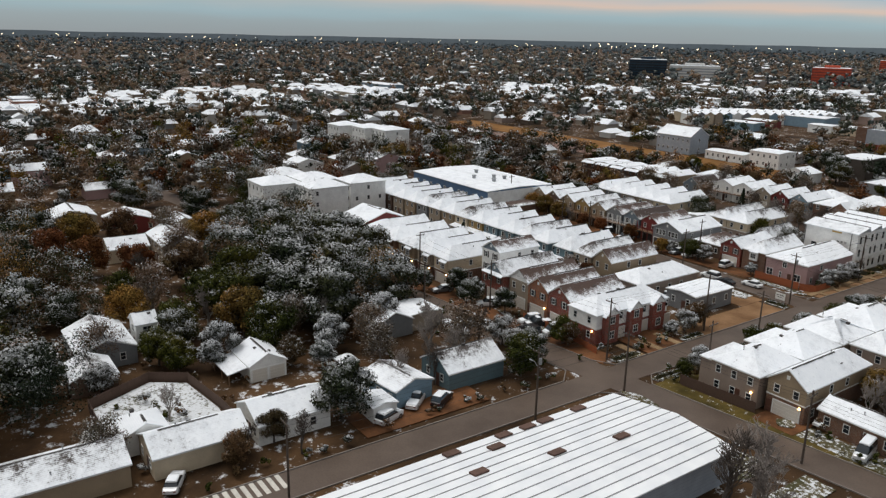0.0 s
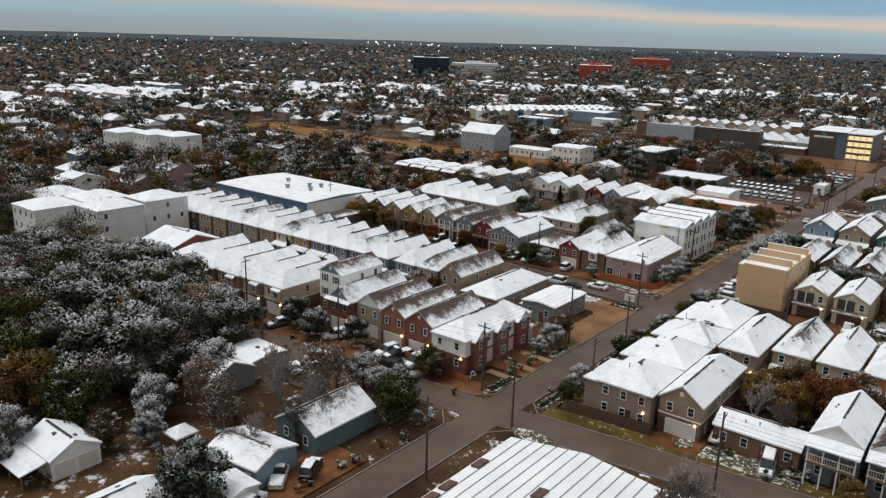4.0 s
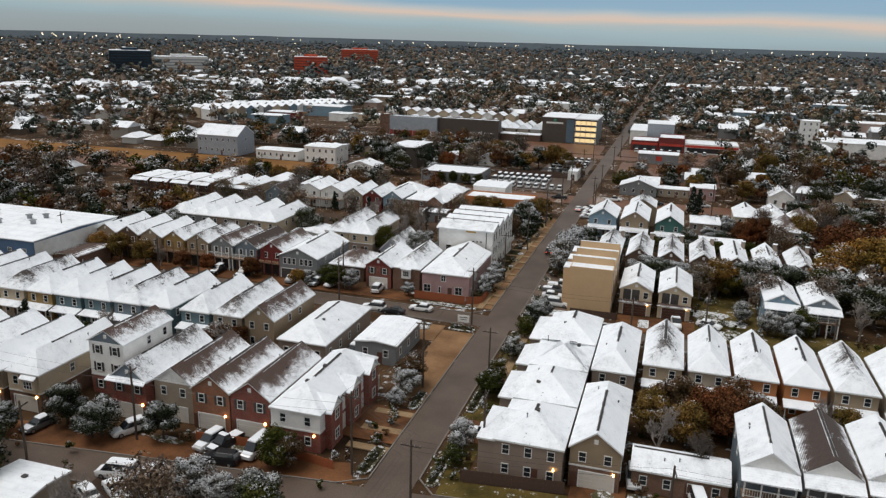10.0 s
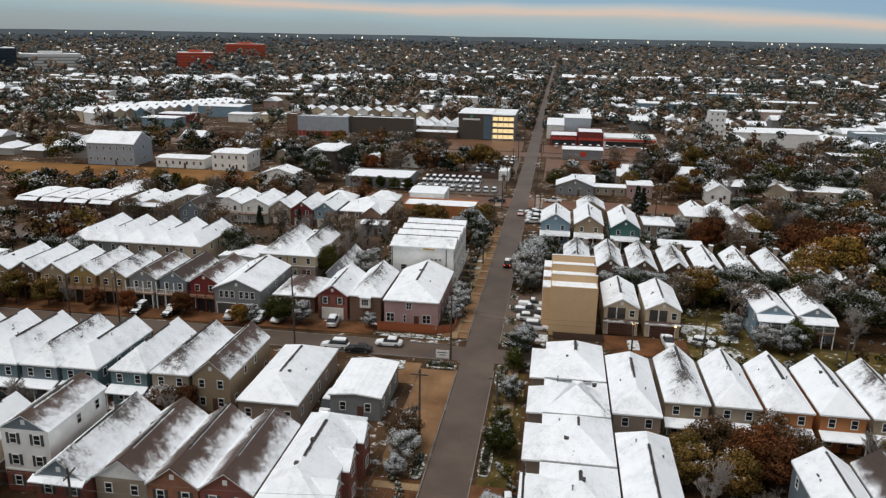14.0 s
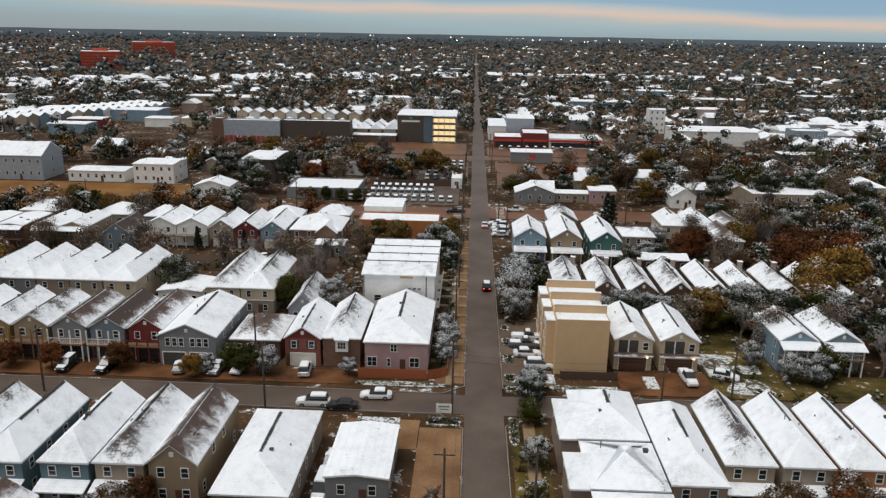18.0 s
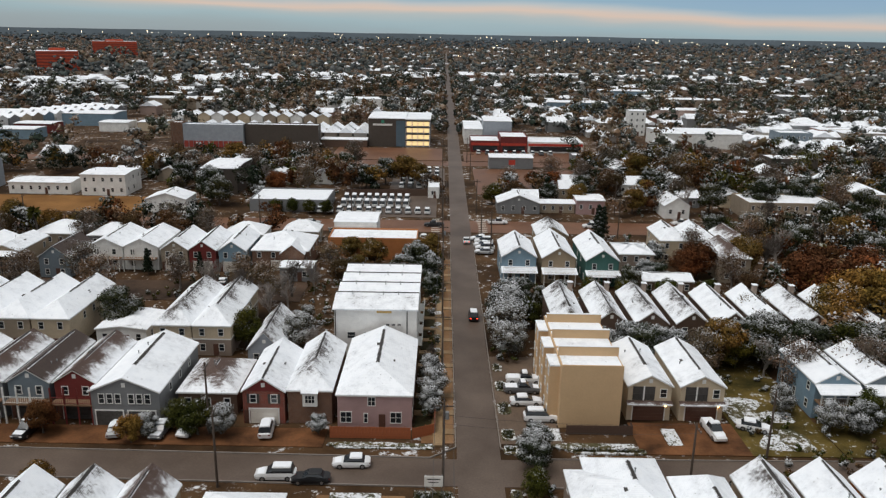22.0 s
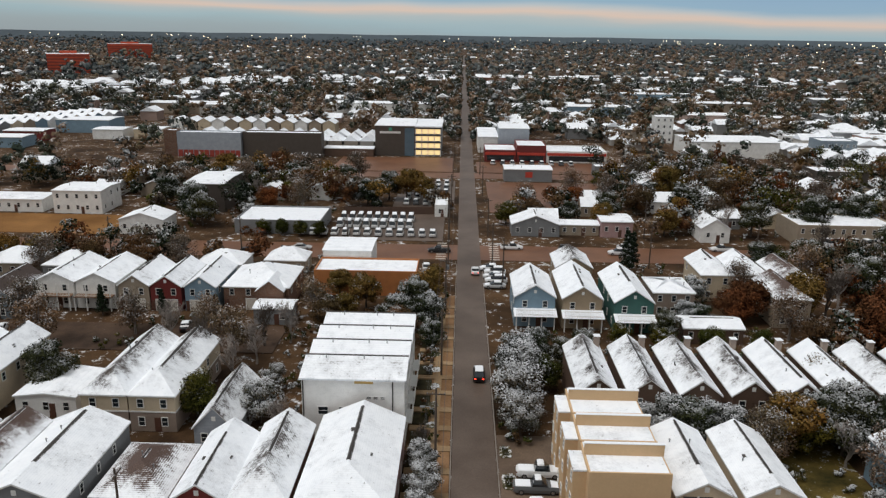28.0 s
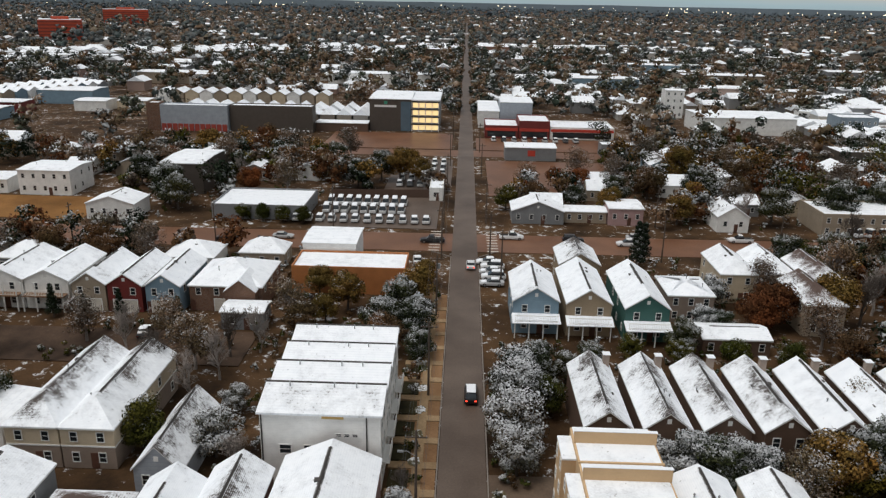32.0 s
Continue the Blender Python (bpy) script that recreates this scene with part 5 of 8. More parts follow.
# ---- south-west cottages ----
house(-24.6, -82, -16.6, -64.2, 3.0, 4.8, "tan", 1, "y", "", "brick ranch house with streaks of snow on its roof", "NE", floors=1, name="bungalow")
house(-23.4, -61.6, -16.2, -49.6, 2.9, 4.6, "cream", 0, "y", "", "long low white cottage under snow", "SEW", floors=1, name="bungalow")
house(-29.6, -63.2, -23.5, -57.8, 2.8, 4.1, "white", 0, "x", "W", "hipped white cottage wing under snow", "SW", floors=1, name="bungalow")
house(-25.2, -48.0, -17.0, -37.6, 2.8, 4.7, "white", 0, "y", "", "white cottage with a clean snow roof", "SE", floors=1, name="bungalow")
house(-24.6, -28.2, -16.2, -21.2, 2.9, 4.0, "blue", 1, "x", "", "pale blue cottage with a ribbed snowy roof", "SE", floors=1, name="bungalow", rz=8)
house(-18.4, -32.4, -14.0, -28.6, 2.4, 2.8, "white", 0, "x", "", "small flat-roofed carport under snow", "S", floors=1, nv=0, cap=False, name="carport", wins=False)
e = house(-43.2, -42.0, -35.6, -36.0, 2.7, 4.3, "white", 0, "x", "", "white garage with double doors", "SE", floors=1, name="garage", wins=False)
for u_ in (-1.45, 1.45):
    garage_door(e, 7.6, 6.0, "E", u_, 2.4, 2.1)
vs = [(-3.9, -6.4, 2.0), (3.2, -6.4, 2.0), (3.2, -3.0, 2.6), (-3.9, -3.0, 2.6)]
put("lean_to", mesh_from("lean_to", *slab(vs, [(0, 1, 2, 3)], 0.15), ROOF[0]), e, None, "open lean-to roof under snow")
for u_ in (-3.7, -0.3, 3.0):
    boxes("post", [(u_ - 0.07, -6.2, 0, u_ + 0.07, -6.06, 1.9)], DECK, e)
house(-66, -63.5, -53, -54.5, 3.0, 4.9, "grey", 1, "x", "", "old grey cottage with patchy snow", "SE", floors=1, name="bungalow")
house(-51.6, -66, -44.4, -59.4, 2.7, 4.1, "brown", 1, "x", "", "low brown outhouse with thin snow", "SE", floors=1, name="bungalow")
house(-62.2, -53.4, -57.8, -49.8, 4.6, 6.0, "white", 0, "y", "", "narrow white cottage under snow", "SE", floors=2, name="cottage", nv=1)
house(-24.2, -17.6, -16.6, -6.8, 2.9, 5.2, "teal", 1, "y", "", "teal cottage with a thinly snowed roof", "SE", floors=1, name="cottage")
house(-33.2, -28.6, -30.4, -25.8, 2.0, 2.9, "brown", 0, "x", "WE", "small garden shed under snow", "SE", floors=1, nv=0, name="shed", wins=False)
house(-121, -46, -113, -37, 3.2, 5.2, "cream", 0, "y", "", "cream house under snow", "SE", floors=1)
house(-119, -36, -104.6, -28, 4.8, 6.8, "beige", 0, "x", "", "beige two-storey house under snow", "SE")
house(-132.5, -28.4, -124, -21.6, 4.6, 6.4, "cream", 0, "x", "", "cream house behind the oaks under snow", "SE")
house(-150, -40, -139, -28, 3.2, 5.2, "red", 0, "x", "", "low red house with a snowy roof", "SE", floors=1)
house(-164, -52, -152, -41, 3.2, 5.0, "beige", 0, "x", "", "low beige house under snow", "SE", floors=1)
house(-47.5, -17, -39.5, -9.5, 3.0, 4.8, "grey", 0, "x", "", "small cottage half hidden by trees", "NE", floors=1, nv=1)

house(-47.5, -9.5, -40.5, -2.5, 3.0, 3.4, "beige", 0, "x", "", "flat-roofed house under snow at the lane end", "SE", floors=1, nv=1, cap=False, name="bungalow")
patch("drive", rect(-40.2, -6, -33, 2.5), COURT, "parking place at the lane end", "driveway")
# satellite dish behind the ranch house
e = new("satellite_dish")
e.matrix_basis = pose(-27.4, -66.6, 0)
tagged(e, "pale satellite dish on a pole in the garden", "satellite dish")
put("pole", mesh_from("pole", *tube_data([(0, 0, 0), (0, 0, 2.0)], [0.05, 0.05], 8), METAL), e)
dv_ = [(0, 0, 0)] + [(r * math.cos(k * math.pi / 10), r * math.sin(k * math.pi / 10), r * r * 0.28) for r in (0.4, 0.8, 1.15) for k in range(20)]
df_ = [(0, 1 + k, 1 + (k + 1) % 20) for k in range(20)] + [(1 + j * 20 + k, 21 + j * 20 + k, 21 + j * 20 + (k + 1) % 20, 1 + j * 20 + (k + 1) % 20) for j in range(2) for k in range(20)]
put("dish", mesh_from("dish", *slab(dv_, df_, 0.03), TRIM, True), e, pose(0, 0, 2.05, 50, 0, 60))
put("feed_arm", mesh_from("feed_arm", *tube_data([(0, 0, 0), (0, 0, 0.85)], [0.02, 0.03], 6), METAL), e, pose(0, 0, 2.05, 50, 0, 60))

# snow-covered metal warehouse
WM = nodes_of("warehouse_snow")
wm_, wn_, wl_, wb_ = WM
v_ = coords(wn_, wl_, 1.0)
big_ = noise_of(wn_, wl_, v_, 0.25, 5)
wl_.new(ramp(wn_, wl_, big_, [(0.3, (0.72, 0.75, 0.79)), (0.7, (0.87, 0.89, 0.91))]), wb_.inputs["Base Color"])
wb_.inputs["Roughness"].default_value = 0.6
e = new("warehouse")
e.matrix_basis = pose(3.8, -3.6, 0)
tagged(e, "metal warehouse, its ribbed roof covered with snow", "warehouse")
SK = 0.2  # its north end follows the side street


def skew(pts):
    return [(x, y + SK * x, z) for x, y, z in pts]


v_, f_ = box_data([(0.4, -60, 0, 18.6, -2.6, 4.5)])
put("wall", mesh_from("wall", skew(v_), f_, WALLS["metalgrey"]), e)
vs = skew([(0, -60.4, 4.6), (9.5, -60.4, 5.1), (19.0, -60.4, 4.6), (19.0, -2.3, 4.6), (9.5, 0, 5.1), (0, 0, 4.6)])
r_ = put("roof", mesh_from("roof", *slab(vs, [(0, 1, 4, 5), (1, 2, 3, 4)], 0.18), wm_), e)
for k_ in range(1, 13):
    x_ = 1.45 * k_
    z_ = 4.6 + 0.05 * min(x_, 19 - x_)
    vs = skew([(x_ - 0.06, -60.2, z_), (x_ + 0.06, -60.2, z_), (x_ + 0.06, -0.1 - max(0.0, x_ - 9.5) * 0.245, z_), (x_ - 0.06, -0.1 - max(0.0, x_ - 9.5) * 0.245, z_)])
    put("seam", mesh_from("seam", *slab([(a, b, c + 0.07) for a, b, c in vs], [(0, 1, 2, 3)], 0.1), METAL), r_)
RUST = plain("rusty_panel", (0.10, 0.055, 0.04), 0.8, 0.4)
for x_, y_ in ((0.9, -8), (0.9, -14), (0.9, -17), (0.9, -21), (0.9, -29), (9.7, -11), (8.0, -20), (6.2, -30), (2.7, -24)):
    z_ = 4.6 + 0.05 * x_
    v_, f_ = box_data([(x_ - 0.5, y_ - 1.0, z_ + 0.02, x_ + 0.5, y_ + 1.0, z_ + 0.3)])
    put("skylight", mesh_from("skylight", skew(v_), f_, RUST), r_, None, "bare rusty roof hatch")

# ---- trees ----
LEAF = {
    "oak": leaf_mat("live_oak_leaves", (0.006, 0.009, 0.005), (0.058, 0.066, 0.034), 0.7),
    "frost": leaf_mat("frosted_leaves", (0.022, 0.023, 0.018), (0.115, 0.112, 0.092), 1.0),
    "rust": leaf_mat("rust_leaves", (0.030, 0.012, 0.006), (0.17, 0.070, 0.032), 0.28),
    "gold": leaf_mat("golden_brown_leaves", (0.022, 0.013, 0.004), (0.27, 0.165, 0.050), 0.32),
    "green": leaf_mat("green_leaves", (0.004, 0.007, 0.002), (0.085, 0.090, 0.022), 0.44),
    "brown": leaf_mat("brown_leaves", (0.020, 0.012, 0.007), (0.15, 0.092, 0.050), 0.42),
    "pine": leaf_mat("needles", (0.004, 0.008, 0.004), (0.040, 0.052, 0.034), 0.5),
    "twig": leaf_mat("bare_twig_spray", (0.045, 0.032, 0.024), (0.20, 0.150, 0.115), 0.55),
}
# woods seen from far off: less snow shows, greyer and browner, lifted a little for haze
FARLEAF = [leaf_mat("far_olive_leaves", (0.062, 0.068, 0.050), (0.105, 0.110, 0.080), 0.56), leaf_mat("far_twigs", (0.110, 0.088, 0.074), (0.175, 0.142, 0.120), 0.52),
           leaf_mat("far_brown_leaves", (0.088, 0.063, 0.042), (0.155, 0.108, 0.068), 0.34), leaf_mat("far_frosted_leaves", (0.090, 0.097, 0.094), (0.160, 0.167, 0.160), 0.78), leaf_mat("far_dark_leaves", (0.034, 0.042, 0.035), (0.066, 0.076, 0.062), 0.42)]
# aerial haze is put into these base colours: paler, bluer and flatter
HAZED_DISTANT = [leaf_mat("distant_hazed_grey_woods", (0.105, 0.116, 0.122), (0.145, 0.157, 0.163), 0.34), leaf_mat("distant_hazed_brown_woods", (0.112, 0.098, 0.090), (0.165, 0.145, 0.130), 0.32), leaf_mat("distant_hazed_dark_woods", (0.075, 0.092, 0.102), (0.115, 0.132, 0.142), 0.24)]
HAZED_HORIZON = plain("horizon_woods", (0.060, 0.080, 0.096), 0.95, 0.2, 0.02, 0.0, 0.0)


def crown_mesh(key, seed, r, h, z0, clumps, per, size, mat):
    rng = np.random.default_rng(seed)
    cs, rs = [], []
    for i in range(clumps):
        a, k = rng.uniform(0, 6.28), math.sqrt(rng.uniform(0, 1)) * 0.78
        z = rng.uniform(0.15, 0.9)
        sp = math.sin(math.pi * min(0.95, z * 0.8 + 0.12))
        cs.append((r * k * sp * math.cos(a), r * k * sp * math.sin(a), z0 + h * z))
        rs.append(r * rng.uniform(0.26, 0.42))
    v, f, nn = leaf_quads(rng, cs, rs, per, size)
    return mesh_from(key, v.tolist(), f.tolist(), mat, False, nn.tolist()), cs


def trunk_mesh(key, seed, h, r0, tips, mat, thin=1.0):
    rnd = random.Random(seed)
    parts = [tube_data([(0, 0, -0.1), (0.05, 0.03, h * 0.5), (0.1, -0.05, h)], [r0, r0 * 0.8, r0 * 0.6], 7)]
    for t in tips:
        m = (t[0] * 0.45 + rnd.uniform(-0.3, 0.3), t[1] * 0.45 + rnd.uniform(-0.3, 0.3), h + (t[2] - h) * 0.55)
        parts.append(tube_data([(0.1, -0.05, h * rnd.uniform(0.75, 1.0)), m, t], [r0 * 0.45 * thin, r0 * 0.28 * thin, 0.04], 5))
    return mesh_from(key, *merge(parts), mat)


def bare_mesh(key, seed, h, mat, spread=0.55):
    """A leafless tree: limbs that fork down to fine twigs."""
    rnd = random.Random(seed)
    parts = []

    def limb(p, d, L, r, depth):
        q = p + d * L * 0.5 + Vector((rnd.uniform(-1, 1), rnd.uniform(-1, 1), rnd.uniform(-0.3, 0.6))) * L * 0.07
        e = q + d * L * 0.5 + Vector((rnd.uniform(-1, 1), rnd.uniform(-1, 1), rnd.uniform(-0.2, 0.6))) * L * 0.1
        parts.append(tube_data([p, q, e], [max(r, 0.022), max(r * 0.8, 0.02), max(r * 0.62, 0.017)], 6 if depth > 4 else 3))
        if depth == 0 or r < 0.006:
            return
        for _ in range(3 if depth < 6 else 4):
            nd = (d + Vector((rnd.uniform(-1, 1), rnd.uniform(-1, 1), rnd.uniform(-0.25, 0.75))) * (spread + 0.09 * (6 - depth))).normalized()
            st = e if rnd.random() < 0.65 else q
            limb(st, nd, L * rnd.uniform(0.6, 0.8), r * 0.56, depth - 1)

    limb(Vector((0, 0, -0.1)), Vector((0, 0, 1)), h * 0.27, h * 0.024, 6)
    return mesh_from(key, *merge(parts), mat)


KINDS = {}


def tree_kind(kind, i):
    key = (kind, i)
    if key not in KINDS:
        s = hash_of(kind) + i * 17
        if kind == "bare":
            KINDS[key] = (bare_mesh("branching", s, 9.0, TWIG if i % 3 else BARK), None)
        elif kind == "pine":
            cs = []
            rng = np.random.default_rng(s)
            rs = []
            for k in range(26):
                z = 1.5 + 9.5 * k / 26
                rad = 2.3 * (1 - z / 12.0)
                a = k * 2.4
                cs.append((rad * math.cos(a) * 0.7, rad * math.sin(a) * 0.7, z))
                rs.append(0.45 + rad * 0.38)
            v, f, nn = leaf_quads(rng, cs, rs, 190, 0.15)
            KINDS[key] = (trunk_mesh("trunk", s, 9.0, 0.2, [], BARK), mesh_from("crown", v.tolist(), f.tolist(), LEAF["pine"], False, nn.tolist()))
        elif kind == "shrub":
            m, cs = crown_mesh("crown", s, 1.5, 2.2, 0.0, 9, 300, 0.10, LEAF["frost"])
            KINDS[key] = (trunk_mesh("trunk", s, 0.5, 0.1, cs[:4], BARK), m)
        elif kind == "twig":
            m, cs = crown_mesh("crown", s, 4.4, 7.2, 1.8, 40, 105, 0.13, LEAF["twig"])
            KINDS[key] = (trunk_mesh("trunk", s, 2.6, 0.28, cs[:26], TWIG, 0.8), m)
        else:
            m, cs = crown_mesh("crown", s, 4.4, 6.8, 1.6, 34, 320, 0.15, LEAF[kind])
            KINDS[key] = (trunk_mesh("trunk", s, 2.6, 0.3, cs[:9], BARK), m)
    return KINDS[key]


def hash_of(s):
    return sum(ord(c) * (i + 3) for i, c in enumerate(s))


TREE_LABEL = {"oak": "broad dark live oak with snow on its leaves", "frost": "tree white with frost and snow", "rust": "tree with rust-orange autumn leaves", "gold": "golden-brown autumn tree dusted with snow",
              "green": "green leafy tree dusted with snow", "brown": "brown-leaved winter tree with thin snow", "pine": "dark conifer with a dusting of snow", "twig": "winter tree with fine brown twigs and few leaves", "bare": "leafless tree with frosted twigs", "shrub": "rounded shrub covered with frost"}
TN = [0]


def tree(kind, x, y, s=1.0, sz=1.0):
    TN[0] += 1
    i = TN[0] % (3 if kind in ("oak", "frost", "bare") else 2)
    t, c = tree_kind(kind, i)
    e = new("shrub" if kind == "shrub" else "tree")
    e.matrix_basis = pose(x, y, 0, 0, 0, (TN[0] * 67) % 360) @ Matrix.Diagonal((s, s, s * sz, 1))
    tagged(e, TREE_LABEL[kind], "shrub" if kind == "shrub" else "tree")
    put("trunk" if c else "branching", t, e)
    if c:
        put("crown", c, e)
    return e


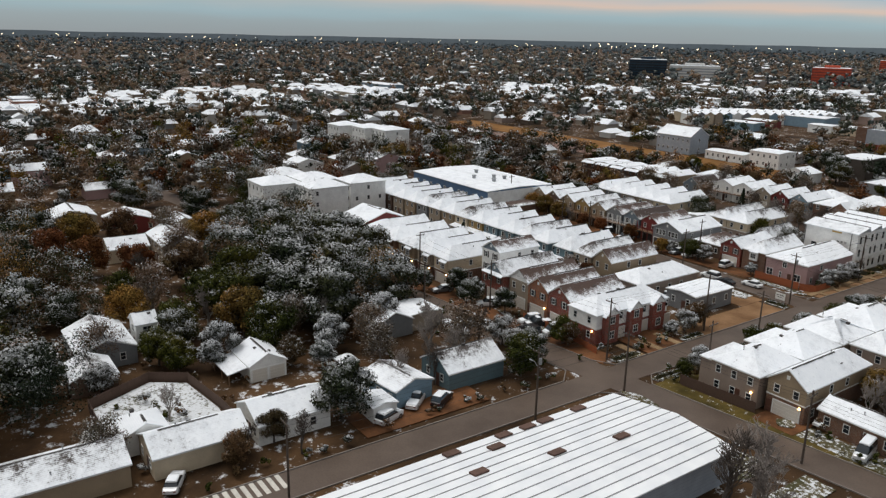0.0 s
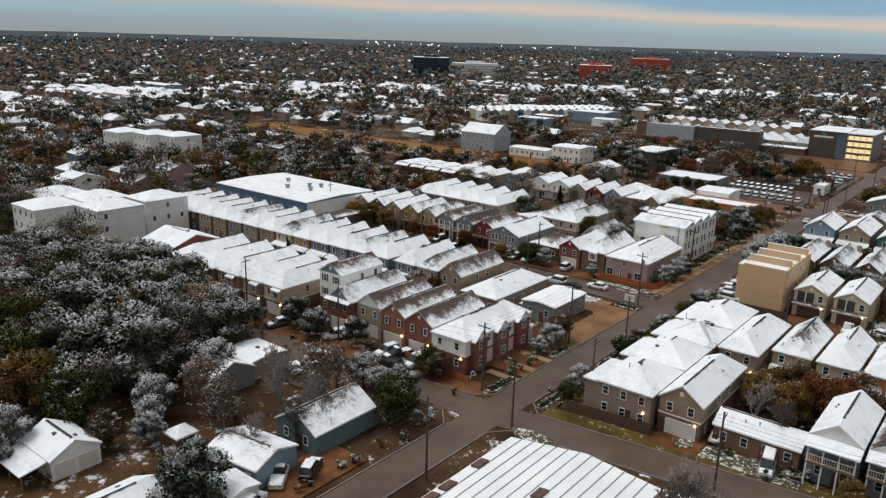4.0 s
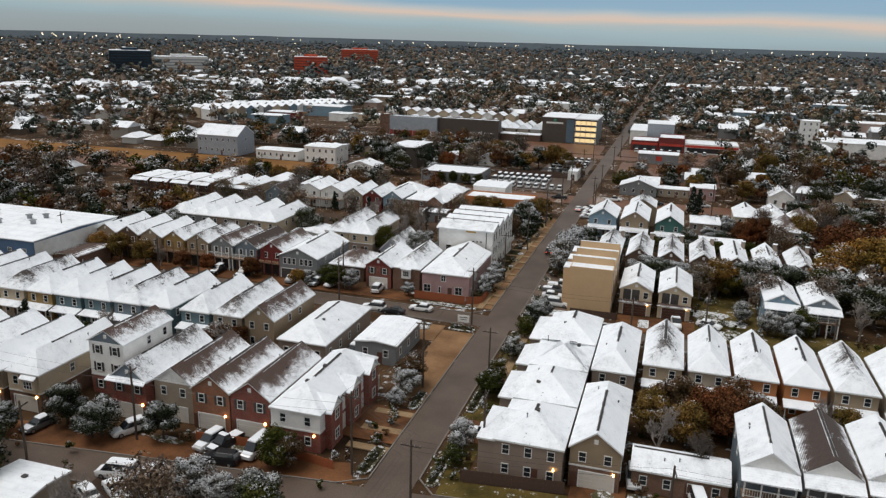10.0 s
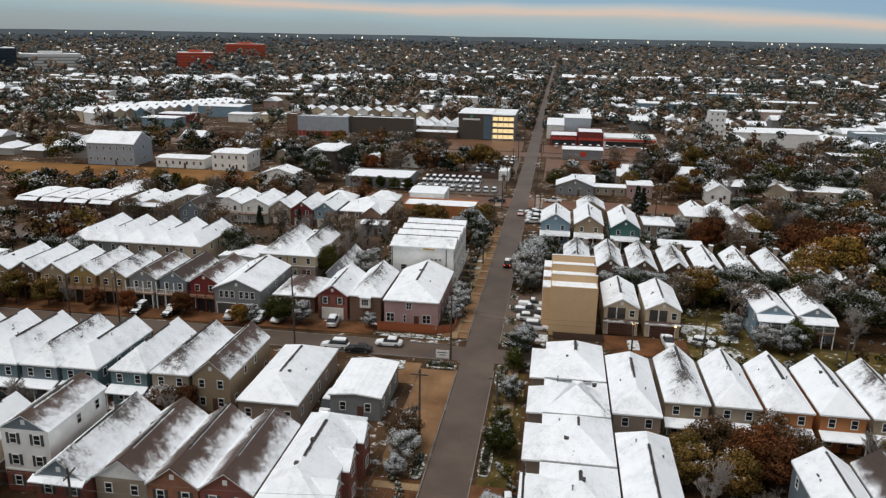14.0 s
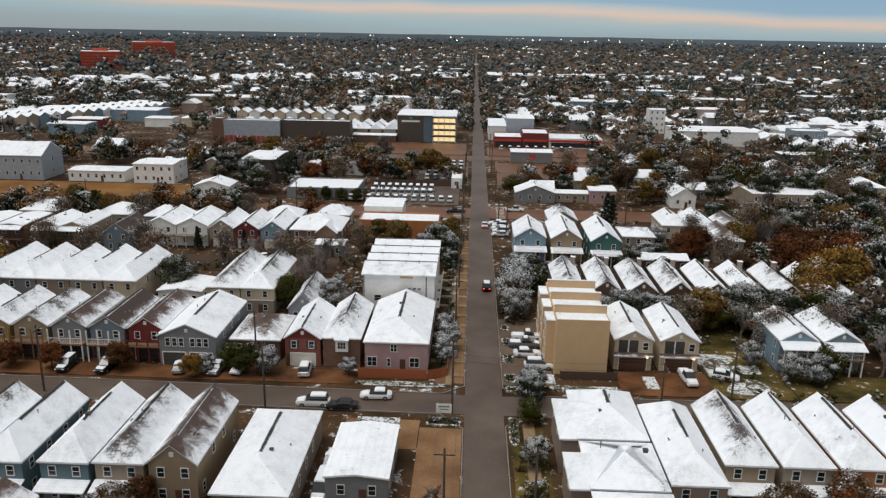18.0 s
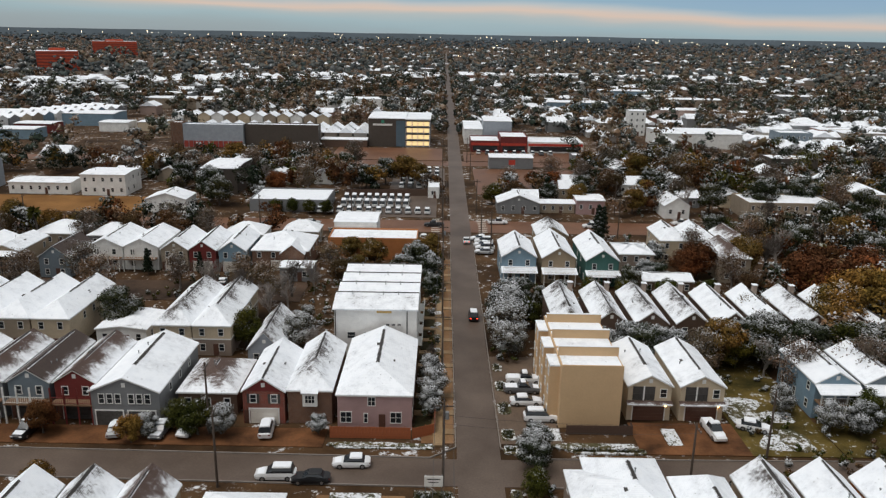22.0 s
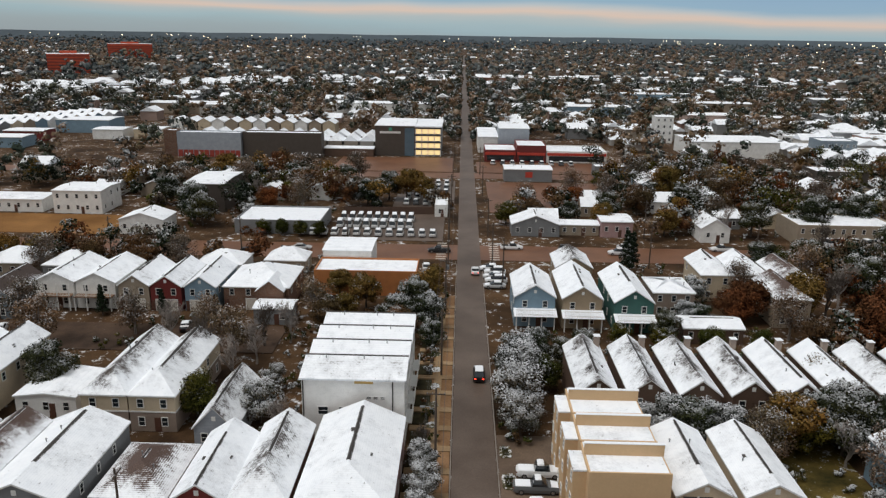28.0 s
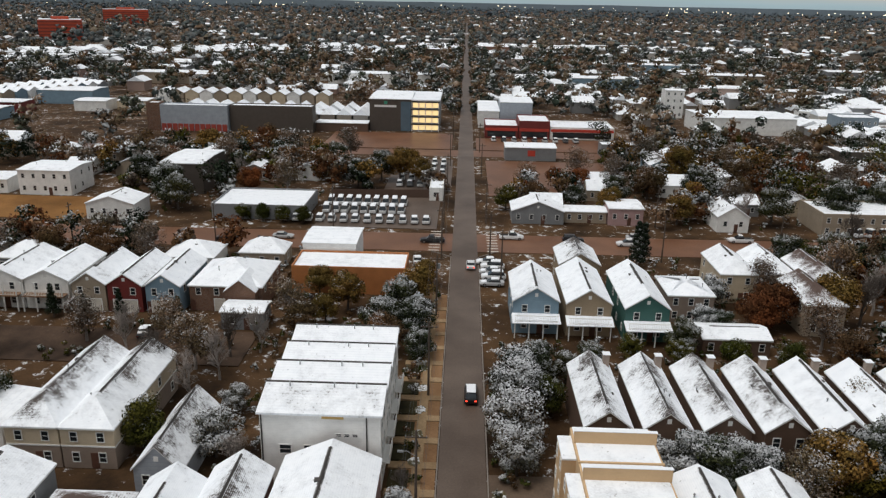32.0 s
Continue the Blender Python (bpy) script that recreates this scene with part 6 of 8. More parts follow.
TREES = """oak 21.5 101.2 .86|frost 25.5 101.2 .8|gold 33.5 100.6 1.0|oak 41 101 1.0|oak 48 101 1.0|green 54 101 1.0|green 36.5 101 .8|oak -48 -22 1.5|oak -56 -26 1.5|oak -66 -22 1.6|oak -76 -18 1.6|oak -60 -14 1.6|oak -70 -8 1.6|oak -82 -8 1.7|oak -52 -6 1.3|oak -92 -12 1.6|green -62 -36 1.3|green -72 -30 1.4|oak -84 -26 1.5|oak -104 -12 1.6|oak -88 2 1.4|oak -76 2 1.3|frost -58 -2 1.2|gold -54 -36 1.1|green -46 -34 1.1|frost -44 -44 .9|green -50 -52 .8|oak -54 -48 .9|oak -42 -72 1.3|oak -52 -78 1.4|oak -64 -72 1.5|oak -58 -10 1.15|oak -66 -16 1.2|oak -74 -8 1.25|oak -84 -14 1.3|oak -92 -6 1.2|oak -80 -26 1.2|oak -64 -28 1.1|oak -100 -18 1.3|oak -108 -8 1.2|oak -52 -18 1|green -70 -38 1|green -60 -46 .9|brown -88 -36 1.1
oak -118 -14 1.2|oak -124 -2 1.1|rust -104 -52 1.1|brown -96 -60 1.1|frost -44 -14 .9|bare -33 -10 1.2|bare -28 -3 1|bare -46 -24 1.1|frost -40 -26 .8|oak -56 -34 .9|frost -35 -30 .55|brown -38 -34 .6
oak -17.4 -35.6 1.08|green -15 -4.5 .82|oak -17.5 0 .75|frost -27 1.5 .62|frost -23 .8 .5|bare -24 -12 1|bare -20 -18 .95|oak -48 -70 1|oak -56 -74 1|oak -70 -76 1.1|frost -62 -82 1|oak -78 -68 1.2|green -46 -50 .7|brown -17 -46 .55|brown -14 -52 .55|bare -16 -50 .6
green -84 -50 .8|oak -110 -66 1.2|rust -116 -58 1.1|brown -128 -40 1.1|oak -140 -16 1.2|oak -132 -58 1.2|brown -150 -64 1.2|oak -164 -30 1.2|bare -92 -44 1.1|frost -44 -62 .6|bare -30 -56 .8
oak -46.5 9.5 .66|oak -47.5 8.8 .55|oak -38.5 11.5 .64|oak -53.4 11 .7|oak -59 5.8 .55|green -21.3 10.8 .62|brown -20 11 .5|frost -12.8 34 .55|brown -13.2 37.5 .6|bare -13 40 .7|frost -13 30.5 .35|frost -.8 22.4 .5|green -.6 18 .35
green -.9 38 .55|green -1 44 .45|oak -.6 53 .5|green -.6 63.8 .45|oak 0 69.5 .55|brown -46.5 36 .75|bare -45 35 .9|bare -66 34 1|green -72 33 .6|pine -83 34 .6|rust -45.5 41 .5|bare -28 32.6 .5|shrub -30 33 1
gold 27.5 33 .75|rust 29.5 37.5 .8|brown 26 41 .75|green 31 41 .6|brown 34 44 .7|gold 22.5 39.5 .6|bare 24 29 .95|bare 29 24 1|rust 32 40.5 .7|bare 45 41 .9|gold 48 41.5 .6|green 46.8 16.4 .6|green 53.4 17 .65|brown 60 18 .6|bare 27 -4 1.5|bare 30.5 -8.5 1.35|bare 27.5 -11 1.6|bare -29 -13 1.1|bare -21 -24 .9|bare -52 -22 1.2|bare -70 -30 1.2|bare -62 -40 1.1|bare -12.5 -44 .8|twig -62 -4 1.1|twig -36 -20 1|twig -30 -22 .9|twig -48 -30 1|twig -90 -24 1.2|twig -76 -46 1.1|twig -100 -34 1.2|twig -120 -30 1.2|rust -82 -20 1.1|rust -98 -44 1|gold -112 -24 1.2|gold -68 -52 1|twig -54 -60 .9|twig -23 -66 .8|gold -126 -50 1.2|twig -26 -8 1.1|gold 22.5 34 .7|rust 33 36 .8|brown 37 40 .7|twig 42 92 1|twig 52 92 1.1|twig 30 98 .9|twig 68 90 1.2|twig 78 104 1.3|gold 82 120 1.4|rust 76 138 1.3|twig 88 138 1.3|twig 50 140 1|twig 48 160 1|gold 56 150 1.1|twig 64 168 1.2|twig 76 172 1.2|gold 86 164 1.3|twig -46 128 1|twig -66 136 .9|twig -54 138 .8|twig -88 140 1|twig -96 132 1|twig -80 130 1|twig -110 138 1|twig -36 146 .9|twig -100 168 1|twig -118 160 1|twig -70 172 1|twig -56 232 1.2|twig -80 256 1.3|twig -94 246 1.2|twig -66 276 1.2|gold -90 270 1.3|twig -46 284 1.2|rust -76 290 1.1|twig 10 240 1|twig 36 246 1.2|gold 58 256 1.4|twig 74 262 1.3|twig 52 276 1.3|twig 28 262 1.1|rust 90 252 1.2|twig 98 240 1.3|twig 110 216 1.4|gold 118 172 1.4|twig 106 150 1.4|rust 63 126 1.4|gold 59 113 1.3|gold 66 118 1.4|rust 71 128 1.4|bare 74 96 1.3|bare 66 104 1.2
frost -13.2 94.5 .5|frost -12.6 89 .55|frost -13 84 .5|bare -13.2 99 .6|oak -69 113 .95|green -45 107 .8|bare -49 121 1.25|bare -43 118 1|bare -41.5 125 1|frost -36 106 .75|bare -33 102 .8|frost -36.5 116 .5|oak -101 100 .85|oak -106 98 .9|green -60 98 .4|frost -41 77.5 .5|green -44 77.2 .6|green -47 78.5 .5|rust -64.5 77 .55|rust -75.5 77 .5|rust -82 76.6 .5|gold -52 75 .45|gold -58 63 .5|gold -92 77 .7|gold -99 77 .75|gold -106 78 .7|bare -88 77 .7|gold -63 61.5 .4
frost -28 77.8 .35|frost -50.4 76.6 .4|frost 0 72.4 .5|oak .9 74 .5|oak -17.5 148 .9|oak -14.5 141 .85|oak -20 141 .8|gold -15.5 155 .85|gold -27 151 .85|brown -19 135 .75|oak -13.6 133 .6|gold -30 146 .6|brown -33 140 .7|bare -38 134 1|bare -42 132 1.1|bare -58 132 1|bare -62 140 .7|pine -53 141 .55|pine -64.5 145 .5|pine -76 145 .55|pine -69 142 .5|gold -14 165 .6|gold -33 157 .7
frost -.2 110 .95|frost .2 117 .98|frost .4 123 .9|frost -.4 104 .7|oak 3.5 126 .8|green 4 118 .7|oak 8 127 .6|oak 12 130 .6|frost 18 103 .85|oak 21 101.5 .8|frost 24.5 103.5 .75|brown 34 103 .85|oak 38.5 104 .9|oak 43 105 1|green 31 101 .6|oak 49 103 .9|bare 40 98 .9|bare 50.5 99 .8|frost 37.5 86 .5|frost 42 80.5 .55|frost 46 79.8 .6|green 47.8 82 .7|oak 57 100 1|oak 60 118 1.1|gold 56 108 1.1|rust 60 131 1.3|rust 67 138 1.35|gold 64 122 1.2|oak 74 110 1.2|oak 80 130 1.3|brown 70 100 1|oak 62 92 1|bare 58 84 1|oak 66 80 .9
rust 45.5 149 1|rust 42 146.5 .85|oak 27.5 138 .7|frost 33 146 .6|oak 36 145 .55|bare 61 150 1.4|bare 66 156 1.3|oak 72 160 1.2|oak 84 150 1.3|oak 58 176 1|pine 29 179 .9|pine 31 182 .8|frost 38 158 .7|green 26 134 .5|green 19 135 .5|green 34 133 .6|green 42 132 .6|brown 52 134 .8|oak 88 112 1.2|oak 96 92 1.2|gold 92 130 1.2|brown 100 146 1.3|bare 84 100 1.1
gold -26 249 1.25|oak -32 252 1.1|gold -20 246 1|oak -38 244 1|gold -24 258 1|oak -84 219 1.3|oak -80 214 1.1|rust -66 232 .9|bare -72 245 1.1|bare -58 250 1.2|oak -62 262 1|brown -50 256 1|oak -48 268 1|oak -100 240 1|bare -104 250 1.1|gold -112 176 .8|brown -90 172 .9|brown -82 176 .9|brown -78 170 .8|bare -74 178 .8|brown -122 172 .8|green -46 204.5 .5|green -51 205 .5|green -56 205.5 .5|green -61 206 .5|gold -126 183 .9
green 4 222 .8|brown 12 226 .8|oak 22 224 .8|gold 30 218 .9|oak 34 230 1|brown 44 236 1.1|gold 52 222 1|oak 58 240 1.1|rust 26 244 .8|brown 66 228 1|brown 72 246 1.2|oak 80 234 1|oak 92 226 1.1|gold 46 212 .9|oak 70 214 1.1|oak 86 214 1.3|oak 100 220 1.3|bare 62 210 1.2|oak 110 200 1.3|bare 78 190 1.4|oak 92 186 1.2|oak 100 176 1.2|oak 112 160 1.3|rust 20 250 .7|gold 38.9 15.4 .45|brown 45.4 15.8 .45|oak 35.8 103.8 0.75|green 43.4 106.9 0.8|oak 35.1 112.2 0.6|twig 44.6 115.1 0.9|green 62 176 .9|oak 70 180 1"""
for row_ in TREES.replace("\n", "|").split("|"):
    k_, x_, y_, s_ = row_.split()
    tree(k_, float(x_), float(y_), float(s_))

# a palm
e = new("palm_tree")
e.matrix_basis = pose(-112, 168, 0)
tagged(e, "fan palm with a shaggy crown dusted with snow", "tree")
put("trunk", mesh_from("trunk", *tube_data([(0, 0, -0.1), (0.2, 0, 4), (0, 0, 8)], [0.35, 0.28, 0.25], 8), BARK), e)
pv, pf = [], []
rp = random.Random(3)
for k_ in range(70):
    a_, b_ = rp.uniform(0, 6.28), rp.uniform(-0.9, 1.2)
    d_ = Vector((math.cos(a_) * math.cos(b_), math.sin(a_) * math.cos(b_), math.sin(b_)))
    s_ = d_.orthogonal().normalized() * 0.28
    o_ = Vector((0, 0, 8))
    i_ = len(pv)
    pv += [tuple(o_), tuple(o_ + d_ * 1.2 + s_), tuple(o_ + d_ * 2.1 + Vector((0, 0, -0.3))), tuple(o_ + d_ * 1.2 - s_)]
    pf.append((i_, i_ + 1, i_ + 2, i_ + 3))
put("crown", mesh_from("crown", pv, pf, LEAF["green"]), e)

# ---- cars ----
CARCOL = {k: plain("car_" + k, c, 0.3, 0.04, 2.0, 0.2, 0) for k, c in dict(white=(0.72, 0.73, 0.74), black=(0.012, 0.012, 0.014), grey=(0.12, 0.125, 0.13), red=(0.20, 0.02, 0.02), silver=(0.45, 0.46, 0.47)).items()}


def loft(sections):
    """Boxy body from cross-sections (y, half width, z0, z1), with the top drawn in."""
    vs, fs = [], []
    for y, hw, z0, z1, ht in sections:
        vs += [(-hw, y, z0), (hw, y, z0), (hw * 1.02, y, (z0 + z1) / 2), (ht, y, z1), (-ht, y, z1), (-hw * 1.02, y, (z0 + z1) / 2)]
    n = 6
    for i in range(len(sections) - 1):
        for s in range(n):
            t = (s + 1) % n
            fs.append((i * n + s, i * n + t, (i + 1) * n + t, (i + 1) * n + s))
    fs += [tuple(range(n - 1, -1, -1)), tuple(range((len(sections) - 1) * n, len(sections) * n))]
    return vs, fs


def wheel_mesh():
    if "wheel" not in MESHES:
        vs, fs = tube_data([(-0.11, 0, 0), (0.11, 0, 0)], [0.34, 0.34], 14)
        fs.append(tuple(range(13, -1, -1)))
        MESHES["wheel"] = mesh_from("wheel", vs, fs, TYRE)
        vs, fs = tube_data([(-0.118, 0, 0), (0.118, 0, 0)], [0.2, 0.2], 10)
        fs.append(tuple(range(9, -1, -1)))
        MESHES["rim"] = mesh_from("rim", vs, fs, RIM)
    return MESHES["wheel"], MESHES["rim"]


CARS = {}


def car(x, y, heading, kind="sedan", col="white", snow=True, label="", z=0.0, lit=False, simple=False, group="parked cars"):
    key = (kind, col, snow, lit, simple)
    if key not in CARS:
        e = new({"sedan": "car", "suv": "suv", "pickup": "pickup_truck", "van": "van"}[kind])
        L = {"sedan": 4.7, "suv": 4.9, "pickup": 5.6, "van": 5.4}[kind]
        h = L / 2
        up = {"sedan": 0.92, "suv": 1.05, "pickup": 1.05, "van": 1.15}[kind]
        top = {"sedan": 1.45, "suv": 1.78, "pickup": 1.85, "van": 2.15}[kind]
        b = put("body", mesh_from("body", *loft([(-h, 0.72, 0.38, up * 0.9, 0.6), (-h + 0.35, 0.9, 0.28, up, 0.8), (0, 0.92, 0.26, up, 0.84), (h - 0.9, 0.9, 0.26, up * 0.97, 0.8), (h - 0.2, 0.84, 0.3, up * 0.82, 0.7), (h, 0.68, 0.4, up * 0.72, 0.58)]), CARCOL[col]), e)
        c0, c1 = {"sedan": (-h + 0.7, h - 1.4), "suv": (-h + 0.25, h - 1.35), "pickup": (-0.6, h - 1.5), "van": (-h + 0.2, h - 0.8)}[kind]
        put("cabin_glass", mesh_from("cabin_glass", *loft([(c0, 0.8, up - 0.06, up, 0.76), (c0 + (0.55 if kind == "sedan" else 0.2), 0.8, up - 0.06, top - 0.06, 0.62), (c1 - 0.8, 0.8, up - 0.06, top - 0.06, 0.62), (c1, 0.78, up - 0.06, up, 0.74)]), GLASS), e)
        put("cabin_roof", mesh_from("cabin_roof", *loft([(c0 + 0.3, 0.64, top - 0.1, top - 0.02, 0.56), (c0 + 0.6, 0.68, top - 0.1, top, 0.58), (c1 - 0.95, 0.68, top - 0.1, top, 0.58), (c1 - 0.75, 0.62, top - 0.1, top - 0.04, 0.55)]), CARCOL[col]), e)
        if kind == "pickup":
            boxes("bed", [(-0.74, -h + 0.25, up + 0.002, 0.74, -0.75, up + 0.05)], TYRE if not snow else SNOW, e)
        if snow:
            put("snow_cover", mesh_from("snow_cover", *loft([(c0 + 0.35, 0.6, top + 0.005, top + 0.06, 0.5), (c0 + 0.7, 0.62, top + 0.005, top + 0.12, 0.52), (c1 - 1.0, 0.62, top + 0.005, top + 0.12, 0.52), (c1 - 0.8, 0.56, top + 0.005, top + 0.05, 0.5)]), SNOW), e, None, "snow on the roof")
            if not simple:
                put("bonnet_snow", mesh_from("bonnet_snow", *loft([(h - 1.15, 0.72, up * 0.97, up * 0.97 + 0.06, 0.66), (h - 0.3, 0.62, up * 0.86, up * 0.86 + 0.05, 0.55)]), SNOW), e, None, "snow on the bonnet")
        w, r = wheel_mesh()
        if simple:
            put("wheel_set", mesh_from("wheel_set", *merge([tube_data([(sx - 0.11, sy, 0.34), (sx + 0.11, sy, 0.34)], [0.34, 0.34], 10) for sx in (-0.82, 0.82) for sy in (-h + 0.95, h - 0.95)]), TYRE), e)
        for sx in (-0.82, 0.82) if not simple else ():
            for sy in (-h + 0.95, h - 0.95):
                o = put("wheel", w, e, pose(sx, sy, 0.34))
                if not simple:
                    put("rim", r, o)
        if not simple:
            for sx in (-0.6, 0.6):
                boxes("headlight", [(sx - 0.16, h - 0.12, up * 0.62, sx + 0.16, h + 0.02, up * 0.74)], HEAD, e)
                boxes("tail_light", [(sx - 0.14, -h - 0.02, up * 0.68, sx + 0.14, -h + 0.1, up * 0.82)], TAIL if lit else WALLS["red"], e)
        e.matrix_basis = pose(x, y, z, 0, 0, heading)
        tagged(e, "", "car")
        CARS[key] = e
        o = e
    else:
        o = copy_thing(CARS[key], pose(x, y, z, 0, 0, heading))
    return tagged(o, label or "%s %s parked%s" % (col, {"sedan": "saloon car", "suv": "sport utility car", "pickup": "pickup truck", "van": "van"}[kind], " with snow on top" if snow else ""), "car", group)


D = 0.09
CARLIST = """-22.7 70.4 92 sedan white 1|-31.5 67.5 92 suv white 1|2.4 82.6 270 suv white 1|.8 87.3 272 sedan white 1|.6 91.2 270 pickup grey 1|1.2 94.5 270 pickup white 1|25.6 79.6 184 pickup white 1|31.6 80.8 250 sedan white 1
-66.5 77.3 175 pickup black 1|-55 77.6 10 sedan silver 1|-45.4 78.0 170 sedan white 1|-35.0 78.2 5 suv white 1|-49 77.4 178 sedan grey 1|-73 77 180 suv black 1|-43.8 11.6 150 suv white 1|-32.0 12.4 170 suv silver 1|-30.0 12.7 165 pickup black 1|-25.3 12.8 175 van white 1
-56 8.6 170 sedan grey 1|-66 7.8 160 sedan black 0|-74 7.2 170 sedan grey 0|-28.4 9.2 97 suv black 0|-35 3.6 95 sedan white 1|-38 2.4 100 van white 1|21.2 22.0 185 suv white 1|28.8 18.2 190 van white 1|-16 -24 40 pickup white 1|-14.2 -20.6 30 suv black 1|-13.8 -30 20 suv white 1|-13.8 -60 60 sedan white 1
-26 46 178 van white 1|-25.7 40.5 178 sedan white 1|-25.9 51.5 178 pickup white 1|-27.2 66.8 92 sedan black 0|.9 26.5 275 pickup white 1|-90 136 20 sedan white 1|-96 134 15 suv white 1|-108 132 20 sedan white 1|-120 131 80 sedan black 1|-115 131 70 suv white 1|-84 133 190 sedan red 0|-128 131 10 suv silver 1|-58 139 10 sedan black 1
-2 178 90 sedan white 1|-1 175 90 suv white 1|-1.4 172 90 sedan silver 1|-1 169 90 suv white 1|-1.4 165.5 90 sedan silver 1|-26 178 5 sedan white 1|-22.8 178 5 sedan silver 1|-19.6 178 5 suv white 1|-16.5 178 5 sedan white 1|-32.5 182.6 90 sedan grey 0"""
for row_ in CARLIST.replace("\n", "|").split("|"):
    x_, y_, a_, k_, c_, s_ = row_.split()
    car(float(x_), float(y_), float(a_), k_, c_, s_ == "1", z=D if float(y_) not in (70.4, 67.5, 9.2, 66.8) else 0.0)
car(-38.6, -2.2, 60, "sedan", "white", True, "white car under snow at the lane end", D)
car(-35.6, -0.8, 60, "pickup", "white", True, "white pickup under snow at the lane end", D)
car(-5.6, 122.0, 0, "suv", "black", True, "dark sport utility car with lit tail lamps on the street", 0, True, group="traffic")
car(-5.4, 176.0, 0, "sedan", "white", False, "pale car waiting at the avenue with lit tail lamps", 0, True, group="traffic")
for x_, y_, a_, c_, k_ in ((-60, 189.5, 90, "black", "suv"), (-78, 189, 90, "black", "sedan"), (-48, 192.5, 270, "silver", "sedan"), (-14, 192, 90, "black", "pickup"), (4, 196, 270, "white", "pickup"), (18, 195, 270, "black", "suv"), (30, 193, 90, "white", "suv"), (57, 198, 90, "white", "pickup"), (-120, 186.5, 90, "white", "pickup"), (-140, 188, 270, "silver", "sedan"), (33, 198, 270, "silver", "sedan")):
    car(x_, y_, a_, k_, c_, False, "%s car driving on the avenue" % c_, 0, False, group="traffic")
for y_, n_ in ((207.5, 13), (216, 9), (224, 9)):
    for i_ in range(n_):
        car(-16.2 - 2.9 * i_ if y_ < 210 else -23 - 2.4 * i_, y_, 4 if i_ % 3 else 0, "van" if y_ > 210 else "suv", "white", True, "white vehicle under snow in the car lot", D, False, True, "car lot vehicles")
for r_ in range(5):
    for i_ in range(5):
        car(-14 - 3 * i_, 246 + 8 * r_, 3, "suv", ("white", "silver", "white", "grey", "white")[(i_ + r_) % 5], True, "snowed vehicle in the far lot", D, False, True, "far lot vehicles")
for i_ in range(9):
    car(4 + 4 * i_, 324, 3, "suv", ("white", "grey", "silver")[i_ % 3], True, "snowed vehicle before the red shop", D, False, True, "shop vehicles")
for i_ in range(12):
    car(86 + 3.2 * (i_ % 6), 206 + 8 * (i_ // 6), 30, "van", "white", True, "white van under snow in a yard", 0, False, True, "yard vehicles")

# ---- poles and wires ----
def utility_pole(x, y, h=11.0, arm=0.0, box=False, lamp=0.0):
    e = new("utility_pole")
    e.matrix_basis = pose(x, y, 0, 0, 0, arm)
    tagged(e, "weathered wooden utility pole with a cross-arm", "utility pole", "utility poles")
    put("shaft", mesh_from("shaft", *tube_data([(0, 0, -0.1), (0, 0, h * 0.5), (0, 0, h)], [0.17, 0.145, 0.115], 8), POLE), e)
    c = boxes("crossarm", [(-1.15, -0.19, h - 0.75, 1.15, -0.09, h - 0.62)], POLE, e)
    put("insulator_set", mesh_from("insulator_set", *merge([tube_data([(u, -0.14, h - 0.62), (u, -0.14, h - 0.45)], [0.05, 0.035], 6) for u in (-1.05, -0.4, 0.4, 1.05)]), METAL), c)
    if box:
        put("transformer", mesh_from("transformer", *tube_data([(0.35, 0, h - 2.4), (0.35, 0, h - 1.5)], [0.24, 0.24], 10), METAL), e)
    if lamp:
        put("lamp_arm", mesh_from("lamp_arm", *tube_data([(0, 0, h - 3), (lamp * 0.5, 0, h - 2.4), (lamp, 0, h - 2.4)], [0.04, 0.04, 0.04], 5), METAL), e)
        boxes("lamp_head", [(lamp - 0.1, -0.12, h - 2.52, lamp + 0.5, 0.12, h - 2.36)], METAL, e)
    return e


PX = [(-3.0, -50), (-2.6, -12.3), (-2.0, 5.6), (-11.9, 12.2), (-11.4, 38), (-11.3, 66.5), (-11.5, 95), (-11.5, 122), (-11.5, 150), (-11.6, 181), (-11.8, 204), (-11.8, 238), (-11.8, 275), (-11.8, 330), (-11.8, 390)]
for i_, (x_, y_) in enumerate(PX):
    utility_pole(x_, y_, 11.2 if y_ != 5.6 else 10.2, 0, i_ in (1, 5, 8), -1.8 if i_ in (1, 6) else 0)
for x_, y_, a_ in ((-47.2, -1.8, 97), (-57.8, -1.2, 97), (-67.5, 10.4, 97), (-41.8, 10.4, 97), (25.2, 9.2, 97), (50, 11.5, 97), (-84, 1, 97), (-110, -4, 97), (30.5, 73.6, 92), (17.8, 65.2, 92), (-42.5, 77.4, 92), (-38, 65.4, 92), (-80, 66.2, 92), (-72.3, 69, 92), (50, 66, 92), (2.8, 19.5, 92), (-1.6, 40, 0), (-114, 76, 92), (-1.4, 181, 0), (0.4, 168, 0), (-1.6, 208, 0), (35, 182, 90), (60, 184, 90), (-60, 182, 90), (-90, 180, 90), (-120, 178, 90), (-38, 201, 90), (40, 209, 90), (-1.8, 300, 0), (-1.8, 260, 0)):
    utility_pole(x_, y_, 9.5 if abs(y_ - 70) < 20 and x_ > -20 else 10.5, a_)


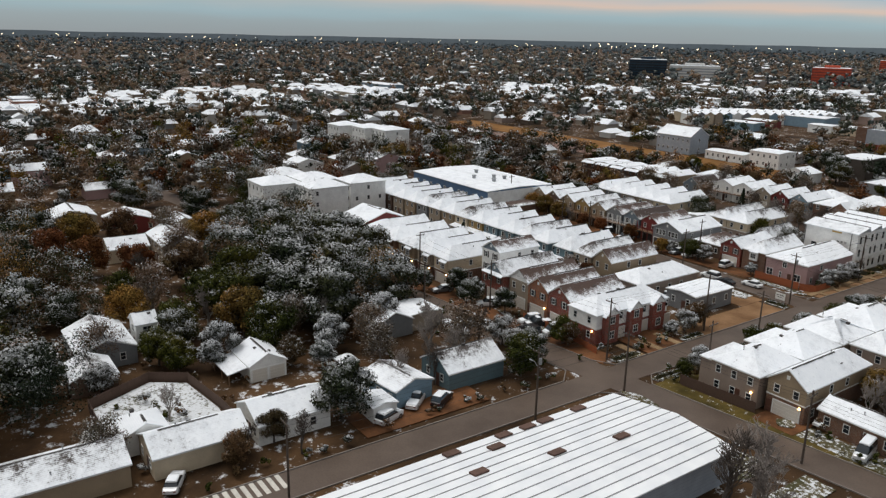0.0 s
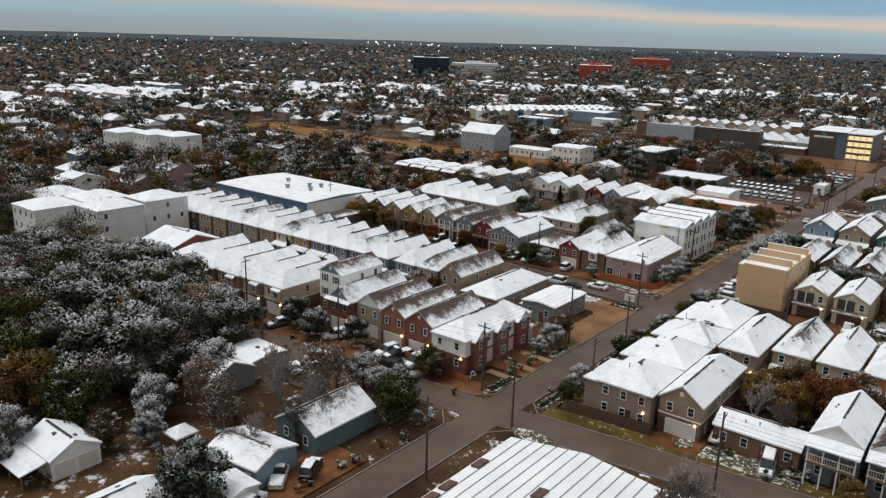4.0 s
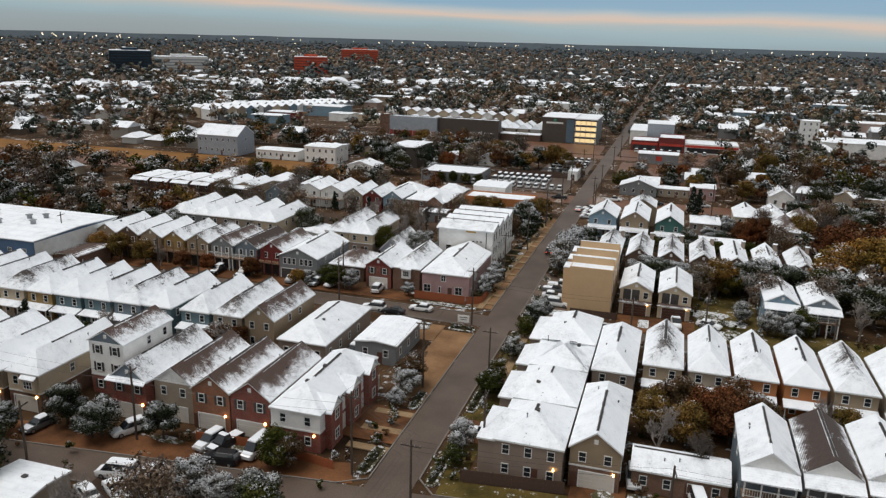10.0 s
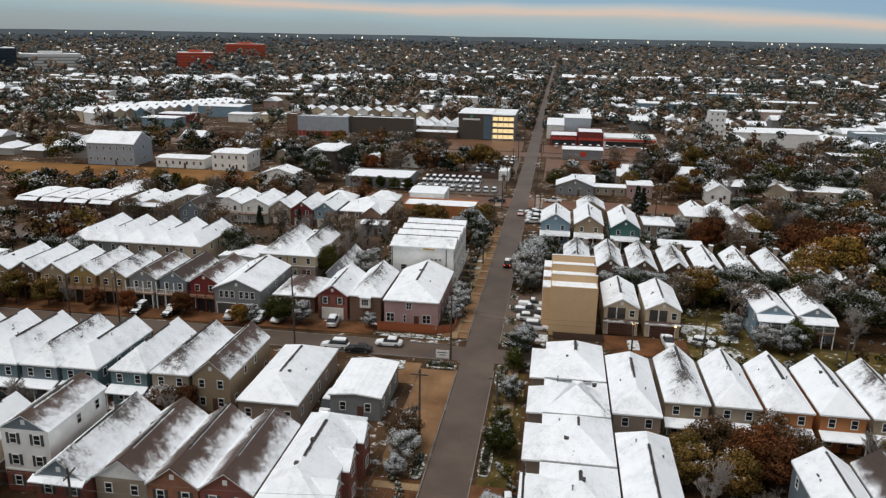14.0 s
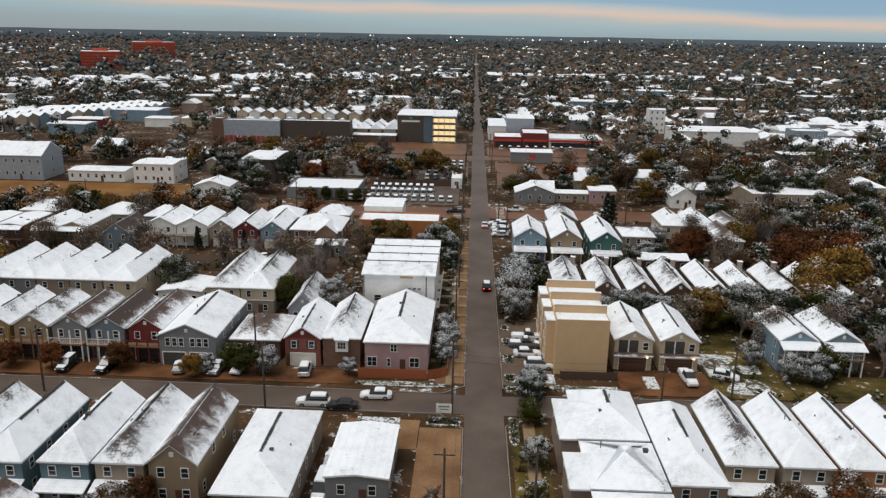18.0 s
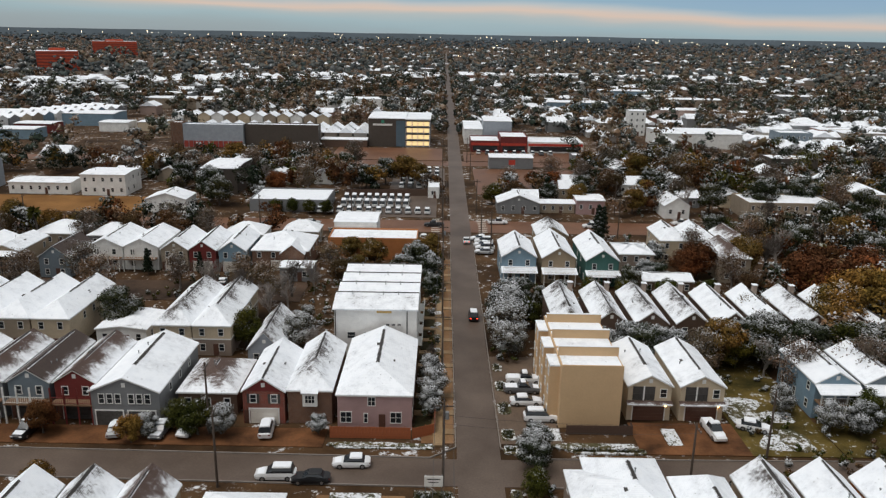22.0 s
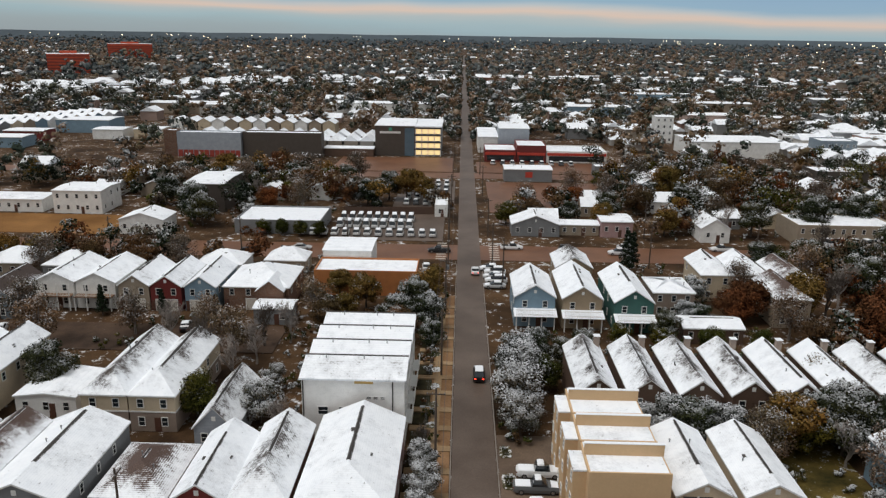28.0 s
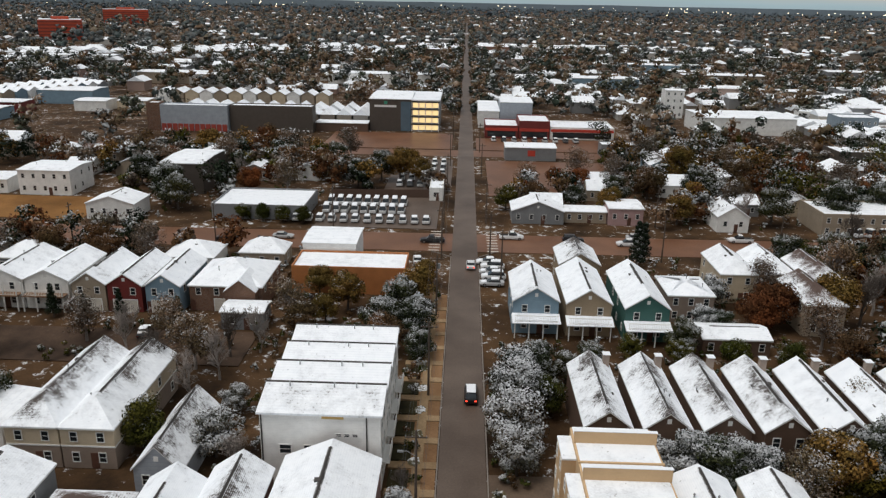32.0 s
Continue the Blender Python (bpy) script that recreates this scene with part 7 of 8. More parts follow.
def wires(a, b, ha, hb, n=3, turn=0.0):
    """Sagging lines between two poles, as one thing."""
    parts = []
    for i in range(n):
        u = (-1.05 + 2.1 * i / max(1, n - 1)) if n > 1 else 0
        du = Vector((u * math.cos(math.radians(turn)), u * math.sin(math.radians(turn)), 0))
        p0, p1 = Vector((*a, ha - 0.45)) + du, Vector((*b, hb - 0.45)) + du
        L = (p1 - p0).length
        pts = [p0.lerp(p1, k / 8) - Vector((0, 0, 4 * L * 0.02 * (k / 8) * (1 - k / 8))) for k in range(9)]
        parts.append(tube_data([tuple(p) for p in pts], [0.016] * 9, 3))
    tagged(put("overhead_wire", mesh_from("overhead_wire", *merge(parts), WIRE)), "overhead lines sagging between poles", "wire", "overhead wires")


for (a_, b_) in zip(PX, PX[1:]):
    wires(a_, b_, 11.2, 11.2, 3)
    wires(a_, b_, 8.6, 8.6, 2)
wires((-11.9, 12.2), (-41.8, 10.4), 9.5, 9.5, 2, 97)
wires((-41.8, 10.4), (-67.5, 10.4), 9.5, 9.5, 2, 97)
wires((-2.0, 5.6), (25.2, 9.2), 10, 10, 3, 97)
wires((25.2, 9.2), (50, 11.5), 10, 10, 3, 97)
wires((-47.2, -1.8), (-57.8, -1.2), 10, 10, 2, 97)
wires((-11.3, 66.5), (17.8, 65.2), 9.2, 9.2, 2, 92)

# street name sign and electric cabinet at the middle corner
e = new("street_sign")
e.matrix_basis = pose(-12.4, 64.6, 0)
tagged(e, "white notice board on posts at the corner", "sign")
boxes("board", [(-1.1, -0.04, 1.0, 1.1, 0.04, 2.4)], TRIM, e)
boxes("post", [(-1.0, 0.045, 0, -0.9, 0.12, 2.5)], METAL, e)
boxes("post", [(0.9, 0.045, 0, 1.0, 0.12, 2.5)], METAL, e)
boxes("lettering", [(-0.8, -0.046, 1.9, 0.8, -0.041, 2.05), (-0.6, -0.046, 1.5, 0.6, -0.041, 1.62)], RIDGE, e)

# ---- shops and halls beyond the avenue ----
house(-129.5, 331.0, -102.3, 337, 9.9, 10.2, "metalgrey", 0, "x", "", "long grey storage hall with red roller doors", "S", floors=1, nv=0, cap=False, name="storage_hall", wins=False)
REDROLL = plain("red_roller", (0.32, 0.05, 0.035), 0.5)
for k_ in range(12):
    tagged(boxes("roller_door", [(-129.2 + 2.23 * k_, 330.8, 0.1, -127.35 + 2.23 * k_, 330.98, 2.9)], REDROLL), "red roller door of the storage hall", "door", "roller doors")
house(-102.0, 333.0, -68.5, 340, 10.0, 10.3, "darkbrown", 0, "x", "", "dark brown cladded storage hall", "S", floors=1, nv=0, cap=False, name="storage_hall", wins=False)
house(-68.2, 338, -47.0, 346, 3.4, 3.7, "brown", 0, "x", "", "low dark canopy building beside the storage hall", "S", floors=1, nv=0, cap=False, name="canopy_building", wins=False)
house(-135, 331, -129.7, 337, 10.6, 10.9, "brickbrown", 0, "x", "", "brick stair tower of the storage hall", "SE", floors=1, nv=0, cap=False, name="tower", wins=False)
e = house(-46.6, 342.0, -29.5, 372, 13.0, 13.5, "darkbrown", 0, "x", "", "brown storage office block with lit glazing", "S", floors=1, nv=0, cap=False, name="storage_office", wins=False)
boxes("sign_lettering", [(-6.5, -15.12, 9.8, 2.5, -15.003, 10.7)], TRIM, e, None, "pale unreadable lettering")
boxes("sign_mark", [(-2.6, -15.12, 11.0, -1.2, -15.003, 12.3)], plain("green_mark", (0.05, 0.3, 0.2), 0.5), e)
boxes("glazing", [(4.3, -15.1, 0.2, 8.4, -15.003, 12.2)], plain("blue_grey_glass", (0.10, 0.15, 0.19), 0.15), e)
LIT = lamp_mat("lit_room", (1.0, 0.74, 0.36), 0.75)
e = new("glazed_tower")
e.matrix_basis = pose(-23.6, 357, 0)
tagged(e, "glazed stair tower with warm lit floors", "office building")
boxes("core", [(-5.8, -14.4, 0, 5.6, 15, 12.6)], WALLS["grey"], e)
boxes("roof", [(-6.0, -15.0, 12.6, 6.0, 15.2, 13.1)], ROOF[0], e)
for z_ in range(4):
    for k_ in range(4):
        p_ = boxes("lit_window", [(-5.2 + 2.7 * k_, -14.5, 0.7 + 3.05 * z_, -2.9 + 2.7 * k_, -14.403, 2.6 + 3.05 * z_)], LIT, e)
    boxes("floor_band", [(-5.9, -14.75, 2.75 + 3.05 * z_, 5.7, -14.403, 3.25 + 3.05 * z_)], RIDGE, e)
for k_ in range(5):
    boxes("mullion", [(-5.75 + 2.75 * k_, -14.7, 0, -5.4 + 2.75 * k_, -14.51, 12.5)], TRIM, e)
REDP = plain("red_fascia", (0.48, 0.05, 0.03), 0.5, 0.2)
for x0_, x1_, h_, c_ in ((0.8, 14, 4.6, "red"), (14.3, 26.5, 6.6, "red"), (26.8, 52, 4.4, "white")):
    e = house(x0_, 331.0, x1_, 349, h_, h_ + 0.2, c_, 0, "x", "", "red fronted shop with a flat snowy roof", "S", floors=1, nv=0, cap=False, name="shop", wins=False)
    boxes("shop_window", [(-(x1_ - x0_) / 2 + 1, -9.06, 0.6, (x1_ - x0_) / 2 - 1, -9.003, 2.8)], GLASS, e)
    boxes("fascia", [(-(x1_ - x0_) / 2 + 0.2, -9.2, 3.0, (x1_ - x0_) / 2 - 0.2, -9.003, 4.1)], REDP, e)
house(7.5, 352, 21, 372, 11.5, 11.9, "metalgrey", 0, "x", "", "tall pale grey metal hall", "S", floors=1, nv=0, cap=False, name="hall", wins=False)
house(-1.5, 356, 7.3, 392, 7, 7.4, "white", 0, "x", "", "white shop building by the street", "S", floors=1, nv=0, cap=False, name="shop", wins=False)
e = house(6.8, 287, 24.2, 297, 4.4, 4.8, "grey", 0, "x", "", "small grey shop with a red sign", "S", floors=1, nv=2, cap=False, name="shop", wins=False)
boxes("sign_panel", [(-1.0, -5.1, 1.6, 1.6, -5.003, 3.6)], REDP, e)
house(92, 352, 132, 376, 7.0, 7.4, "white", 0, "x", "", "long white windowless hall", "S", floors=1, nv=0, cap=False, name="hall", wins=False)
house(88, 398, 97, 406, 13, 13.4, "white", 0, "x", "", "square white concrete tower block", "S", floors=4, nv=0, cap=False, name="tower")
house(-127.2, 225, -113, 238, 6.6, 7.0, "white", 0, "x", "", "white two-storey cube house", "SE", nv=2, cap=False)
house(-151, 226, -131, 236, 3.6, 4.0, "white", 0, "x", "", "low white annex under snow", "S", floors=1, nv=0, cap=False, name="annex")
house(-98.5, 203.5, -86.8, 213, 3.8, 5.6, "white", 0, "y", "", "small white shop by the avenue", "SE", floors=1)
house(-90.2, 230, -78.6, 250, 8.4, 8.8, "darkbrown", 0, "x", "", "brown cube house with a flat roof", "SE", nv=1, cap=False, wins=False)
house(-69, 207, -46, 224, 3.2, 3.5, "grey", 0, "x", "", "open carport with a snowy roof", "S", floors=1, nv=0, cap=False, name="carport", wins=False)
house(4.8, 209, 17.5, 218, 3.2, 5.6, "grey", 0, "y", "", "grey cottage with a wide front gable", "S", floors=1)
house(17.8, 211, 28.3, 217, 2.8, 3.2, "beige", 0, "x", "", "low flat shed under snow", "S", floors=1, nv=0, cap=False, name="shed")
house(28.6, 209.5, 37, 219, 4.2, 4.6, "pink", 0, "x", "", "pale pink flat-roofed house", "SW", floors=1, nv=0, cap=False)
house(54, 206, 61.5, 217, 3.8, 6.2, "white", 0, "y", "", "white gabled cottage under snow", "SW", floors=1)
house(-180, 226, -160, 240, 8.5, 12.5, "metalgrey", 0, "x", "", "large pale barn-like house", "SE", nv=0)
house(-16.5, 229, -12.8, 240, 3.2, 3.5, "white", 0, "x", "", "small white kiosk by the lot", "SE", floors=1, nv=0, cap=False, name="kiosk")
e = house(120, 186, 150, 200, 5, 5.4, "white", 0, "x", "", "white showroom with a red front", "SW", floors=1, nv=0, cap=False, name="showroom", wins=False)
boxes("red_front", [(-12, -7.2, 0.2, -2, -7.003, 3.0)], REDP, e)
# low houses and sheds among the trees east of the street
EAST_HOMES = ((60.8, 277.3, 10, 12, 4, "white"), (47.3, 300.4, 12, 7, 4, "grey"), (52.3, 243.5, 9, 9, 3.5, "white"), (64.1, 240.5, 12, 8, 3.2, "grey"), (91.5, 212.1, 26, 14, 5, "beige"), (123.7, 282.8, 18, 12, 7, "darkbrown"), (157.7, 357.9, 16, 12, 8, "bluegrey"), (158.5, 395.7, 16, 9, 5, "white"), (112.3, 244.7, 8, 10, 4.5, "cream"), (30.0, 245.8, 9, 7, 3.2, "grey"), (14.0, 219.8, 8, 6, 3, "white"), (108.3, 263.7, 9, 10, 4.5, "taupe"), (31.3, 236.3, 9, 6, 3, "beige"), (54.0, 271.1, 7, 10, 4, "white"))
for i_, (x_, y_, w_, d_, h_, c_) in enumerate(EAST_HOMES):
    fl_ = w_ > 11
    house(x_ - w_ / 2, y_ - d_ / 2, x_ + w_ / 2, y_ + d_ / 2, h_, h_ + (0.3 if fl_ else 2.2), c_, 0, "y" if w_ < d_ else "x", "", "%s %s among bare trees" % (c_, "flat-roofed building under snow" if fl_ else "small gabled house under snow"), "S", floors=1 if h_ < 5 else 2, nv=0, cap=False, simple=True, wins=i_ % 2 == 0)
rh = random.Random(41)
for i_ in range(34):
    k_, j_ = i_ % 17, i_ // 17
    x_, y_ = -254 + 3.1 * k_ - 13 * j_, 346 + 5.6 * k_ + 9 * j_
    c_ = ("white", "cream", "blue", "grey", "beige")[(i_ * 3) % 5]
    house(x_ - 5.5, y_ - 2.6, x_ + 5.5, y_ + 2.6, 6.4, 8.0, c_, 0, "x", "", "%s townhouse of a long row under snow" % c_, "E", floors=2, nv=0, cap=False, simple=True, wins=False, group="townhouse rows by the far road", rz=-28)
for i_ in range(12):
    house(-160 + 7.2 * i_, 404, -153.6 + 7.2 * i_, 416, 6.2, 8.0, ("white", "beige", "cream")[i_ % 3], 0, "y", "", "gabled townhouse behind the storage hall", "S", floors=2, nv=0, cap=False, simple=True, wins=False, group="townhouses behind the storage hall")
for x_, y_, w_, c_ in ((-217, 374, 19, "red"), (-181, 384, 15, "white"), (-163, 388, 14, "cream"), (-215, 352, 20, "blue")):
    house(x_ - w_ / 2, y_ - 6, x_ + w_ / 2, y_ + 6, 4.6, 4.9, c_, 0, "x", "", "%s flat-roofed shop under snow" % c_, "S", floors=1, nv=0, cap=False, wins=False, name="shop", group="shops by the far road")
for i_ in range(26):
    x_, y_ = ((-122 + 13.5 * (i_ % 6), 254 + 17 * (i_ // 6)) if i_ < 12 else (66 + 15 * ((i_ - 12) % 7), 226 + 40 * ((i_ - 12) // 7)))
    x_, y_ = x_ + rh.uniform(-2, 2), y_ + rh.uniform(-3, 3)
    if any(abs(x_ - a[0]) < a[2] / 2 + 6 and abs(y_ - a[1]) < a[3] / 2 + 6 for a in EAST_HOMES) or (-94 < x_ < -74 and 226 < y_ < 254):
        continue
    c_ = ("white", "beige", "grey", "cream", "taupe")[i_ % 5]
    w_, d_ = rh.uniform(7, 9.5), rh.uniform(8, 11)
    house(x_ - w_ / 2, y_ - d_ / 2, x_ + w_ / 2, y_ + d_ / 2, 3.1, 4.8, c_, i_ % 2, "y" if i_ % 3 else "x", "", "small %s house under snow beyond the avenue" % c_, "S", floors=1, nv=0, cap=False, simple=True, wins=i_ % 2 == 0, group="small houses beyond the avenue")
# far landmarks
DARKG = plain("dark_blue_glass", (0.012, 0.03, 0.05), 0.12, 0.3)
def office(x, y, w, d, h, mat, label, band, rz=0):
    e = new("office_building")
    e.matrix_basis = pose(x, y, 0, 0, 0, rz)
    tagged(e, label, "office building")
    boxes("wall", [(-w / 2, -d / 2, 0, w / 2, d / 2, h)], mat, e)
    n = int(h / 3.6)
    for i in range(n):
        boxes("window_band", [(-w / 2 - 0.06, -d / 2 - 0.06, 1.2 + 3.6 * i, w / 2 + 0.06, d / 2 + 0.06, 2.7 + 3.6 * i)], band, e)
    boxes("roof", [(-w / 2 + 0.5, -d / 2 + 0.5, h, w / 2 - 0.5, d / 2 - 0.5, h + 0.6)], RIDGE if band is DARKG else ROOF[0], e)
    boxes("plant_room", [(-w * 0.2, -d * 0.2, h + 0.603, w * 0.2, d * 0.2, h + 3.5)], mat, e)


office(-661, 782, 50, 38, 27, DARKG, "dark blue glass office block far off", plain("black_band", (0.01, 0.015, 0.02), 0.2), 40)
PALEB = plain("pale_concrete", (0.66, 0.66, 0.64), 0.7, 0.08)
office(-616, 826, 66, 28, 20, PALEB, "long white office block far off", plain("grey_band", (0.30, 0.32, 0.34), 0.4), 40)
REDB = plain("orange_red_brick", (0.46, 0.07, 0.03), 0.8, 0.15)
REDD = plain("dark_red_band", (0.22, 0.04, 0.025), 0.7, 0.2)
office(-484, 942, 46, 34, 22, REDB, "orange-red brick block far off", REDD, 25)
office(-626, 1449, 76, 30, 25, REDB, "wide orange-red brick block far off", REDD, 25)
for i_, (x_, y_) in enumerate(((-560, 250), (-620, 300), (-520, 220), (-420, 520), (-380, 470), (-260, 400), (-210, 500), (-250, 540), (-95, 520), (60, 520), (140, 560), (210, 480), (-320, 620), (120, 640), (-500, 640), (260, 610))):
    house(x_, y_, x_ + 42 + (i_ % 3) * 14, y_ + 18, 6.5, 7, ("white", "blue", "beige", "grey")[i_ % 4], 0, "x", "", "long flat-roofed building under snow far off", "S", floors=1, nv=0, cap=False, name="commercial_building", wins=False)

# ---- background town ----
TAKEN = [(-170, -90, 66, 182), (-135, 286, 60, 322), (-268, 330, -146, 446), (-146, 396, -70, 436), (-46, 200, 40, 306), (-135, 322, 55, 395), (-135, 198, -44, 252), (-12, -500, -2, 2500), (-900, 176, 900, 206), (-900, 290, 900, 305), (-330, 203, -100, 224), (88, 340, 136, 410), (-182, 222, -110, 242), (-275, 84, -228, 114), (60, 200, 112, 224), (118, 184, 152, 204)]


def free(x, y, m=0.0):
    return not any(a - m < x < c + m and b - m < y < d + m for a, b, c, d in TAKEN)


def in_view(x, y):
    """The side of town that lies north and west of the flight."""
    return y > -165 if x < 0 else y > -20 + x * 0.2


rt = random.Random(77)
BG = []
for iy in range(0, 34):
    for ix in range(-40, 34):
        x = ix * 17.5 + rt.uniform(-3, 3)
        y = -100 + iy * 17.0 + (4 if ix % 2 else 0) + rt.uniform(-3, 3)
        if (ix % 5 == 0 and rt.random() < 0.8) or rt.random() < 0.42:
            continue
        if free(x, y, 7) and in_view(x, y) and math.hypot(x + 5, y) < 560:
            BG.append((math.hypot(x, y), x, y))
BG.sort()
names = ("white", "beige", "cream", "grey", "taupe", "tan", "blue", "pink")
for i_, (d_, x_, y_) in enumerate(BG[:106]):
    w_, l_ = rt.uniform(7, 11), rt.uniform(9, 14)
    two = rt.random() < 0.35
    c_ = names[rt.randrange(8)]
    house(x_ - w_ / 2, y_ - l_ / 2, x_ + w_ / 2, y_ + l_ / 2, 5.5 if two else 3.1, 7.5 if two else 4.8, c_, rt.choice((0, 0, 0, 1, 1, 2)), rt.choice("xyy"), rt.choice(("", "", "SN", "S")), "%s house under snow in the wider town" % c_, "S", None, None, None, i_ < 4, "houses of the wider town", "house", floors=2 if two else 1, nv=0, cap=i_ < 60, simple=i_ >= 30)

# joined houses further off
def far_houses(name, items, mat_wall, mat_roof):
    wv, wf, rv, rf = [], [], [], []
    for x, y, w, d, h, p, ax in items:
        v, f = box_data([(x - w / 2, y - d / 2, 0, x + w / 2, y + d / 2, h)])
        k = len(wv)
        wv += v
        wf += [tuple(i + k for i in q) for q in f]
        v, f = hip_sheet(x - w / 2 - 0.4, y - d / 2 - 0.4, x + w / 2 + 0.4, y + d / 2 + 0.4, h - 0.1, p, w * 0.3 if ax else 0, w * 0.3 if ax else 0, "y" if w < d else "x")
        k = len(rv)
        rv += v
        rf += [tuple(i + k for i in q) for q in f]
        if not ax:
            g = ((0, 1, 4), (2, 3, 5)) if w < d else ((3, 0, 4), (1, 2, 5))
            rf += [tuple(i + k for i in q) for q in g]
    e = new(name)
    tagged(e, "houses of the far town under snow", "houses", "", "stuff")
    put("walls", mesh_from("walls", wv, wf, mat_wall), e)
    put("roofs", mesh_from("roofs", rv, rf, mat_roof), e)


def far_wall():
    m, n, l, b = nodes_of("far_house_walls")
    g = n.new("ShaderNodeNewGeometry")
    l.new(ramp(n, l, g.outputs["Random Per Island"], [(0.0, (0.10, 0.07, 0.05)), (0.3, (0.30, 0.26, 0.21)), (0.6, (0.22, 0.23, 0.24)), (0.8, (0.5, 0.48, 0.44)), (1.0, (0.26, 0.12, 0.08))]), b.inputs["Base Color"])
    b.inputs["Roughness"].default_value = 0.8
    return m


FW = far_wall()
items = []
for k_ in range(26):
    items.append((-128 + 7.0 * (k_ % 13), 352 + 15 * (k_ // 13), 6.2, 10.0, 5.6, 8.0, k_ % 3 == 0))
for d_, x_, y_ in BG[106:]:
    two = rt.random() < 0.3
    items.append((x_, y_, rt.uniform(7, 11), rt.uniform(8, 13), 5.5 if two else 3, 8 if two else 5, rt.random() < 0.4))
# streets of close-built roofs stand in groups, with woods between
QUARTERS = []
for k_ in range(30):
    r_, a_ = 400 + 560 * ((k_ * 0.618) % 1.0), -0.65 + 2.3 * ((k_ * 0.382 + 0.1) % 1.0)
    QUARTERS.append((-5 - r_ * math.sin(a_), r_ * math.cos(a_), rt.uniform(35, 85), rt.uniform(20, 42)))


def in_quarter(x, y):
    return any(((x - a) / c) ** 2 + ((y - b) / d) ** 2 < 1 for a, b, c, d in QUARTERS)


for k_ in range(2900):
    if k_ < 1500:
        q_ = QUARTERS[k_ % 30]
        a_, r_ = rt.uniform(0, 6.28), math.sqrt(rt.random())
        x_, y_ = round((q_[0] + q_[2] * r_ * math.cos(a_)) / 11) * 11, round((q_[1] + q_[3] * r_ * math.sin(a_)) / 16) * 16
    else:
        r_ = 420 + 2300 * rt.random() ** 1.3
        a_ = rt.uniform(-0.75, 1.75)
        x_, y_ = -5 - r_ * math.sin(a_), r_ * math.cos(a_)
    if free(x_, y_, 5) and in_view(x_, y_):
        big = rt.random() < (0.06 if k_ < 1500 else 0.08)
        w_ = rt.uniform(20, 36) if big else rt.uniform(8, 14)
        items.append((x_, y_, w_, rt.uniform(12, 20) if big else rt.uniform(8, 13), rt.uniform(4, 8) if big else rt.choice((3, 3, 5.5)), 0, rt.random() < 0.4))
        x_, y_, w_, d_, h_, p_, ax_ = items[-1]
        items[-1] = (x_, y_, w_, d_, h_, h_ + (0.4 if big else 2.3), ax_)
far_houses("far_town", items, FW, ROOF[0])

# woods between the houses: joined crowns, coarser with distance
GOLD = (1 + 5 ** 0.5) / 2
ICO_V = np.array([(x * a, y * GOLD, 0) for x in (-1, 1) for y in (-1, 1) for a in (1,)] + [(0, x, y * GOLD) for x in (-1, 1) for y in (-1, 1)] + [(y * GOLD, 0, x) for x in (-1, 1) for y in (-1, 1)]) / math.hypot(1, GOLD)
ICO_F = [(a, b, c) for a in range(12) for b in range(a + 1, 12) for c in range(b + 1, 12) if all(np.linalg.norm(ICO_V[i] - ICO_V[j]) < 1.1 for i, j in ((a, b), (b, c), (a, c)))]
ICO_F = np.array([f if np.dot(np.cross(ICO_V[f[1]] - ICO_V[f[0]], ICO_V[f[2]] - ICO_V[f[0]]), ICO_V[f[0]]) > 0 else f[::-1] for f in ICO_F])


def bough_cores(rng, cs, rs, k):
    """Uneven leaf masses inside the clumps, so that far crowns close up."""
    c, r = np.array(cs), np.array(rs)
    n = len(c)
    v = ICO_V[None] * (r[:, None] * k * rng.uniform(0.35, 1.35, (n, 12)))[:, :, None] * np.array((1, 1, 0.75)) + c[:, None]
    f = ICO_F[None] + (np.arange(n) * 12)[:, None, None]
    nn = np.tile(ICO_V * 0.6 + np.array((0, 0, 0.3)), (n, 1)) + rng.normal(size=(n * 12, 3)) * 0.45
    return v.reshape(-1, 3), f.reshape(-1, 3), nn / np.linalg.norm(nn, axis=1)[:, None]


def far_trees(name, pts, per, clumps, size, label, mats, seed, core=0.0):
    rng = np.random.default_rng(seed)
    for mi, mat in enumerate(mats):
        sel = [p for i, p in enumerate(pts) if i % len(mats) == mi]
        cs, rs = [], []
        for x, y, s in sel:
            for _ in range(clumps):
                a, k = rng.uniform(0, 6.28), math.sqrt(rng.uniform(0, 1)) * 0.75
                z = rng.uniform(0.25, 0.95)
                cs.append((x + 3.6 * s * k * math.cos(a), y + 3.6 * s * k * math.sin(a), 8.0 * s * z))
                rs.append(1.9 * s * rng.uniform(0.7, 1.2))
        v, f, nn = leaf_quads(rng, cs, rs, per, size)
        if core:
            v2, f2, n2 = bough_cores(rng, cs, rs, core)
            v, f, nn = np.concatenate((v, v2)), np.concatenate((f, f2 + len(v))), np.concatenate((nn, n2))
        ob = put(name, mesh_from(name, v.tolist(), f.tolist(), mat, False, nn.tolist()))
        tagged(ob, label, "woods", "", "stuff")


GM = [LEAF["oak"], LEAF["twig"], LEAF["green"], LEAF["frost"], LEAF["brown"], LEAF["twig"], LEAF["gold"], LEAF["oak"], LEAF["rust"], LEAF["twig"], LEAF["pine"]]
close, near, mid, far, rim_ = [], [], [], [], []


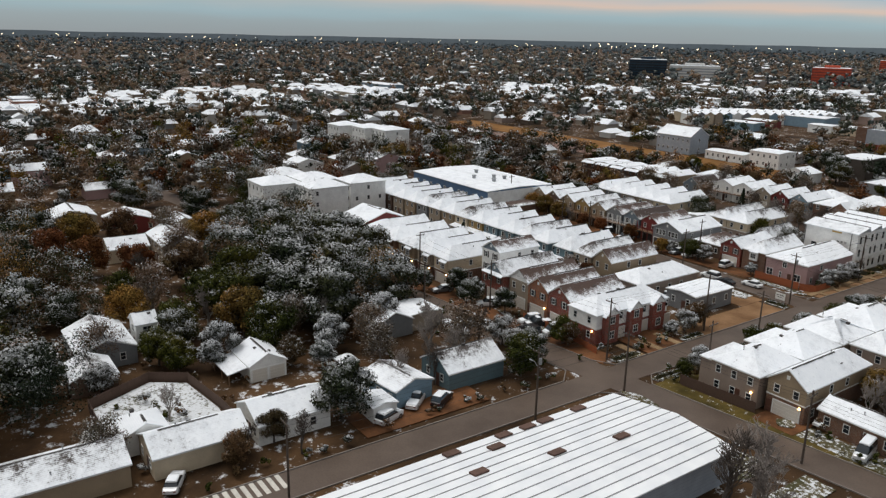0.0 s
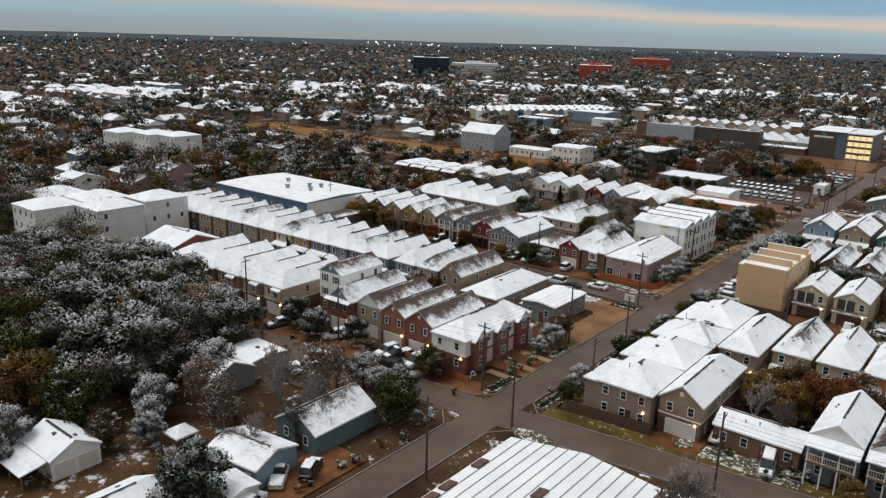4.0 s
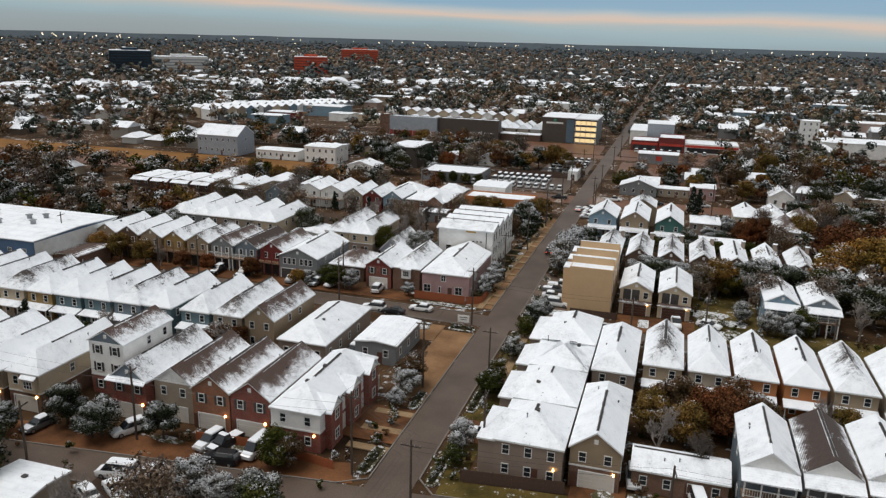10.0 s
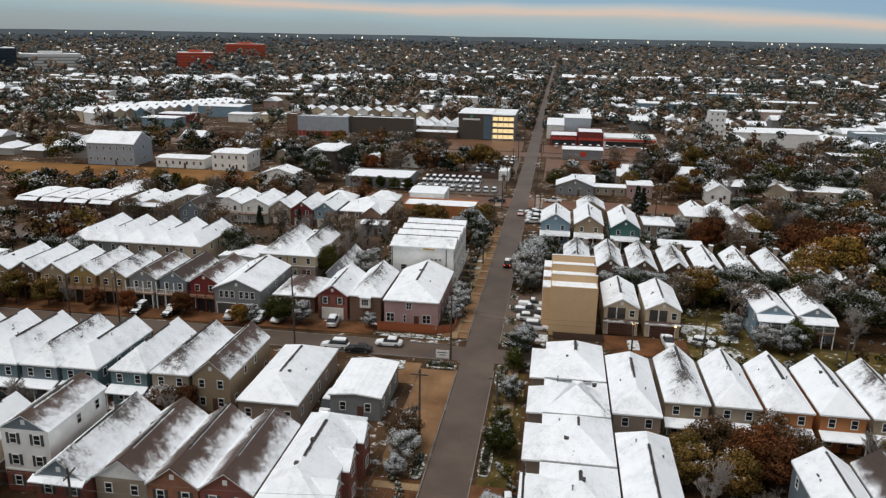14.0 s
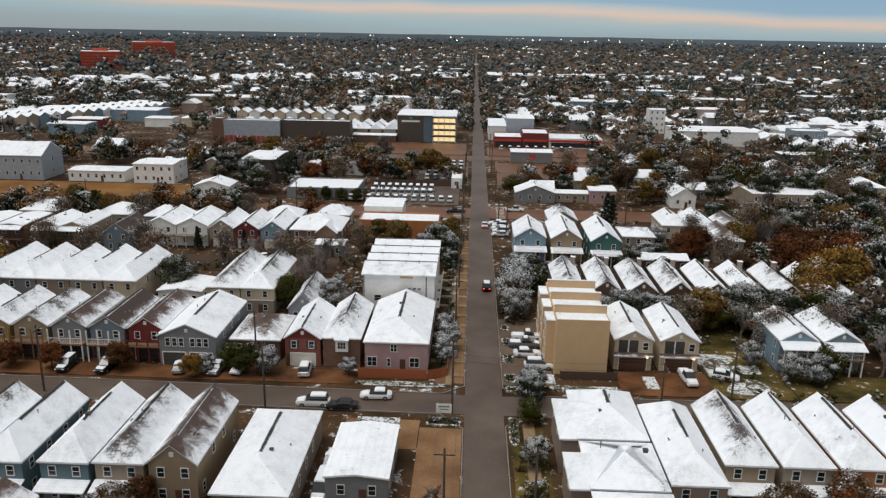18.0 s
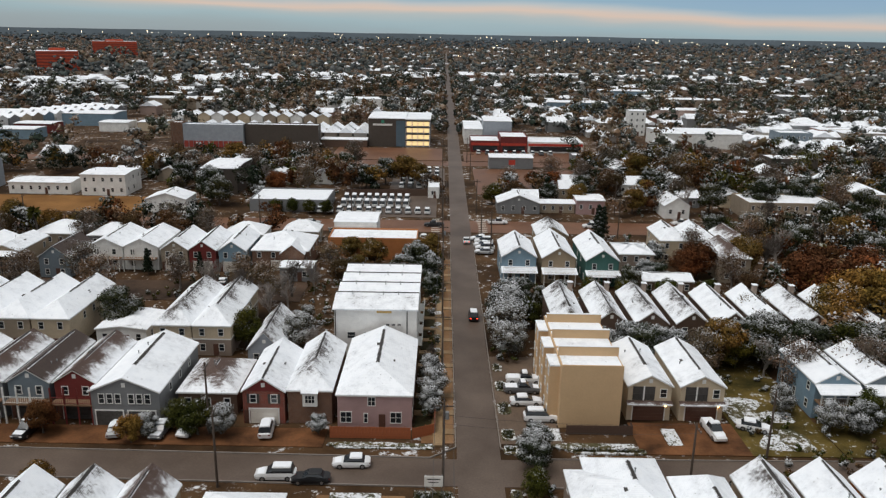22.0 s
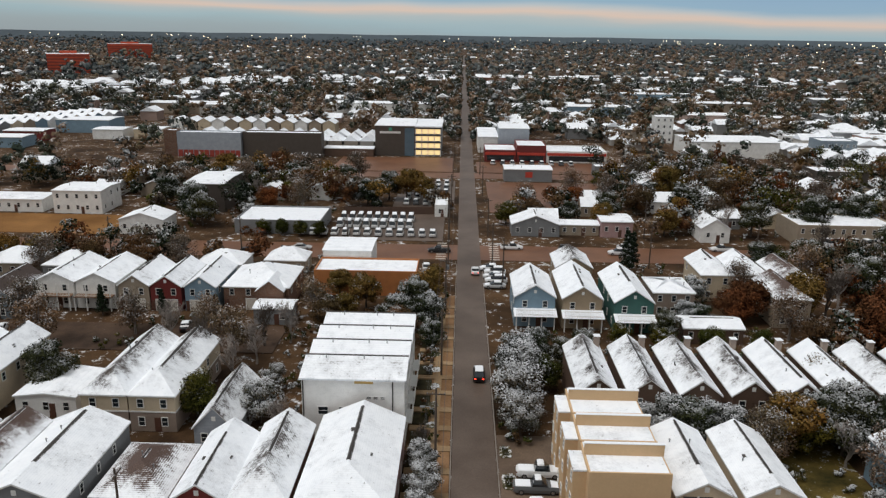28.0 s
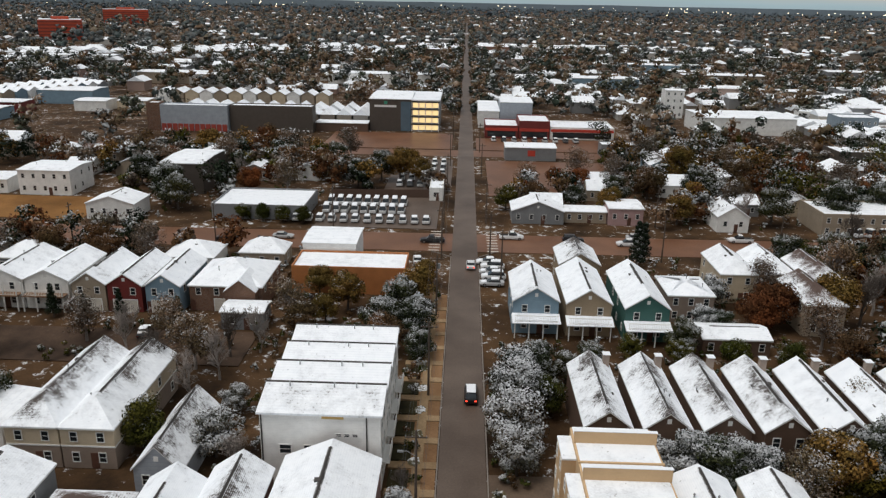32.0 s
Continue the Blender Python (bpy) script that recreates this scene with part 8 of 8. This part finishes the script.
def scatter(n, r0, r1, power, keep, out, s0, s1):
    for _ in range(n):
        r = r0 + (r1 - r0) * rt.random() ** power
        a = rt.uniform(-0.8, 1.85)
        x, y = -5 - r * math.sin(a), r * math.cos(a) - 30
        if free(x, y, 1.5) and in_view(x, y) and not (r > 380 and in_quarter(x, y) and rt.random() < 0.8):
            out.append((x, y, rt.uniform(s0, s1)))


scatter(1700, 60, 340, 0.65, None, near, 0.7, 1.5)
scatter(4300, 340, 850, 0.8, None, mid, 0.75, 1.9)
scatter(5600, 850, 2500, 1.1, None, far, 1.3, 2.4)
# dense woodland of the south-west corner and gaps between the gardens
for x0_, y0_, x1_, y1_, n_ in ((-100, -30, -50, -4, 80), (-110, -88, -66, -58, 50), (-64, -88, -30, -68, 36), (-62, -54, -38, -8, 46), (-34, -36, -26, -4, 10), (-170, -88, -122, -42, 40), (-170, -24, -152, 60, 24), (-128, -6, -110, 6, 10), (68, 20, 150, 180, 220),
                               (54, 98, 68, 136, 26), (-44, 240, -12, 244, 8), (-128, 244, -46, 288, 46), (40, 206, 60, 322, 26), (-132, 176, -50, 181, 16), (-10, 206, 4, 236, 0), (2, 222, 40, 236, 20), (60, 225, 150, 330, 90), (-100, 226, -70, 229, 6), (-170, 90, -106, 130, 40), (-170, 156, -130, 176, 30)):
    for _ in range(n_):
        x_, y_, s_ = rt.uniform(x0_, x1_), rt.uniform(y0_, y1_), rt.uniform(0.55, 1.1)
        if x1_ < 0 and y1_ < 80:
            if rt.random() < 0.62 and not any(abs(x_ - a) < 9 and abs(y_ - b) < 10 for a, b in ((-43, -5), (-36, -3), (-113, -42), (-115, -29), (-145, -34), (-158, -46), (-57, -61), (-50, -36), (-60, -52), (-48, -63), (-39, -39), (-35, -56), (-39, -60), (-32, -27), (-112, -32), (-128, -25), (-117, -42))):
                close.append((x_, y_, s_ * 1.6))
        else:
            if not any(abs(x_ - a[0]) < a[2] / 2 + 3 and -a[3] / 2 - 11 < y_ - a[1] < a[3] / 2 + 3 for a in EAST_HOMES):
                near.append((x_, y_, s_ * 1.1))
for k_ in range(330):
    y_ = 396 + 1300 * (k_ / 330) ** 1.4
    mid.append((rt.choice((rt.uniform(-17, -11), rt.uniform(-3.5, 4))), y_, rt.uniform(0.6, 1.0)))
for k_ in range(5200):
    a_ = rt.uniform(-0.8, 1.85)
    r_ = rt.uniform(2400, 4750)
    rim_.append((-5 - r_ * math.sin(a_), r_ * math.cos(a_), rt.uniform(1.5, 2.4)))
far_trees("woodland", close, 330, 10, 0.14, "close woodland of mixed trees dusted with snow", [LEAF["oak"], LEAF["green"], LEAF["oak"], LEAF["frost"], LEAF["oak"], LEAF["twig"], LEAF["oak"], LEAF["brown"], LEAF["gold"], LEAF["pine"]], 11)
far_trees("town_trees", near, 75, 8, 0.34, "trees between the houses, dusted with snow", GM, 1)
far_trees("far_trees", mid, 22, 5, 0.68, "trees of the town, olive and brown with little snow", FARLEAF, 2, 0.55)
far_trees("distant_woods", far, 6, 3, 1.5, "distant woods with haze mixed into their grey-brown", HAZED_DISTANT, 3, 0.85)
far_trees("horizon_woods", rim_, 1, 1, 3.0, "woods along the horizon, coloured blue-grey as haze", [HAZED_DISTANT[2], HAZED_HORIZON], 4, 2.0)
scrub = []
for x0_, y0_, x1_, y1_, n_ in ((-72, 126, -36, 146, 40), (-110, 95, -60, 103, 60), (-36, 98, -29, 158, 50), (28, 63, 62, 106, 90), (20.5, 27, 60, 47, 90), (-64, 31, -37, 39, 60), (-110, 27, -64, 36, 60), (-34, 31, -25, 36, 14),
                               (-28, 126, -14, 158, 50), (1, 122, 60, 139, 110), (-100, -85, -14, 2, 190), (28, 140, 62, 182, 90), (-140, 126, -100, 140, 24), (-60, 164, -40, 182, 40), (-140, 154, -60, 180, 90), (-14, 76, -11.4, 160, 26), (-3, 100, 2, 140, 26),
                               (0.2, 64, 30, 66, 14), (-2.6, 15, 1.6, 62, 16), (21, 15.5, 34, 20, 10), (-15.4, 13, -11.2, 33, 12), (40, 206, 100, 290, 140), (-100, 206, -46, 300, 140), (-62, 4, -12, 14, 12), (36, 12, 64, 22, 24), (-12.5, -60, -10.8, 0, 20)):
    for _ in range(n_):
        scrub.append((rt.uniform(x0_, x1_), rt.uniform(y0_, y1_), rt.uniform(0.10, 0.26)))
far_trees("garden_scrub", scrub, 60, 4, 0.11, "low garden shrubs and scrub dusted with snow", [LEAF["green"], LEAF["brown"], LEAF["frost"], LEAF["oak"]], 6)
# rise added to close the gap under the sky, haze blue in its colour
hv, hf = [], []
for k_ in range(121):
    a_ = -1.0 + 3.0 * k_ / 120
    c_, s_ = math.cos(a_), -math.sin(a_)
    hv += [(4780 * s_, 4780 * c_, -1), (4850 * s_, 4850 * c_, 37 + 4 * noise.noise((k_ * 0.35, 0, 0))), (4920 * s_, 4920 * c_, -1)]
for k_ in range(120):
    for q_ in range(2):
        i_ = k_ * 3 + q_
        hf.append((i_, i_ + 3, i_ + 4, i_ + 1))
tagged(put("distant_ridge", mesh_from("distant_ridge", hv, hf, HAZED_HORIZON)), "low wooded rise along the horizon, haze in its blue-grey", "backdrop", "", "structure")

# lit lamps of the town
GLOW = lamp_mat("street_glow", (1.0, 0.78, 0.5), 9.0)
lv, lf = [], []
for k_ in range(230):
    r_ = rt.uniform(900, 4700) if k_ < 90 else rt.uniform(3000, 4700)
    a_ = rt.uniform(-0.7, 1.7)
    s_ = r_ * 0.00024
    x_, y_, z_ = -5 - r_ * math.sin(a_), r_ * math.cos(a_), rt.uniform(9, 14) + r_ * 0.003
    v, f = box_data([(x_ - s_, y_ - s_, z_, x_ + s_, y_ + s_, z_ + 2 * s_)])
    k = len(lv)
    lv += v
    lf += [tuple(i + k for i in q) for q in f]
tagged(put("distant_lamps", mesh_from("distant_lamps", lv, lf, GLOW)), "lit lamps scattered over the far town", "lamps", "", "stuff")
